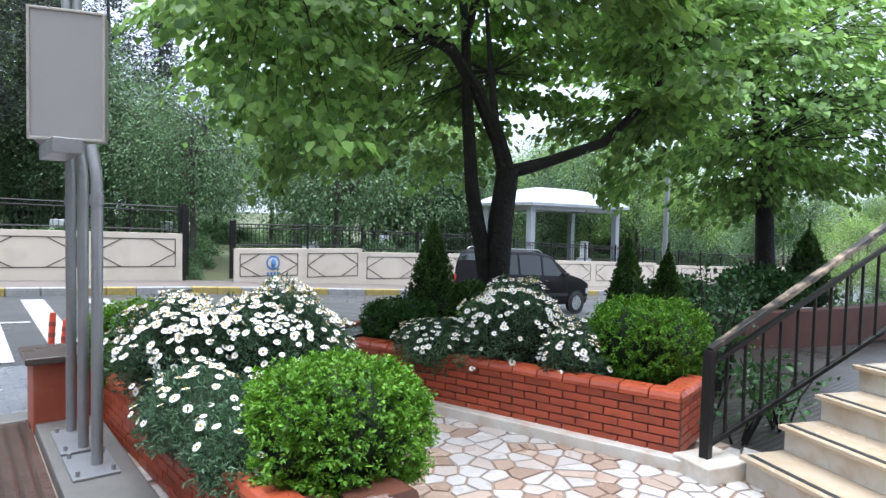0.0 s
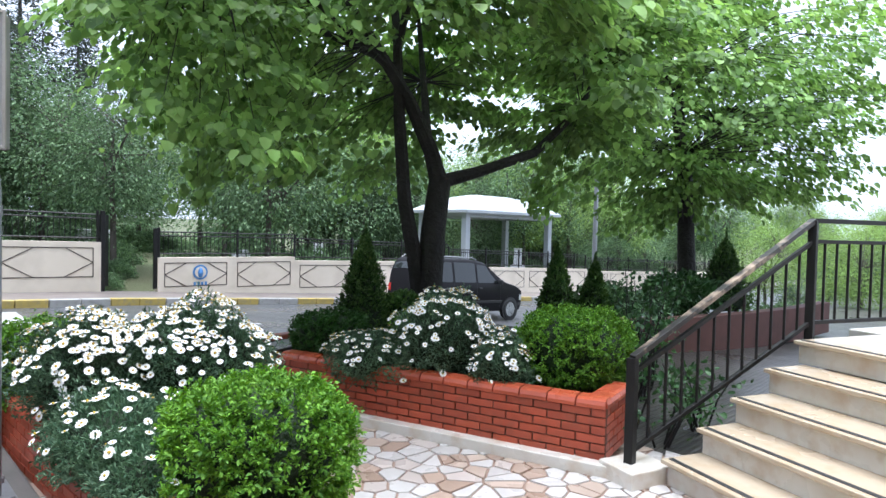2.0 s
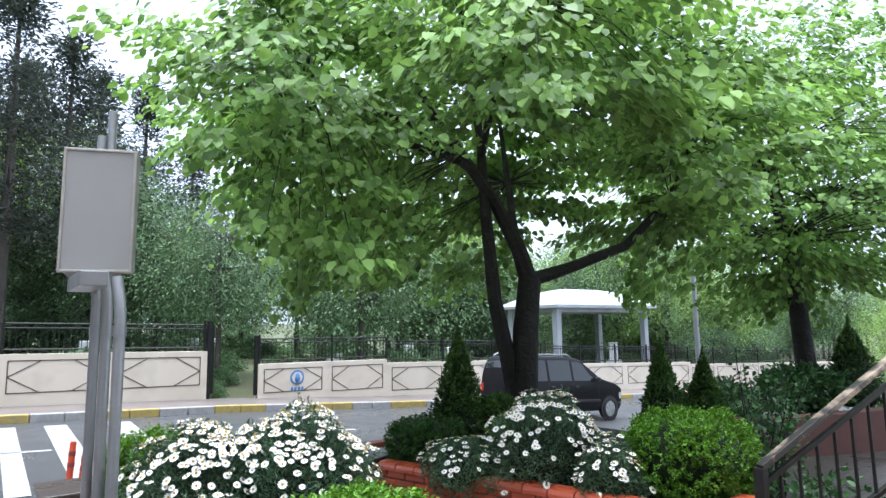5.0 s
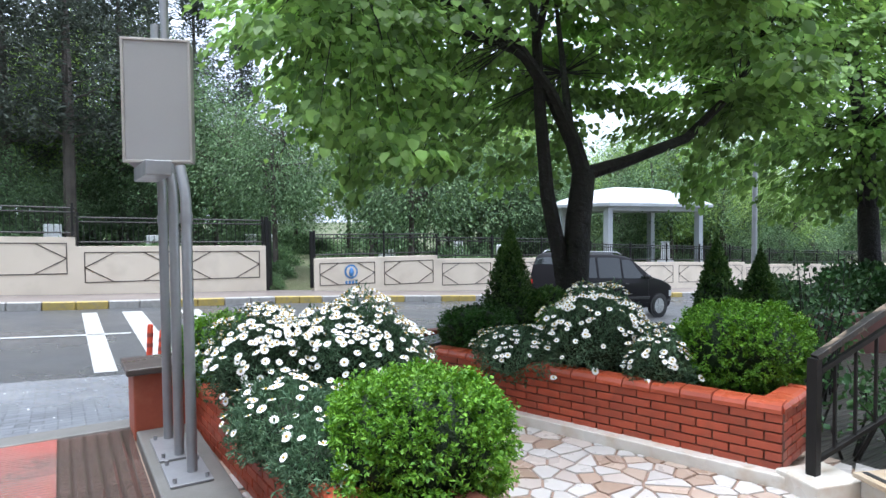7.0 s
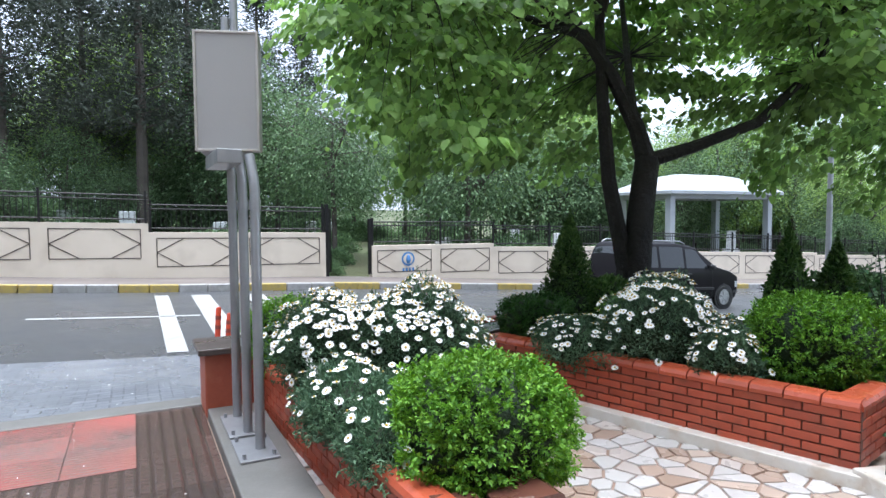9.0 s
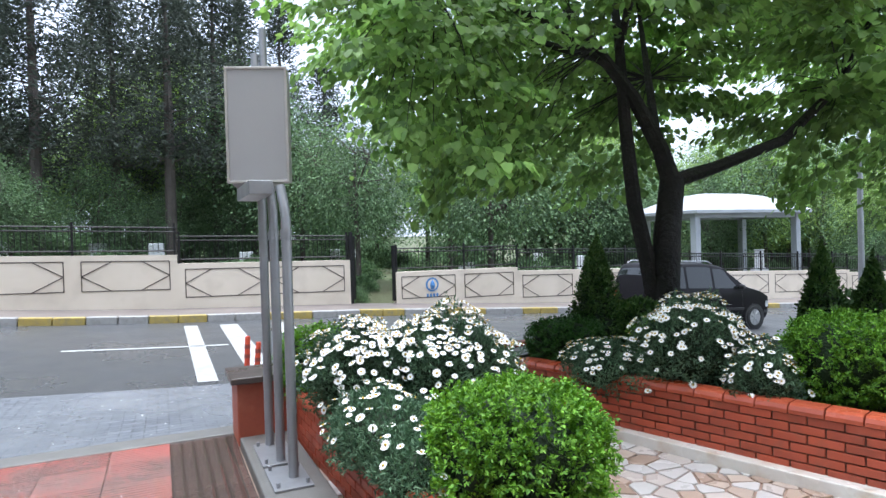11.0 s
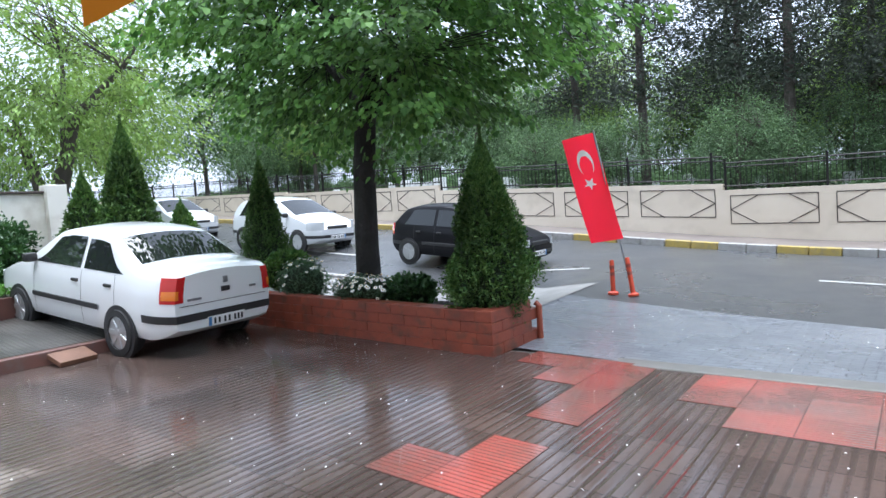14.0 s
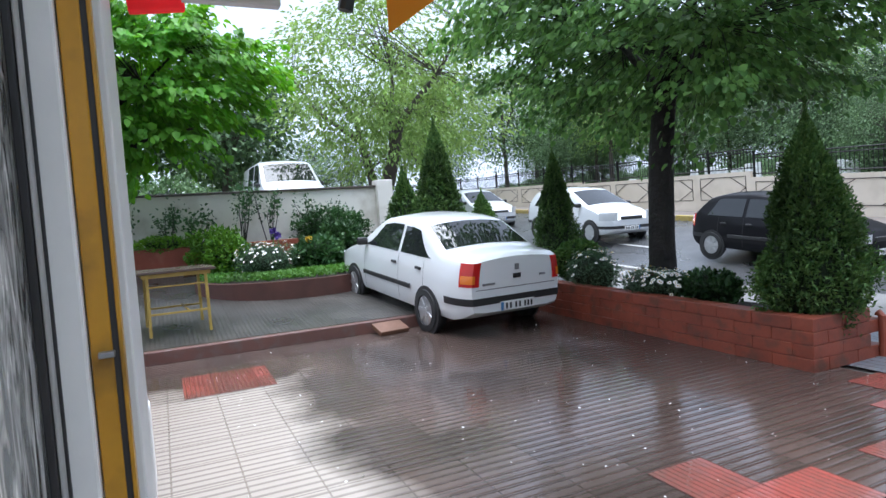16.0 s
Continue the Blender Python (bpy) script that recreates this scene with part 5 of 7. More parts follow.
def put(ob, x, y, s, group="park trees", z=None):
    m = pose(x, y, ground_z(x, y) if z is None else z, 0, 0, RP.uniform(0, 360)) @ Matrix.Diagonal((s, s, s, 1))
    c = copy_thing(ob, Matrix.Identity(4))
    c.matrix_basis = m
    return tagged(c, group=group)


for x, y, s in ((-11.5, 24, 1.0), (-8, 22, 0.95), (-5.5, 25, 1.1), (-3.5, 22.5, 1.0), (-1.5, 26, 1.05), (0.3, 22, 1.0), (2.0, 24.5, 1.1), (3.6, 30, 1.2), (6, 33, 1.1), (8.3, 33, 1.05), (-14, 29, 1.0), (-2.5, 31, 1.2), (1.0, 31, 1.2), (-7, 30, 1.15), (-18, 26, 0.9)):
    put(stocks_c[int(RP.integers(2))], x, y, s, "park conifers")
for k in range(76):
    x, y = RP.uniform(-50, 60), (RP.uniform(18.2, 34) if k < 58 else RP.uniform(34, 60))
    if (abs(x - 20) < 4.5 and y < 21) or (-14 < x < 4 and y < 22.5):
        continue
    put(stocks_a[int(RP.integers(3))], x, y, RP.uniform(0.75, 1.15))
for x, y, q in ((5.15, 17.6, 0.42), (5.75, 18.7, 0.5), (5.1, 20.5, 0.7), (6.4, 21.5, 0.9), (5.8, 24.0, 1.2)):
    put(shrub, x, y, q, "park shrubs")
for k in range(130):
    put(shrub, RP.uniform(-40, 50), RP.uniform(17.4, 46), RP.uniform(0.5, 1.3), "park shrubs")
for x, y, k in ((22, 4, 2), (27, 7, 0), (25, 0, 1), (32, 3, 2), (36, 8, 0), (30, -5, 1), (40, 0, 2), (44, 6, 1), (21, -4, 0), (-30, 4, 0), (-32, 9, 1), (-34, -4, 0), (-38, 3, 2), (-28, -9, 1), (-42, 9, 0), (-30, 13.0, 2)):
    put(stocks_a[k], x, y, RP.uniform(0.8, 1.1) if x < 0 else RP.uniform(0.36, 0.46), z=min(ground_z(x, y), 2.2))
for x, y in ((19, 2.0), (24, 7), (28, 4), (22, 1)):
    put(shrub, x, y, RP.uniform(0.9, 1.6), "park shrubs")
for x, y, k in ((26, 21, 0), (30, 25, 2), (35, 23, 0), (24, 27, 1), (39, 28, 2), (33, 31, 0), (28, 34, 2), (44, 31, 0), (19, 24, 1)):
    put(stocks_a[k], x, y, RP.uniform(1.0, 1.25))
for k in range(26):
    put(stocks_a[int(RP.integers(3))], RP.uniform(-36, 4), RP.uniform(25, 37), RP.uniform(0.7, 1.1))
for k in range(13):
    put(stocks_a[0 if k % 2 else 1], -15 + 1.45 * k + RP.uniform(-0.5, 0.5), RP.uniform(19.5, 25), RP.uniform(0.42, 0.6))
for k in range(16):
    put(shrub, RP.uniform(-15, 4), RP.uniform(18.2, 24), RP.uniform(0.5, 0.95), "park shrubs")
for k in range(18):
    put(stocks_a[int(RP.integers(3))], RP.uniform(5, 27), RP.uniform(24, 38), RP.uniform(0.7, 1.1))
for k in range(46):
    x, y = RP.uniform(22, 62), RP.uniform(16.8, 40)
    put(stocks_a[2 if k % 3 else 1], x, y, RP.uniform(0.5, 0.8))
for k in range(16):
    x, y = RP.uniform(62, 90), RP.uniform(-6, 30)
    put(stocks_a[2 if k % 2 else 0], x, y, RP.uniform(0.8, 1.1))
for k in range(26):
    x, y = RP.uniform(24, 48), RP.uniform(-8, 15.5)
    if not 8 < y < 14.6:
        put(stocks_a[2 if k % 3 else 0], x, y, RP.uniform(0.42, 0.62), z=ground_z(x, y))
for k in range(55):
    put(shrub, RP.uniform(-70, 75), RP.uniform(46, 64), RP.uniform(1.5, 2.4), "park shrubs")
for s_ in stocks_a + stocks_c + [shrub]:
    for o in list(s_.children_recursive) + [s_]:
        bpy.data.objects.remove(o)

# ---- vehicles ----
def wheel(parent, x, y, r, side):
    bm = bmesh.new()
    bm_tube(bm, [(x, y - 0.03 * side, r), (x, y + 0.008 * side, r)], r * 1.15, 30)
    part("wheel_arch", bm, PLASTIC, parent)
    prof = [(-0.17, 0.62), (-0.16, 0.93), (-0.12, 1.0), (-0.03, 1.0), (0.025, 0.95), (0.034, 0.70), (0.012, 0.68)]
    bm = bmesh.new()
    rings = []
    for k in range(28):
        a = k * 2 * math.pi / 28
        rings.append([bm.verts.new((x + r * f * math.cos(a), y + dy * side, r + r * f * math.sin(a))) for dy, f in prof])
    for k in range(28):
        q, s = rings[k], rings[(k + 1) % 28]
        for i in range(len(prof)):
            bm.faces.new((q[i], q[(i + 1) % len(prof)], s[(i + 1) % len(prof)], s[i]))
    w = part("wheel", bm, RUBBER, parent, smooth=True)
    bm = bmesh.new()
    bm_tube(bm, [(x, y - 0.02 * side, r), (x, y + 0.032 * side, r)], r * 0.17, 14)
    for k in range(7):
        a = k * 2 * math.pi / 7
        bm_box(bm, (r * 0.5, 0.02, r * 0.2), (x + r * 0.4 * math.cos(a), y + 0.018 * side, r + r * 0.4 * math.sin(a)), 0.006, Matrix.Rotation(-a, 4, "Y"))
    bm_tube(bm, [(x, y - 0.06 * side, r), (x, y + 0.014 * side, r)], [r * 0.7, r * 0.7], 24)
    ring = bmesh.new()
    part("rim", bm, ALLOY, w)
    ring.free()


class Shell:
    """The skin of a car, front towards +x: a roofline over the length, a belt line, and a plan that rounds off at both ends."""

    def __init__(self, L, W, line, belt, zb, lean=0.33, round_r=0.10, round_f=0.2):
        self.L, self.W, self.belt, self.zb, self.lean, self.rr, self.rf = L, W, belt, zb, lean, round_r, round_f
        self.xs = np.linspace(-L / 2, L / 2, 181)
        z = np.interp(self.xs, [q[0] for q in line], [q[1] for q in line])
        k = np.exp(-0.5 * (np.arange(-6, 7) / 2.6) ** 2)
        self.zs = np.convolve(np.pad(z, 6, mode="edge"), k / k.sum(), mode="valid")

    def top(self, x):
        return float(np.interp(x, self.xs, self.zs))

    def bottom(self, x):
        d = self.L / 2 - abs(x)
        return self.zb + 0.13 * max(0, 1 - d / 0.4) ** 2

    def plan(self, x):
        u, d = abs(x) / (self.L / 2), self.L / 2 - abs(x)
        return self.W / 2 * (1 - 0.07 * u ** 4) - (self.rf if x > 0 else self.rr) * max(0, 1 - d / 0.34) ** 2.4

    def y(self, x, z):
        w, b = self.plan(x), self.bottom(x)
        if z > self.belt:
            return w * 0.955 - (z - self.belt) * self.lean
        return w * float(np.interp((z - b) / (self.belt - b), [0, 0.12, 0.42, 0.75, 1], [0.92, 0.975, 1.0, 0.99, 0.955]))

    def over(self, x, v):
        """A point on the upper side; v from -1 to 1 across."""
        ys = self.y(x, self.top(x) - 0.05)
        return x, v * ys, self.top(x) + float(np.interp(abs(v), [0, 0.3, 0.6, 0.85, 0.95, 1], [0.032, 0.027, 0.012, -0.008, -0.024, -0.05]))

    def ring(self, x):
        b, e = self.bottom(x), self.top(x) - 0.05
        half = [(0.0, b), (self.y(x, b) * 0.8, b)] + [(self.y(x, z), z) for z in np.linspace(b + 0.02, e, 12)]
        half += [self.over(x, v)[1:] for v in (0.95, 0.85, 0.6, 0.3, 0)]
        return [(x, y, z) for y, z in half] + [(x, -y, z) for y, z in half[-2:0:-1]]

    def body(self):
        bm = bmesh.new()
        t = np.linspace(0, 1, 64)
        xs = (t + 0.10 * np.sin(2 * math.pi * t) * -1) * self.L - self.L / 2
        rows = [[bm.verts.new(q) for q in self.ring(x)] for x in xs]
        for a, b in zip(rows, rows[1:]):
            for i in range(len(a)):
                bm.faces.new((a[i], a[(i + 1) % len(a)], b[(i + 1) % len(a)], b[i]))
        bm.faces.new(rows[0])
        bm.faces.new(rows[-1][::-1])
        return bm

    def grid(self, pts):
        bm = bmesh.new()
        vs = [[bm.verts.new(q) for q in r] for r in pts]
        for a, b in zip(vs, vs[1:]):
            for i in range(len(a) - 1):
                bm.faces.new((a[i], a[i + 1], b[i + 1], b[i]))
        return bm

    def pane(self, x0b, x1b, x1t, x0t, side, off=0.006, z0=0.025, dz=0.10):
        """A side window between four places along the length, under the roofline."""
        rows = []
        for v in np.linspace(0, 1, 7):
            a, b = x0b + (x0t - x0b) * v, x1b + (x1t - x1b) * v
            row = []
            for x in np.linspace(a, b, 9):
                zt = min(self.top(x) - dz, self.top((x0t + x1t) / 2) - dz)
                z = self.belt + z0 + (max(zt, self.belt + z0 + 0.02) - self.belt - z0) * v
                row.append((x, side * (self.y(x, z) + off), z))
            rows.append(row)
        return self.grid(rows)

    def screen(self, xa, xb, va=0.88, off=0.007):
        rows = []
        for x in np.linspace(xa, xb, 12):
            sl = (self.top(x + 0.02) - self.top(x - 0.02)) / 0.04
            n = math.hypot(1, sl)
            rows.append([(p[0] - sl / n * off, p[1], p[2] + off / n) for p in (self.over(x, v) for v in np.linspace(-va, va, 11))])
        return self.grid(rows)

    def band(self, end, inner, along, z0, z1, side, off=0.006):
        """A strip round a corner: from `inner` metres in on the end face, round, and `along` metres down the side."""
        rows = []
        sg = -1 if end == "rear" else 1
        xe = sg * self.L / 2
        for z in np.linspace(z0, z1, 5):
            ye = self.y(xe, z)
            row = [(xe + sg * off, side * max(0, ye - inner * k), z) for k in (1, 0.66, 0.33, 0)]
            row += [(xe - sg * q, side * (self.y(xe - sg * q, z) + off), z) for q in np.linspace(0.012, along, 9)]
            rows.append(row)
        return self.grid(rows)

    def seam(self, xb, xt, z0, z1, side, w=0.004):
        return self.grid([[(x + d, side * (self.y(x, z) + 0.0025), z) for d in (-w, w)] for x, z in ((xb + (xt - xb) * k, z0 + (z1 - z0) * k) for k in np.linspace(0, 1, 9))])


def car(name, m, shell, paint, label, category, panes, front, rear, axles, wr=0.29, tail=(0.68, 0.98), tail_in=0.10, tail_along=0.15, head=(0.58, 0.74), strip=True, doors=()):
    root = empty(name, (0, 0, 0), 0, label, category)
    root.matrix_basis = m
    sh, L = shell, shell.L
    body = part("body", sh.body(), paint, root, smooth=True)
    for s in (1, -1):
        for q in panes:
            part("side_window", sh.pane(*q, s), CARGLASS, root, smooth=True)
        for xb, xt in doors:
            part("door_seam", sh.seam(xb, xb, sh.zb + 0.08, sh.belt, s), PLASTIC, body)
        for xb, xt in doors[:-1]:
            bm = bmesh.new()
            bm_box(bm, (0.15, 0.035, 0.04), (xb + 0.14, s * (sh.y(xb + 0.14, sh.belt - 0.13) + 0.004), sh.belt - 0.13), 0.012)
            part("door_handle", bm, PLASTIC, root)
        if strip:
            zc = sh.zb + 0.3
            part("rubbing_strip", sh.grid([[(x, s * (sh.y(x, z) + o), z) for x in np.linspace(axles[0] + 0.42, axles[1] - 0.42, 10)] for z, o in ((zc - 0.035, 0.002), (zc - 0.028, 0.014), (zc + 0.028, 0.014), (zc + 0.035, 0.002))]), PLASTIC, root)
        bm = bmesh.new()
        xm = front[1] - 0.22
        bm_box(bm, (0.10, 0.17, 0.12), (xm, s * (sh.y(xm, sh.belt) + 0.07), sh.belt + 0.07), 0.035)
        part("mirror", bm, PLASTIC, root, smooth=True)
        tl = part("tail_lamp", sh.band("rear", tail_in, tail_along, *tail, s), LAMPRED, root, "red tail lamp", smooth=True)
        part("indicator", sh.band("rear", tail_in * 0.35, tail_along * 0.85, tail[0] + 0.04, tail[0] + (tail[1] - tail[0]) * 0.48, s, 0.010), LAMPORANGE, tl, "orange indicator lens", smooth=True)
        part("headlamp", sh.band("front", 0.10, 0.34, *head, s), LAMPCLEAR, root, "clear headlamp", smooth=True)
        part("rear_bumper_strip", sh.band("rear", 2.0, 0.42, sh.zb + 0.23, sh.zb + 0.32, s, 0.014), PLASTIC, root, smooth=True)
        part("front_bumper_strip", sh.band("front", 2.0, 0.40, sh.zb + 0.18, sh.zb + 0.26, s, 0.012), PLASTIC, root, smooth=True)
        for x in axles:
            wheel(root, x, s * (sh.plan(x) - 0.004), wr, s)
    part("windscreen", sh.screen(*front), CARGLASS, root, smooth=True)
    part("rear_window", sh.screen(*rear), CARGLASS, root, smooth=True)
    zp = sh.zb + 0.19
    for end, x, sg in (("rear", -L / 2 - 0.022, -1), ("front", L / 2 + 0.02, 1)):
        bm = bmesh.new()
        bm_box(bm, (0.012, 0.52, 0.115), (x, 0, zp), 0.003)
        pt = part("number_plate", bm, PLATE, root, "white number plate with dark bars")
        for y in (0.17, 0.11, 0.03, -0.03, -0.11, -0.16, -0.21):
            bm = bmesh.new()
            bm_box(bm, (0.006, 0.026, 0.07), (x + sg * 0.007, y, zp), 0)
            part("bar", bm, PLASTIC, pt)
        bm = bmesh.new()
        bm_box(bm, (0.006, 0.04, 0.105), (x + sg * 0.007, 0.236, zp), 0)
        part("blue_band", bm, BLUE, pt)
    bm = bmesh.new()
    bm_box(bm, (0.05, shell.W * 0.42, 0.09), (L / 2 - 0.012, 0, head[0] + 0.06), 0.02)
    part("grille", bm, PLASTIC, root)
    return root


def on_road(x, y, yaw=0):
    a = math.degrees(math.atan2(road_z(x + 1, y) - road_z(x - 1, y), 2.0))
    return pose(x, y, road_z(x, y)) @ pose(0, 0, 0, 0, -a, 0) @ pose(0, 0, 0, 0, 0, yaw)


SALOON = Shell(4.15, 1.64, ((-2.075, 0.99), (-1.98, 1.045), (-1.52, 1.07), (-0.88, 1.40), (-0.5, 1.445), (0.0, 1.45), (0.35, 1.40), (1.08, 0.98), (1.5, 0.89), (1.9, 0.76), (2.075, 0.62)), 0.95, 0.24)
HATCH = Shell(3.84, 1.66, ((-1.92, 0.90), (-1.80, 1.0), (-1.45, 1.33), (-1.1, 1.41), (-0.4, 1.435), (0.1, 1.40), (0.95, 0.99), (1.35, 0.88), (1.75, 0.74), (1.92, 0.60)), 0.92, 0.22)
TALLHATCH = Shell(3.94, 1.70, ((-1.97, 0.95), (-1.86, 1.02), (-1.55, 1.38), (-1.2, 1.46), (-0.4, 1.49), (0.15, 1.44), (1.1, 1.0), (1.5, 0.90), (1.82, 0.76), (1.97, 0.62)), 0.95, 0.22)
WAGON = Shell(4.2, 1.74, ((-2.1, 1.25), (-2.06, 1.45), (-1.9, 1.66), (-1.6, 1.70), (-0.4, 1.72), (0.25, 1.66), (1.05, 1.14), (1.6, 1.03), (1.95, 0.88), (2.1, 0.72)), 1.05, 0.24, 0.22)
PANELVAN = Shell(4.9, 1.9, ((-2.45, 1.85), (-2.38, 1.97), (-1.5, 2.03), (0.6, 2.02), (1.0, 1.93), (1.75, 1.22), (2.1, 1.10), (2.35, 0.95), (2.45, 0.8)), 1.15, 0.27, 0.16)

wsed = car("parked_car", pose(-8.86, 3.84, 0.26) @ pose(0, 0, 0, 0, 0, 185) @ pose(0, 0, 0, 0, -5.6, 0), SALOON, CARWHITE, "white four-door saloon car parked on the terrace step", "car",
           [(-1.28, -0.42, -0.42, -0.86), (-0.34, 0.86, 0.28, -0.34)], (0.42, 1.02), (-1.46, -0.94), (-1.2, 1.27), 0.285, (0.70, 0.99), doors=((-1.12, 0), (-0.38, 0), (0.82, 0)))
for nm, sz, at_, mt in (("badge", (0.012, 0.06, 0.075), (-2.085, 0, 0.90), GALV), ("lock", (0.02, 0.11, 0.055), (-2.085, 0.0, 0.79), PLASTIC), ("badge_bar", (0.01, 0.18, 0.026), (-2.083, 0.42, 0.72), GALV), ("badge_bar", (0.01, 0.09, 0.026), (-2.083, -0.40, 0.77), GALV), ("boot_seam", (0.006, 1.2, 0.007), (-2.077, 0, 0.655), PLASTIC)):
    box_part(nm, sz, at_, mt, wsed, 0.002)
car("parked_car", on_road(-8.45, 11.4) @ Matrix.Diagonal((0.95, 0.95, 0.95, 1)), HATCH, CARBLACK, "black small hatchback parked at the roadside", "car",
    [(-1.42, -0.50, -0.50, -1.18), (-0.42, 0.72, 0.10, -0.42)], (0.2, 0.90), (-1.76, -1.46), (-1.25, 1.19), tail=(0.68, 0.95), doors=((-1.1, 0), (-0.46, 0), (0.72, 0)))
car("parked_car", on_road(-14.9, 11.45), TALLHATCH, CARSILVER, "silvery white hatchback parked at the roadside", "car",
    [(-1.46, -0.50, -0.50, -1.22), (-0.42, 0.86, 0.16, -0.42)], (0.25, 1.05), (-1.82, -1.55), (-1.25, 1.27), 0.3, (0.72, 1.0), strip=False, head=(0.62, 0.84), doors=((-1.1, 0), (-0.46, 0), (0.8, 0)))
car("parked_car", on_road(-21.8, 11.45), TALLHATCH, CARSILVER, "pale silver car parked up the road", "car",
    [(-1.46, -0.50, -0.50, -1.22), (-0.42, 0.86, 0.16, -0.42)], (0.25, 1.05), (-1.82, -1.55), (-1.25, 1.27), 0.3, (0.72, 1.0), strip=False, head=(0.62, 0.84), doors=((-1.1, 0), (-0.46, 0), (0.8, 0)))
van_d = car("parked_van", on_road(11.95, 11.2) @ Matrix.Diagonal((0.92, 0.92, 0.92, 1)), WAGON, DARKVAN, "black estate van with roof rails parked under the lime tree", "van",
            [(-1.95, -1.12, -1.12, -1.82), (-1.04, -0.20, -0.20, -1.04), (-0.12, 0.88, 0.30, -0.12)], (0.35, 1.0), (-2.09, -1.99), (-1.35, 1.33), 0.31, (0.75, 0.95), doors=((-1.08, 0), (-0.16, 0), (0.86, 0)))
for s in (1, -1):
    bm = bmesh.new()
    bm_tube(bm, [(-1.75, 0.62 * s, 1.67), (-1.62, 0.62 * s, 1.745), (-0.2, 0.62 * s, 1.765), (-0.02, 0.62 * s, 1.69)], 0.02, 8)
    part("roof_rail", bm, GALV, van_d)
car("parked_van", pose(-20.6, 3.72, 1.8, 0, 0, 2), PANELVAN, CARWHITE, "white panel van behind the garden wall", "van",
    [(0.35, 1.45, 1.02, 0.35), (-0.75, 0.2, 0.2, -0.75)], (1.05, 1.68), (-2.43, -2.39), (-1.5, 1.5), 0.33, (0.9, 1.3), head=(0.72, 0.92), strip=False, doors=((0.28, 0), (1.35, 0)))
car("parked_car", pose(-20.4, 0.6, 1.75, 0, 0, 70), HATCH, CARSILVER, "pale car behind the garden wall", "car",
    [(-1.42, -0.50, -0.50, -1.18), (-0.42, 0.72, 0.10, -0.42)], (0.2, 0.90), (-1.76, -1.46), (-1.25, 1.19), tail=(0.68, 0.95), doors=((-1.1, 0), (-0.46, 0), (0.72, 0)))

# ---- forecourt details ----
def slab_patch(name, cells, parent, s=0.42, z=None):
    """Red painted slabs lying flush among the ribbed ones."""
    for x, y in cells:
        piece("slab", SLAB_ME, parent, pose(x, y, yard_z(x) + 0.004, 0, -math.degrees(math.atan((yard_z(x + 0.2) - yard_z(x - 0.2)) / 0.4)), 0))


bm = bmesh.new()
bm_box(bm, (0.419, 0.419, 0.02), (0, 0, -0.0095), 0.001)
SLAB_ME = mesh_of(bm, "slab", REDRIB)
reds = empty("red_slabs", (0, 0, 0), 0, "worn red painted slabs set in the yard paving", "paving", "", "structure")
S = 0.42
cells = [(-0.21 - S * i, 5.25) for i in range(8) if i != 4]
cells += [(-0.21 - S * i, 4.83) for i in (0, 1, 2, 3, 5, 6)] + [(-0.21 - S * i, 4.41) for i in (0, 1, 2, 5)]
cells += [(-2.31, 3.99), (-2.31, 2.73), (-2.73, 2.73), (-2.31, 3.15)]
cells += [(-6.51 - S * i, 0.35 + S * j) for i in range(2) for j in range(2)]
slab_patch("slab", cells, reds)

# wooden block under the car's wheel
bm = bmesh.new()
bm_box(bm, (0.28, 0.42, 0.06), (0, 0, 0), 0.008)
tagged(part("wood_block", bm, WOOD), "reddish wooden plank leaning on the step beside the tyre", "plank").matrix_basis = pose(-7.85, 2.72, 0.22, 0, 18, 8)

# folding table
tb = empty("table", (-8.98, 0.18, terrace_z(-8.95)), 4, "small old table with wet dark top and yellow legs", "table")
box_part("tabletop", (0.95, 0.92, 0.035), (0, 0, 0.80), TABLETOP, tb, 0.006)
box_part("apron_frame", (0.86, 0.8, 0.05), (0, 0, 0.757), OLDYELLOW, tb, 0.004)
for x in (-0.4, 0.4):
    for y in (-0.34, 0.34):
        bar("leg", (x, y * 1.03, -0.05 if x < 0 else 0.0), (x, y, 0.74), 0.035, 0.035, OLDYELLOW, tb)
    bar("cross_bar", (x, -0.34, 0.28), (x, 0.34, 0.28), 0.025, 0.025, OLDYELLOW, tb)
bar("cross_bar", (-0.4, 0.1, 0.30), (0.4, 0.1, 0.30), 0.02, 0.02, OLDYELLOW, tb)
bar("cross_bar", (0.4, -0.34, 0.62), (0.4, 0.34, 0.62), 0.02, 0.02, OLDYELLOW, tb)

# oval flower bed
bed = empty("oval_bed", (-11.55, 2.25, 0), 0, "oval flower bed with a low brown wall", "flower bed")
bm = bmesh.new()
n = 64
lo, hi, li, hii = [], [], [], []
for k in range(n):
    a = k * 2 * math.pi / n
    x, y = 1.5 * math.cos(a), 1.72 * math.sin(a)
    z = terrace_z(-11.55 + x)
    lo.append(bm.verts.new((x, y, z - 0.1)))
    hi.append(bm.verts.new((x, y, 0.83 + 0.02 * -x)))
    hii.append(bm.verts.new((x * 0.93, y * 0.93, 0.83 + 0.02 * -x)))
    li.append(bm.verts.new((x * 0.93, y * 0.93, z - 0.1)))
for k in range(n):
    j = (k + 1) % n
    bm.faces.new((lo[k], lo[j], hi[j], hi[k]))
    bm.faces.new((hi[k], hi[j], hii[j], hii[k]))
    bm.faces.new((hii[k], hii[j], li[j], li[k]))
part("bed_wall", bm, SLATE_RED, bed)
bm = bmesh.new()
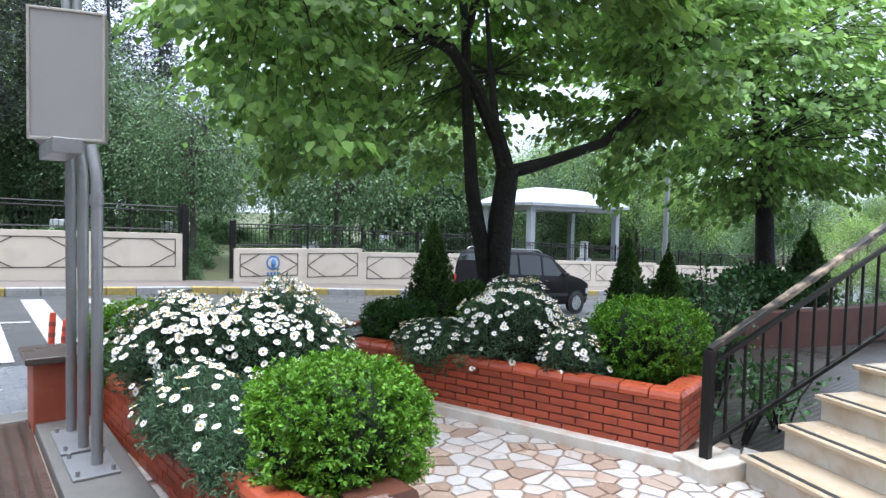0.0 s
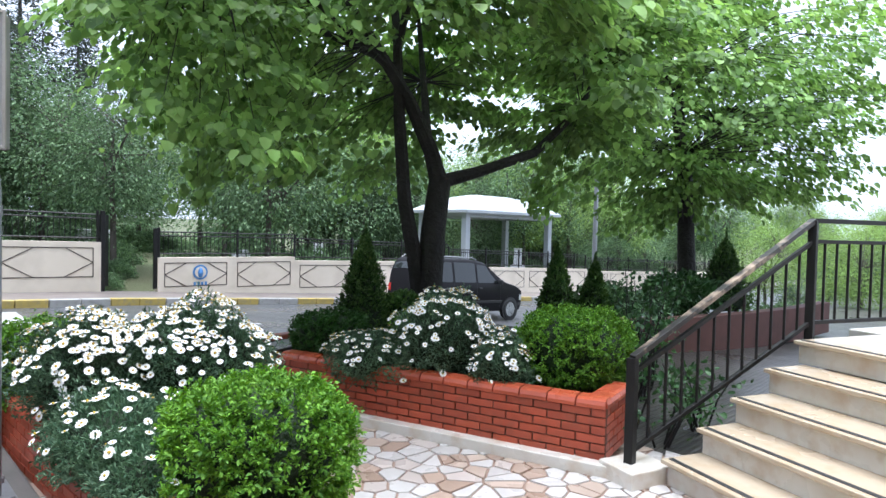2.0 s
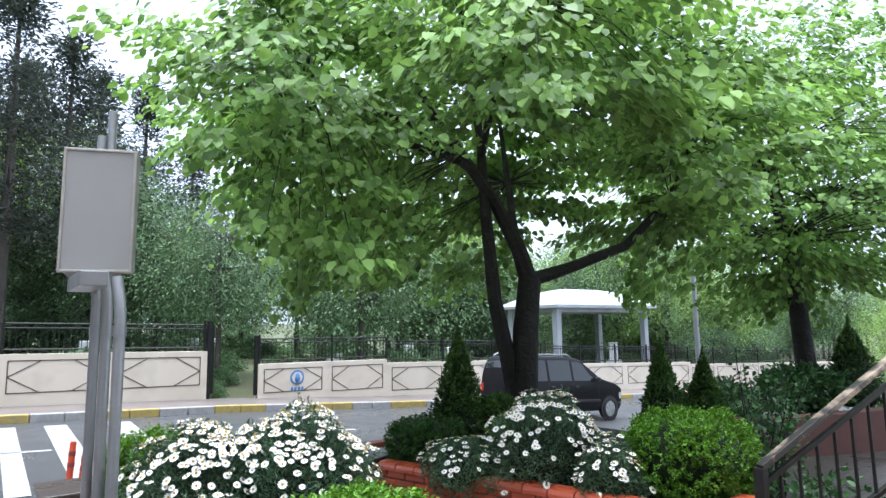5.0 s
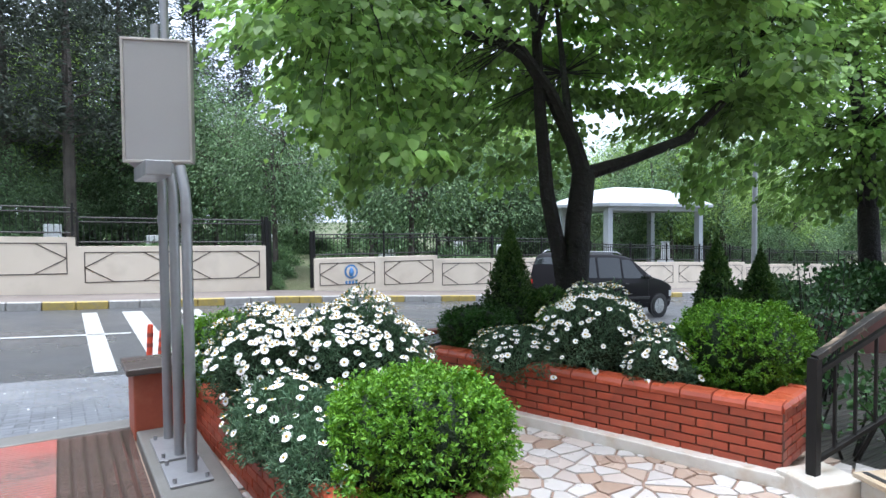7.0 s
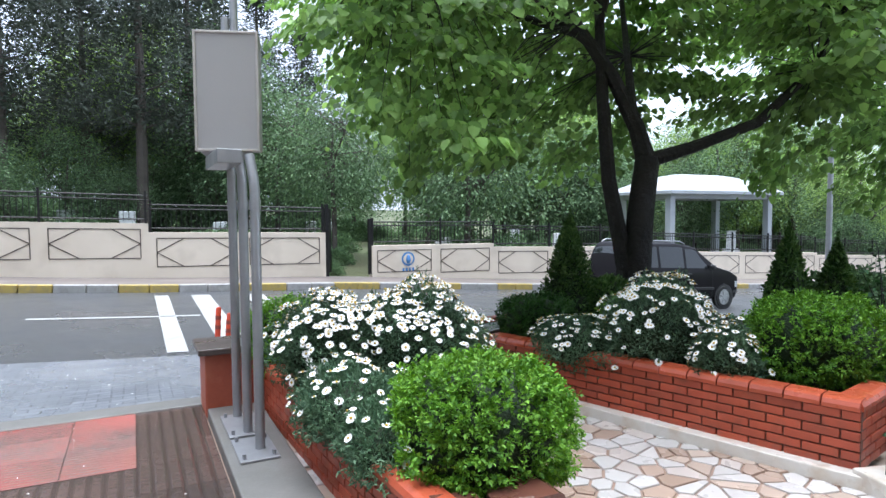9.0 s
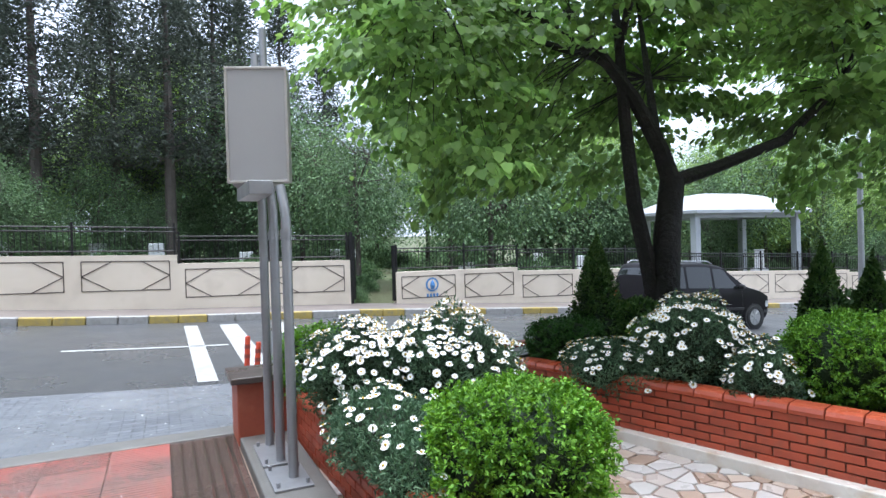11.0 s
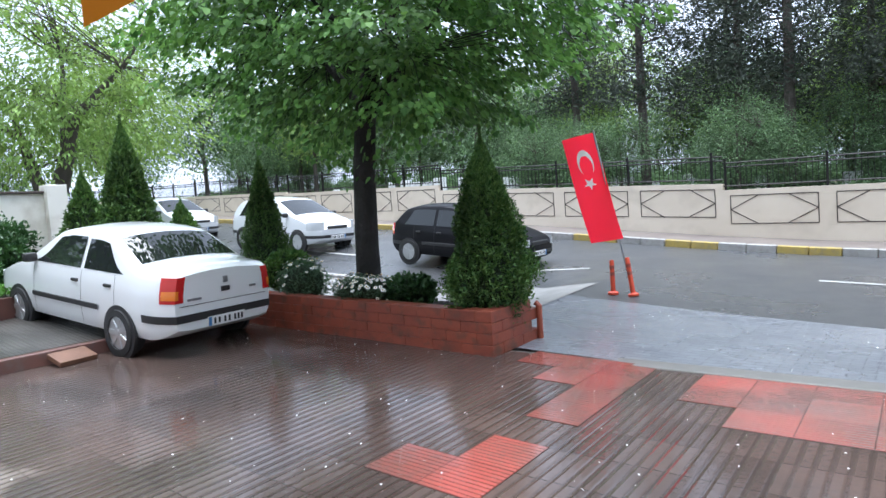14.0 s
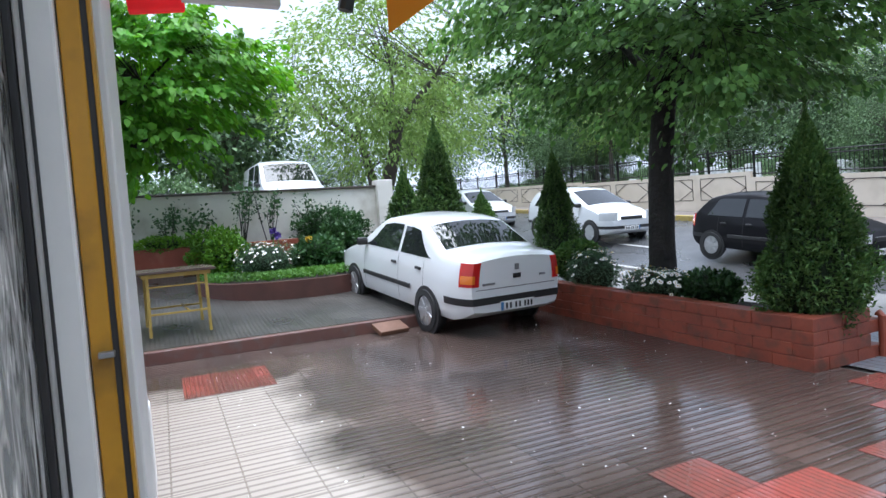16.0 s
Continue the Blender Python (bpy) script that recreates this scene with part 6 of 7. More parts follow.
bmesh.ops.create_circle(bm, cap_ends=True, radius=1, segments=48)
bmesh.ops.scale(bm, vec=(1.4, 1.6, 1), verts=bm.verts)
bmesh.ops.translate(bm, vec=(0, 0, 0.80), verts=bm.verts)
part("soil", bm, SOIL, bed)
rng = np.random.default_rng(77)
p = in_ball(9000, rng)[:, :2] * np.array([1.46, 1.68])
p = np.c_[p, 0.83 + rng.uniform(0, 0.10, len(p))]
w = rng.normal(size=p.shape) * 0.6 + np.array([0, 0, 0.8])
cov = new("ground_cover", leaf_cloud("ground_cover", p, w, 0.055, COVER, 0.6, 0.3, rng))
cov.matrix_basis = pose(-11.55, 2.25, 0)
tagged(cov, "bright green ground cover filling the oval bed", "plants", "", "stuff")
daisy_bush((-11.55, 1.75, 1.08), (0.5, 0.55, 0.34), 4200, 160, "pale daisy bush in the oval bed", 71, 1.0, 0.2)
bush("green_shrub", (-11.75, 2.75, 1.12), (0.5, 0.5, 0.38), 2600, 0.08, ROSE, "leafy dark green shrub in the oval bed", "bush", 72, 0.7, lump=0.3)
bush("green_shrub", (-12.3, 3.3, 1.25), (0.5, 0.5, 0.5), 2600, 0.09, ROSE, "leafy green shrub in the oval bed", "bush", 73, 0.7, lump=0.35)
bush("green_shrub", (-12.4, 1.2, 1.2), (0.45, 0.45, 0.4), 2200, 0.08, BOXLEAF, "yellowish green shrub in the oval bed", "bush", 74, 0.6, lump=0.35)

# irises: purple and yellow blooms on stalks
IRISP = surface("purple_petals", (0.12, 0.06, 0.35), (0.08, 0.04, 0.25), rough=0.6, grain=60, blot=20, bump=0)
IRISY = surface("yellow_petals", (0.75, 0.55, 0.05), (0.65, 0.45, 0.04), rough=0.6, grain=60, blot=20, bump=0)
for x, y, z, mt, lb in ((-11.9, 1.95, 1.62, IRISP, "tall purple iris in the oval bed"), (-11.8, 2.02, 1.52, IRISP, "tall purple iris in the oval bed"), (-11.6, 2.55, 1.42, IRISY, "yellow flower on a tall stalk in the bed")):
    fl_ = empty("iris", (x, y, 0.82), 0, lb, "flower")
    bm = bmesh.new()
    bm_tube(bm, [(0, 0, 0), (0.02, 0.01, z - 0.84)], 0.008, 5)
    part("stalk", bm, COVER, fl_)
    f_ = new("bloom", leaf_cloud("bloom", in_ball(26, rng) * 0.05 + np.array([0.02, 0.01, z - 0.82]), rng.normal(size=(26, 3)), 0.09, mt, 0.7, 0.4, rng))
    f_.parent = fl_

# garden wall in the west with its raised bed
bm = bmesh.new()
bm_box(bm, (0.22, 8.4, 2.29), (-14.9, 0.85, 1.385), 0.01)
tagged(part("wall_west", bm, CREAM2), "whitish rendered garden wall with stains", "wall", "", "structure")
bm = bmesh.new()
bm_box(bm, (0.34, 8.5, 0.05), (-14.9, 0.85, 2.555), 0.01)
tagged(part("coping", bm, SLATE), "dark coping on the garden wall", "coping", "", "structure")
bm = bmesh.new()
bm_box(bm, (0.4, 0.4, 2.5), (-14.8, 5.2, 1.45), 0.015)
tagged(part("wall_pier", bm, CREAM2), "whitish rendered pier that ends the garden wall", "pier", "", "structure")
rb = empty("raised_bed", (0, 0, 0), 0, "raised bed with red painted front along the wall", "planter")
box_part("front", (0.14, 6.6, 0.75), (-14.2, 0.9, 1.05), REDPAINT, rb, 0.015)
box_part("soil", (0.5, 6.6, 0.6), (-14.52, 0.9, 1.07), SOIL, rb, 0.01)


def rose(at, h, n, seed, label="straggling rose bush with bare canes", spread=0.35, leaf=0.055, mat=None):
    """Bare canes with leaves gathered towards their tips."""
    rng = np.random.default_rng(seed)
    root = empty("rose_bush", at, 0, label, "bush")
    pts, ways = [], []
    for k in range(7):
        a = rng.uniform(0, 2 * math.pi)
        e = Vector((spread * math.cos(a) * rng.uniform(0.3, 1), spread * math.sin(a) * rng.uniform(0.3, 1), h * rng.uniform(0.65, 1)))
        mid = e * 0.5 + Vector((rng.normal() * 0.06, rng.normal() * 0.06, 0.05))
        bm = bmesh.new()
        bm_tube(bm, [(0.05 * math.cos(a), 0.05 * math.sin(a), -0.05), mid, e], [0.011, 0.008, 0.004], 5)
        part("cane", bm, BARK, root)
        for j in range(n // 7):
            q = Vector((0, 0, 0)).lerp(mid, 1).lerp(e, rng.uniform(0, 1.05))
            pts.append(np.array(q) + rng.normal(size=3) * 0.085)
            ways.append(rng.normal(size=3) + np.array([0, 0, -0.2]))
    f = new("foliage", leaf_cloud("foliage", pts, ways, leaf, mat or ROSE, 0.65, 0.25, rng))
    f.parent = root
    return root


for i, y in enumerate((-0.6, 0.25, 0.75, 1.7, 2.3, 3.2, 3.9)):
    rose((-14.4, y, 1.36), (1.1, 1.0, 0.8, 1.35, 1.3, 1.0, 0.9)[i], 220, 80 + i, leaf=0.07)
bush("green_shrub", (-14.3, 0.1, 1.5), (0.3, 0.7, 0.18), 1200, 0.07, BOXLEAF, "low light green plants in the raised bed", "bush", 91, 0.5, lump=0.4)
bush("green_shrub", (-13.7, 1.1, 1.3), (0.5, 0.6, 0.5), 2200, 0.08, BOXLEAF, "light green shrub beside the raised bed", "bush", 92, 0.6, lump=0.4)
bush("green_shrub", (-14.3, 3.7, 1.6), (0.4, 0.9, 0.45), 2600, 0.08, ROSE, "dark leafy shrub in the raised bed", "bush", 93, 0.6, lump=0.4)
bush("green_shrub", (-9.6, -0.75, 0.95), (0.7, 0.3, 0.55), 2200, 0.07, ROSE, "dark leafy shrub along the shop wall", "bush", 94, 0.7, lump=0.4)
box_part("kerb_strip", (6.0, 0.16, 0.3), (-7.3, -0.42, 0.25), REDTILE, None, 0.015)
tagged(bpy.data.objects["kerb_strip"], "red painted kerb along the shop wall", "kerb", "", "structure")
# conifers at the end of the wall
thuja((-11.35, 5.15, 0.85), 0.62, 2.65, 10000, "tall dark thuja beside the garden wall", 101, 0.09)
thuja((-12.2, 4.75, 0.95), 0.55, 1.75, 4200, "smaller dark thuja beside the garden wall", 102, 0.08)
thuja((-10.4, 5.6, 0.75), 0.5, 1.3, 3000, "low dark thuja behind the car", 103, 0.08)

# ---- flag and plastic road posts ----
def road_post(x, y, h, lean, label):
    root = empty("road_post", (x, y, road_z(x, y)), 0, label, "bollard", "orange road posts")
    root.matrix_basis = pose(x, y, road_z(x, y) + 0.005, lean[0], lean[1], 0)
    bm = bmesh.new()
    bm_tube(bm, [(0, 0, 0), (0, 0, 0.03), (0, 0, 0.05)], [0.08, 0.08, 0.045], 14)
    part("base", bm, ORANGE, root)
    bm = bmesh.new()
    bm_tube(bm, [(0, 0, 0.03), (0, 0, h - 0.02), (0, 0, h)], [0.036, 0.034, 0.026], 12)
    p_ = part("post", bm, ORANGE, root, smooth=True)
    for z in (0.55, 0.75):
        bm = bmesh.new()
        bm_tube(bm, [(0, 0, h * z), (0, 0, h * z + 0.05)], 0.0372, 12)
        part("dark_band", bm, DARKBAND, p_)
    return root


road_post(-3.88, 8.72, 0.52, (0, 0), "dull orange plastic road post on the asphalt")
road_post(-3.58, 8.75, 0.58, (0, -7), "leaning orange plastic road post beside the flag")
road_post(0.93, 8.18, 0.62, (0, 3), "orange plastic road post at the crossing")
road_post(1.04, 8.12, 0.55, (0, 5), "orange plastic road post at the crossing")
FO = Vector((-3.70, 8.78, 0.95))
flag = empty("flag", (0, 0, 0), 0, "red flag with white crescent and star on a leaning pole", "flag")
fx, fy = Vector((-0.50, -0.06, -0.06)), Vector((-0.40, 0.02, 1.62))


def flag_pt(u, v, off=0.0):
    return FO + fx * u + fy * v + Vector((0, -1, 0)) * (0.02 * math.sin(u * 5 + v * 6) + off)


bm = bmesh.new()
gr = [[bm.verts.new(flag_pt(u / 8, v / 20)) for u in range(9)] for v in range(21)]
for v in range(20):
    for u in range(8):
        bm.faces.new((gr[v][u], gr[v][u + 1], gr[v + 1][u + 1], gr[v + 1][u]))
bmesh.ops.solidify(bm, geom=bm.faces[:], thickness=0.004)
part("cloth", bm, FLAGRED, flag, smooth=True)
bm = bmesh.new()
cr = []
for k in range(33):
    a = radians(38 + 284 * k / 32)
    cr.append((0.2 * math.cos(a), 0.2 * math.sin(a)))
for k in range(33):
    a = radians(322 - 284 * k / 32)
    t_ = (math.cos(a), math.sin(a))
    cr.append((0.05 + 0.158 * math.cos(radians(310 - 260 * k / 32)), 0.158 * math.sin(radians(310 - 260 * k / 32))))
face = [bm.verts.new(flag_pt(0.46 + y * 0.92 / 0.5 * 0.62, 0.74 - x * 0.62, 0.009)) for x, y in cr]
bm.faces.new(face)
part("crescent", bm, WHITE, flag)
bm = bmesh.new()
bm.faces.new([bm.verts.new(flag_pt(0.5 + 0.2 * (1 if k % 2 == 0 else 0.4) * math.sin(k * math.pi / 5), 0.545 - 0.062 * (1 if k % 2 == 0 else 0.4) * math.cos(k * math.pi / 5), 0.009)) for k in range(10)])
part("star", bm, WHITE, flag)
bm = bmesh.new()
bm_tube(bm, [(-3.60, 8.79, road_z(-3.6, 8.8)), FO + fy * 1.02 + Vector((0.01, 0.01, 0))], 0.014, 8)
part("pole", bm, GALV, flag)

# ---- shop front beside the camera, and the awning ----
shop = empty("wall_south", (0, 0, 0), 0, "shop front with white frame and yellow steel post", "shop front", "", "structure")
box_part("glass_pane", (0.70, 0.012, 2.5), (-1.28, -0.170, 1.45), SMEAR, shop, 0)
box_part("gasket", (0.03, 0.014, 2.7), (-1.61, -0.153, 1.45), PLASTIC, shop, 0.003)
box_part("window_frame", (0.06, 0.068, 2.75), (-1.64, -0.111, 1.45), WHITE, shop, 0.006)
box_part("gasket", (0.012, 0.006, 2.7), (-1.608, -0.128, 1.45), PLASTIC, shop, 0.001)
box_part("yellow_post", (0.05, 0.040, 2.8), (-1.66, -0.054, 1.45), YELLOW, shop, 0.004)
box_part("slot", (0.05, 0.012, 2.8), (-1.665, -0.028, 1.45), PLASTIC, shop, 0)
box_part("yellow_edge", (0.05, 0.008, 2.8), (-1.66, -0.018, 1.45), YELLOW, shop, 0.002)
box_part("hinge", (0.03, 0.03, 0.012), (-1.63, -0.045, 1.36), GALV, shop, 0.002)
box_part("wall_end", (0.45, 0.28, 2.85), (-1.955, -0.140, 1.42), WHITE, shop, 0.006)
box_part("wall_block", (5.0, 0.5, 3.0), (-5.6, -0.68, 1.5), WHITE, shop, 0.01)
box_part("rear_wall", (7.0, 0.2, 3.2), (2.4, -3.0, 1.6), WHITE, shop, 0.01)
box_part("side_wall", (0.2, 2.7, 3.2), (-0.98, -1.6, 1.6), WHITE, shop, 0.01)
box_part("wall_foot", (0.5, 0.12, 0.55), (-4.3, -0.14, 0.3), WHITE, shop, 0.01)
bm = bmesh.new()
bm_box(bm, (6.6, 3.4, 0.2), (0.4, -1.55, 3.25), 0.01)
bld = bmesh.new()
bm_box(bld, (16.0, 8.0, 9.0), (-1.0, -7.2, 7.9), 0.02)
tagged(part("building_upper_floors", bld, CREAM2), "plain rendered upper floors over the shop", "building", "", "structure")
tagged(part("ceiling", bm, WHITE), "plain soffit over the shop entrance", "ceiling", "", "structure")
aw = empty("awning", (0, 0, 0), 0, "yellow and red shop awning with scalloped edge", "awning")
AX = Vector((-2.35, 0.78, 2.42))
bm = bmesh.new()
q = [(-2.31, 0.88, 2.265), (-2.31, 0.88, 3.1), (-1.95, 1.7, 3.1), (-1.95, 1.7, 2.85), (-2.24, 1.04, 2.375)]
bm.faces.new([bm.verts.new(k) for k in q])
bmesh.ops.solidify(bm, geom=bm.faces[:], thickness=0.006)
part("valance", bm, YCLOTH, aw, "yellow cloth valance")
bm = bmesh.new()
bm_tube(bm, [(-2.38, 0.745, 2.36), (-2.36, 0.77, 2.48), (-2.3, 0.9, 2.75)], 0.028, 8)
part("arm", bm, PLASTIC, aw)
bm = bmesh.new()
bm_box(bm, (0.05, 0.19, 0.3), (-2.68, 0.115, 2.56), 0.006, Matrix.Rotation(0.12, 4, "X"))
part("red_end", bm, FLAGRED, aw, "red cloth end")
bm = bmesh.new()
bm_box(bm, (0.05, 0.34, 0.12), (-2.56, 0.38, 2.475), 0.006)
part("rail", bm, OFFWHITE, aw)
bm = bmesh.new()
bm_box(bm, (1.3, 2.2, 0.05), (-1.95, 0.2, 3.1), 0.006)
part("canopy", bm, YCLOTH, aw)

# ---- beyond the steps: curved bed, roses, shrubs ----
cb = empty("curved_bed", (0, 0, 0), 0, "curved low red brick bed beyond the steps", "planter")
pts = [(7.6, 4.2), (8.3, 3.75), (9.2, 3.45), (10.2, 3.2), (11.4, 3.0), (13.0, 2.9)]
for (x0, y0), (x1, y1) in zip(pts, pts[1:]):
    L = math.hypot(x1 - x0, y1 - y0)
    bm = bmesh.new()
    bm_box(bm, (L + 0.02, 0.2, 0.55), ((x0 + x1) / 2, (y0 + y1) / 2, 0.18), 0.01, Matrix.Rotation(math.atan2(y1 - y0, x1 - x0), 4, "Z"))
    part("bed_wall", bm, SLATE_RED, cb)
for i, (x, y, h) in enumerate(((4.75, 2.35, 0.8), (5.2, 2.6, 1.0), (5.7, 2.75, 1.15), (6.2, 2.9, 1.3), (6.5, 3.1, 1.25), (5.2, 1.95, 0.6), (4.6, 2.0, 0.5))):
    rose((x, y, 0.0), h, 200, 120 + i, "rose bush with dark green leaves by the steps", 0.42, 0.055)
bush("green_shrub", (10.0, 4.3, 0.6), (0.8, 0.6, 0.4), 3000, 0.09, ROSE, "dark leafy shrub in the curved bed", "bush", 131, 0.6, lump=0.4)
bush("green_shrub", (8.4, 4.7, 0.45), (0.6, 0.5, 0.4), 2600, 0.09, WOODA, "leafy green shrub in the curved bed", "bush", 132, 0.6, lump=0.4)
thuja((10.9, 3.9, 0.3), 0.5, 1.3, 3000, "dark thuja in the curved bed", 133, 0.07)

# ---- pavilion, lamp post and stones in the park ----
pav = empty("pavilion", (21.1, 18.3, -1.15), 0, "white park shelter with a curved hipped roof on square posts", "pavilion")
for x in (-2.7, 3.0):
    for y in (-1.3, 1.3):
        box_part("post", (0.26, 0.26, 3.5), (x, y, 1.75), PAVROOF, pav, 0.012)
for y in (-1.3, 1.3):
    box_part("beam", (5.9, 0.14, 0.2), (0.15, y, 3.42), PAVROOF, pav, 0.01)
for x in (-2.7, 3.0):
    box_part("beam", (0.14, 2.4, 0.2), (x, 0, 3.42), PAVROOF, pav, 0.01)
bm = bmesh.new()
rows = []
for t, z in ((1.0, 3.5), (1.0, 3.62), (0.8, 3.86), (0.58, 4.08), (0.34, 4.26), (0.12, 4.36)):
    rows.append([bm.verts.new((x * (0.25 + 0.75 * t) + 0.15, y * t, z)) for x, y in ((-3.25, -1.75), (3.25, -1.75), (3.25, 1.75), (-3.25, 1.75))])
for q, r_ in zip(rows, rows[1:]):
    for k in range(4):
        bm.faces.new((q[k], q[(k + 1) % 4], r_[(k + 1) % 4], r_[k]))
bm.faces.new(rows[0][::-1])
bm.faces.new(rows[-1])
part("roof", bm, PAVROOF, pav, "pale grey sheet roof", smooth=True)
bm = bmesh.new()
bm_tube(bm, [(0, 0, -0.3), (0, 0, 1.25), (0, 0, 1.28), (0, 0, 1.95), (0, 0, 2.0)], [0.5, 0.45, 0.26, 0.22, 0.28], 4)
tagged(part("pedestal", bm, GRAVE), "pale stone pedestal before the shelter", "pedestal").matrix_basis = pose(21.8, 16.95, -1.12, 0, 0, 12)
bm = bmesh.new()
bm_tube(bm, [(16.6, 9.9, -1.2), (16.6, 9.9, 4.5)], [0.08, 0.06], 10)
tagged(part("lamp_post", bm, GALV), "grey steel lamp post by the road", "lamp post")
gv = []
for k in range(46):
    x, y = RP.uniform(-22, 16), RP.uniform(18.0, 27)
    h = RP.uniform(0.45, 1.0)
    if 3 < x < 9 and y < 23:
        continue
    root = empty("gravestone", (x, y, ground_z(x, y)), RP.uniform(-20, 20), "pale marble gravestone among the trees", "gravestone", "gravestones")
    box_part("slab", (RP.uniform(0.5, 0.8), 1.6, 0.35), (0, 0.9, 0.15), GRAVE, root, 0.02)
    box_part("headstone", (RP.uniform(0.4, 0.6), 0.1, h + 0.3), (0, 0, (h + 0.1) / 2), GRAVE, root, 0.03)

# trees beyond the garden wall and down the road
tree("maple_tree", (-13.2, -0.6, 0.9), [(0, 0, 0), (0.0, -0.2, 1.4), (-0.3, -0.4, 2.6), (-0.2, -0.3, 3.8)], [0.16, 0.14, 0.12, 0.08],
     [([(-0.2, -0.35, 2.2), (0.5, 0.5, 2.5), (0.9, 1.4, 2.7)], [0.07, 0.05, 0.02]), ([(-0.2, -0.3, 3.0), (0.2, 0.6, 3.6), (0.4, 1.2, 4.2)], [0.06, 0.04, 0.02])],
     (0.2, 0.5, 3.75), (1.8, 2.7, 1.9), 12000, 0.15, BRIGHT, BARK, "bright green maple over the garden wall", "tree", 230, seed=140, spread=0.36, droop=0.5, spray=True)
tree("roadside_tree", (-21.3, 7.4, 1.5), [(0, 0, -0.3), (0.3, 0.1, 1.2), (0.8, 0.3, 2.4), (1.2, 0.5, 3.6)], [0.3, 0.26, 0.22, 0.14],
     [([(0.1, 0, 0.6), (-0.5, -0.2, 2.2), (-1.0, -0.4, 4.0)], [0.22, 0.16, 0.08]), ([(0.8, 0.3, 2.4), (0.2, 0.6, 4.0), (0.0, 0.8, 5.6)], [0.16, 0.1, 0.05]), ([(1.2, 0.5, 3.6), (2.4, 1.5, 5.0), (3.2, 2.2, 6.4)], [0.14, 0.08, 0.03]), ([(-0.8, -0.3, 3.2), (-2.4, -1.5, 4.6), (-3.0, -2.2, 6.0)], [0.12, 0.07, 0.03])],
     (0.4, 0.4, 5.2), (4.2, 4.2, 3.4), 13000, 0.2, WOODB, BARK2, "yellow-green tree with forked trunk by the road", "tree", 260, seed=141, spread=0.5, droop=0.5, wide=0.4)
tree("roadside_tree", (-26, 2.5, 1.7), [(0, 0, -0.3), (0.1, 0.1, 1.6), (0.0, 0.3, 3.2)], [0.25, 0.2, 0.12], [],
     (0, 0, 4.6), (3.2, 3.4, 2.8), 9000, 0.19, WOODA, BARK2, "dark green tree beyond the garden wall", "tree", 200, seed=142, spread=0.5)
tree("roadside_tree", (-25, -3.0, 1.7), [(0, 0, -0.3), (0.1, 0.1, 1.6), (0.0, 0.3, 3.2)], [0.25, 0.2, 0.12], [],
     (0, 0, 4.4), (3.4, 3.4, 3.0), 9000, 0.19, LIME2, BARK2, "green tree beyond the garden wall", "tree", 200, seed=143, spread=0.5)
bush("garden_bush", (-16.6, 0.2, 2.3), (0.9, 1.3, 0.9), 3600, 0.10, WOODA, "green bush with pale blossom behind the wall", "bush", 144, 0.5, lump=0.4)
bush("garden_bush", (-17.5, 2.2, 2.1), (0.9, 1.0, 0.7), 2600, 0.10, ROSE, "dark bush behind the garden wall", "bush", 145, 0.5, lump=0.4)

# ---- fallen blossom petals on the wet slabs ----
pr = np.random.default_rng(303)
px_, py_ = pr.uniform(-7.8, 0.4, 240), pr.uniform(0.3, 5.3, 240)
pp = np.stack([px_, py_, np.array([yard_z(x) for x in px_]) + 0.007], 1)
ww = pr.normal(size=(240, 3)) * np.array([1, 1, 0.05])
petals = new("fallen_petals", leaf_cloud("fallen_petals", pp, ww, 0.017, PETAL, 0.45, 0.1, pr, 0.5))
tagged(petals, "small pale petals scattered over the wet yard", "petals", "", "stuff")
pp2 = np.stack([pr.uniform(-3.4, 0.9, 90), pr.uniform(5.7, 8.2, 90), np.zeros(90)], 1)
pp2[:, 2] = [apron_z(x, y) + 0.008 for x, y, _ in pp2]
petals2 = new("fallen_petals", leaf_cloud("fallen_petals", pp2, pr.normal(size=(90, 3)) * np.array([1, 1, 0.05]), 0.018, PETAL, 0.45, 0.1, pr, 0.5))
tagged(petals2, "small pale petals scattered over the driveway", "petals", "", "stuff")

# ---- crazy paving of the path: irregular flat stones ----
path = empty("garden_path", (0, 0, 0), 0, "garden path of crazy paving in white and tan stone", "path", "", "structure")


def clip(poly, nx, ny, c):
    """The part of a convex polygon where nx*x + ny*y <= c."""
    out = []
    for i, p in enumerate(poly):
        q = poly[(i + 1) % len(poly)]
        a, b = nx * p[0] + ny * p[1] - c, nx * q[0] + ny * q[1] - c
        if a <= 0:
            out.append(p)
        if a * b < 0:
            t = a / (a - b)
            out.append((p[0] + t * (q[0] - p[0]), p[1] + t * (q[1] - p[1])))
    return out


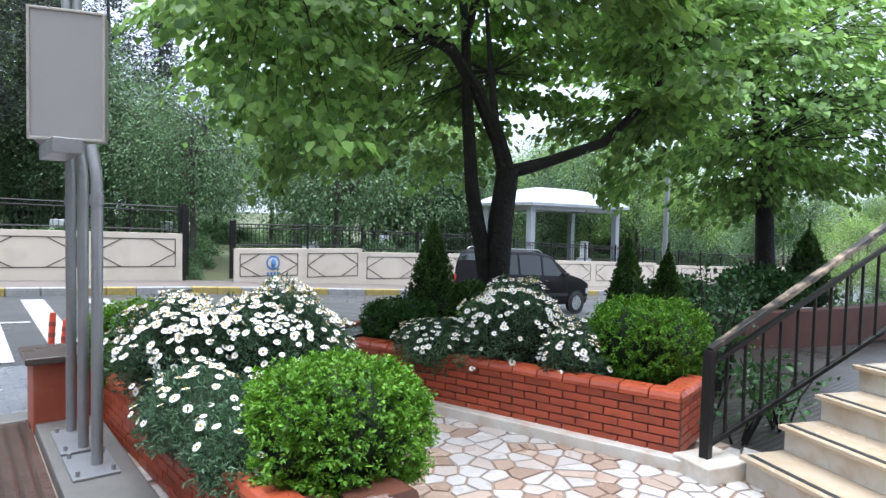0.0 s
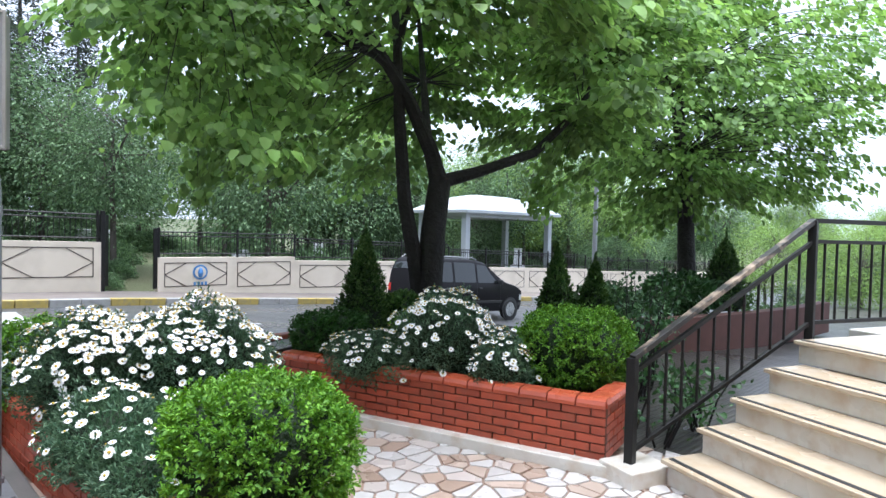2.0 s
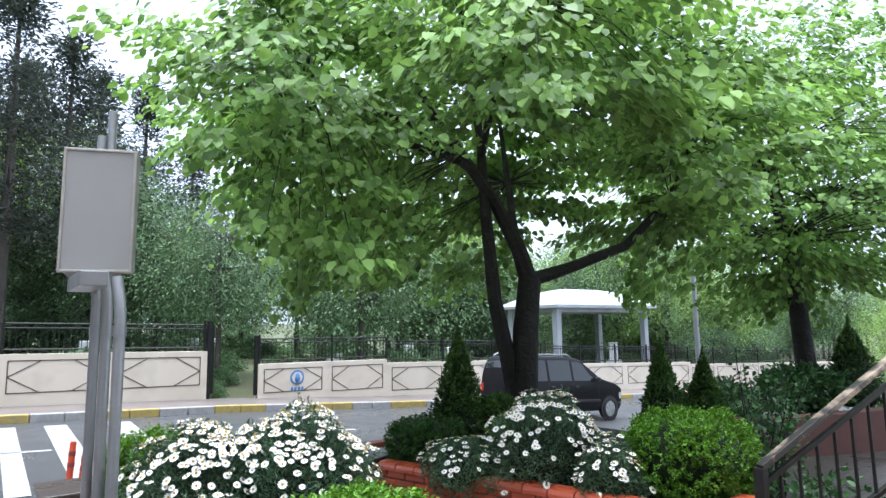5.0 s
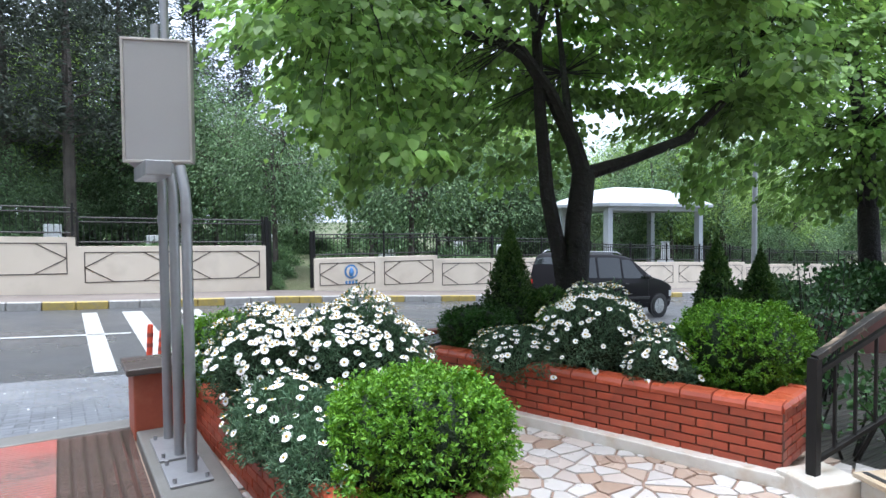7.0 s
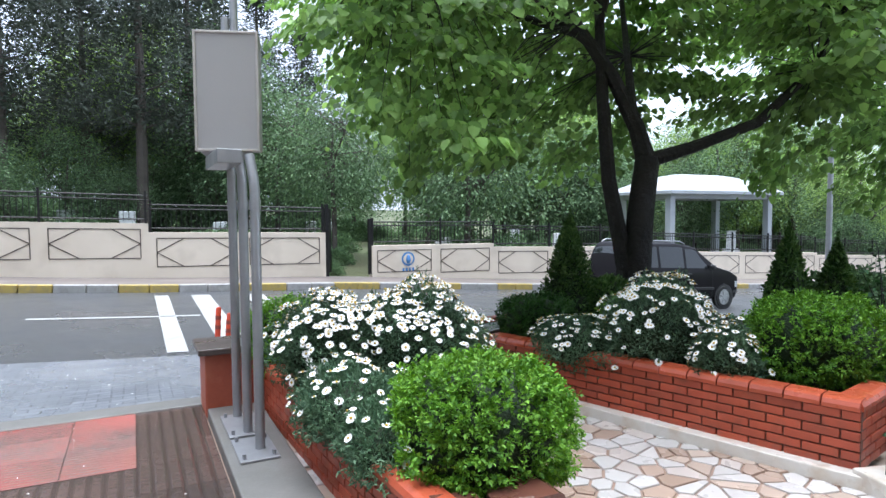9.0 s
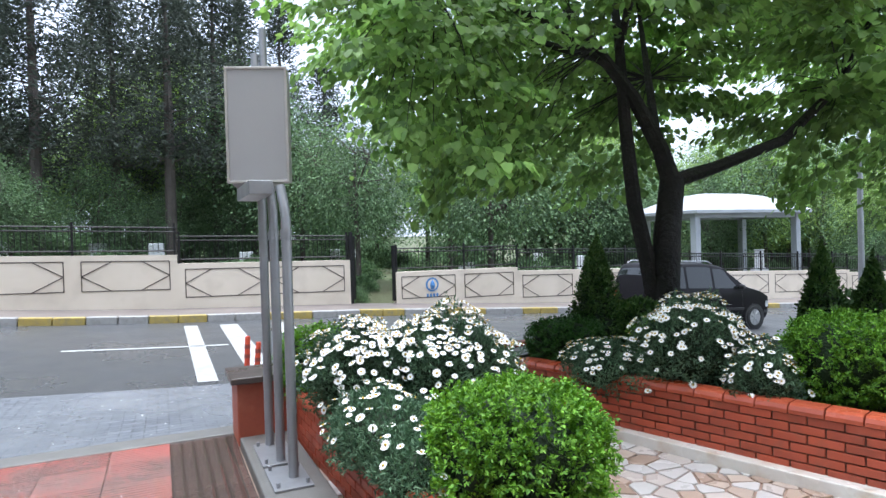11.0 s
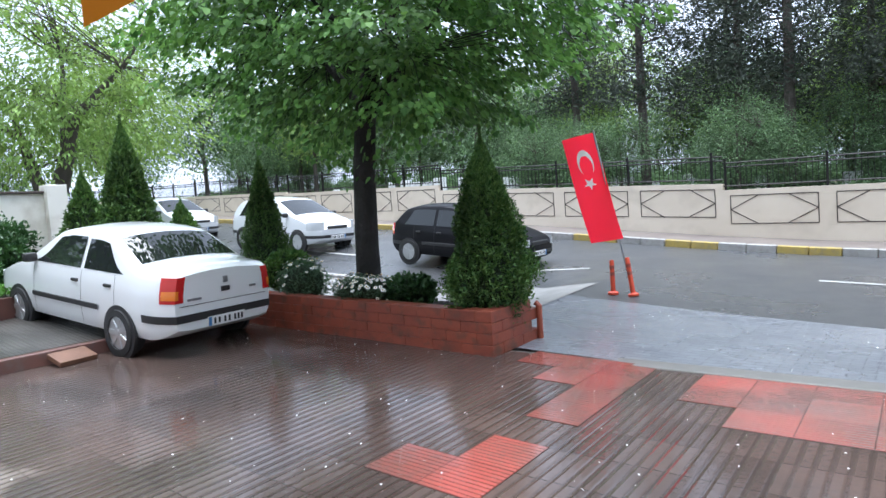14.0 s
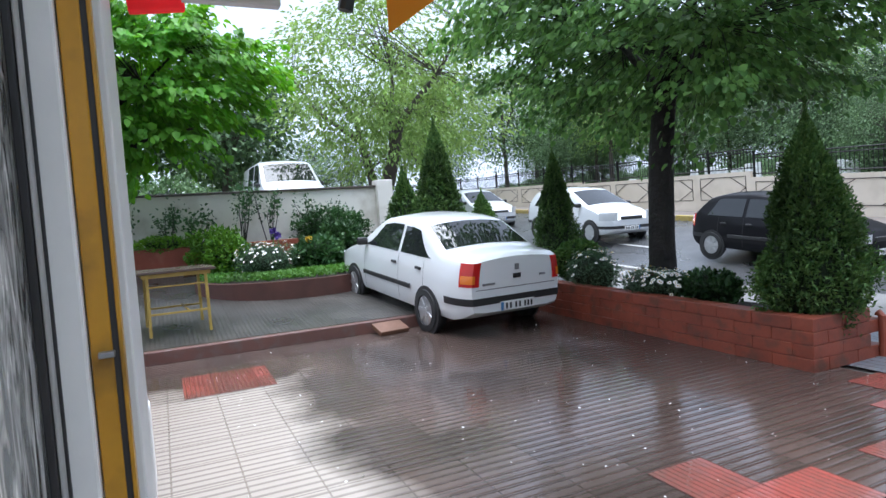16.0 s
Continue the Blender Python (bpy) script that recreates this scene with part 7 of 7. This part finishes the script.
rs = np.random.default_rng(5)
seeds, rest_v, rest_f, rest_m = [], [], [], []
tries = 0
while tries < 9000 and len(seeds) < 800:
    tries += 1
    p = (rs.uniform(1.3, 4.1), rs.uniform(-0.6, 5.3))
    if all((p[0] - q[0]) ** 2 + (p[1] - q[1]) ** 2 > 0.088 ** 2 for q in seeds):
        seeds.append(p)
for i, p in enumerate(seeds):
    poly = [(p[0] - 0.4, p[1] - 0.4), (p[0] + 0.4, p[1] - 0.4), (p[0] + 0.4, p[1] + 0.4), (p[0] - 0.4, p[1] + 0.4)]
    for q in seeds:
        dx, dy = q[0] - p[0], q[1] - p[1]
        d = math.hypot(dx, dy)
        if 0 < d < 0.8:
            poly = clip(poly, dx / d, dy / d, (q[0] ** 2 + q[1] ** 2 - p[0] ** 2 - p[1] ** 2) / 2 / d - 0.009)
            if len(poly) < 3:
                break
    if len(poly) < 3:
        continue
    z = 0.003 + rs.uniform(-0.002, 0.002)
    n = len(poly)
    cx, cy = sum(k[0] for k in poly) / n, sum(k[1] for k in poly) / n
    v = [(x - cx, y - cy, -0.02) for x, y in poly] + [(x - cx, y - cy, z - 0.003) for x, y in poly] + [((x - cx) * 0.965, (y - cy) * 0.965, z) for x, y in poly]
    f = [tuple(range(2 * n, 3 * n))] + [(k, (k + 1) % n, n + (k + 1) % n, n + k) for k in range(n)] + [(n + k, n + (k + 1) % n, 2 * n + (k + 1) % n, 2 * n + k) for k in range(n)]
    if not (1.7 < cx < 3.6 and 1.3 < cy < 4.2):
        o = len(rest_v)
        rest_v += [(x + cx, y + cy, k) for x, y, k in v]
        rest_f += [tuple(k + o for k in q) for q in f]
        rest_m += [int(rs.choice(5, p=[0.36, 0.18, 0.2, 0.1, 0.16]))] * len(f)
        continue
    piece("stone", raw_mesh("stone", v, f, STONE[int(rs.choice(5, p=[0.36, 0.18, 0.2, 0.1, 0.16]))]), path, pose(cx, cy, 0))
rest = new("outer_stones", raw_mesh("outer_stones", rest_v, rest_f, STONE[0]))
for k in STONE[1:]:
    rest.data.materials.append(k)
rest.data.polygons.foreach_set("material_index", rest_m)
rest.parent = path
tagged(rest, kind="stuff")
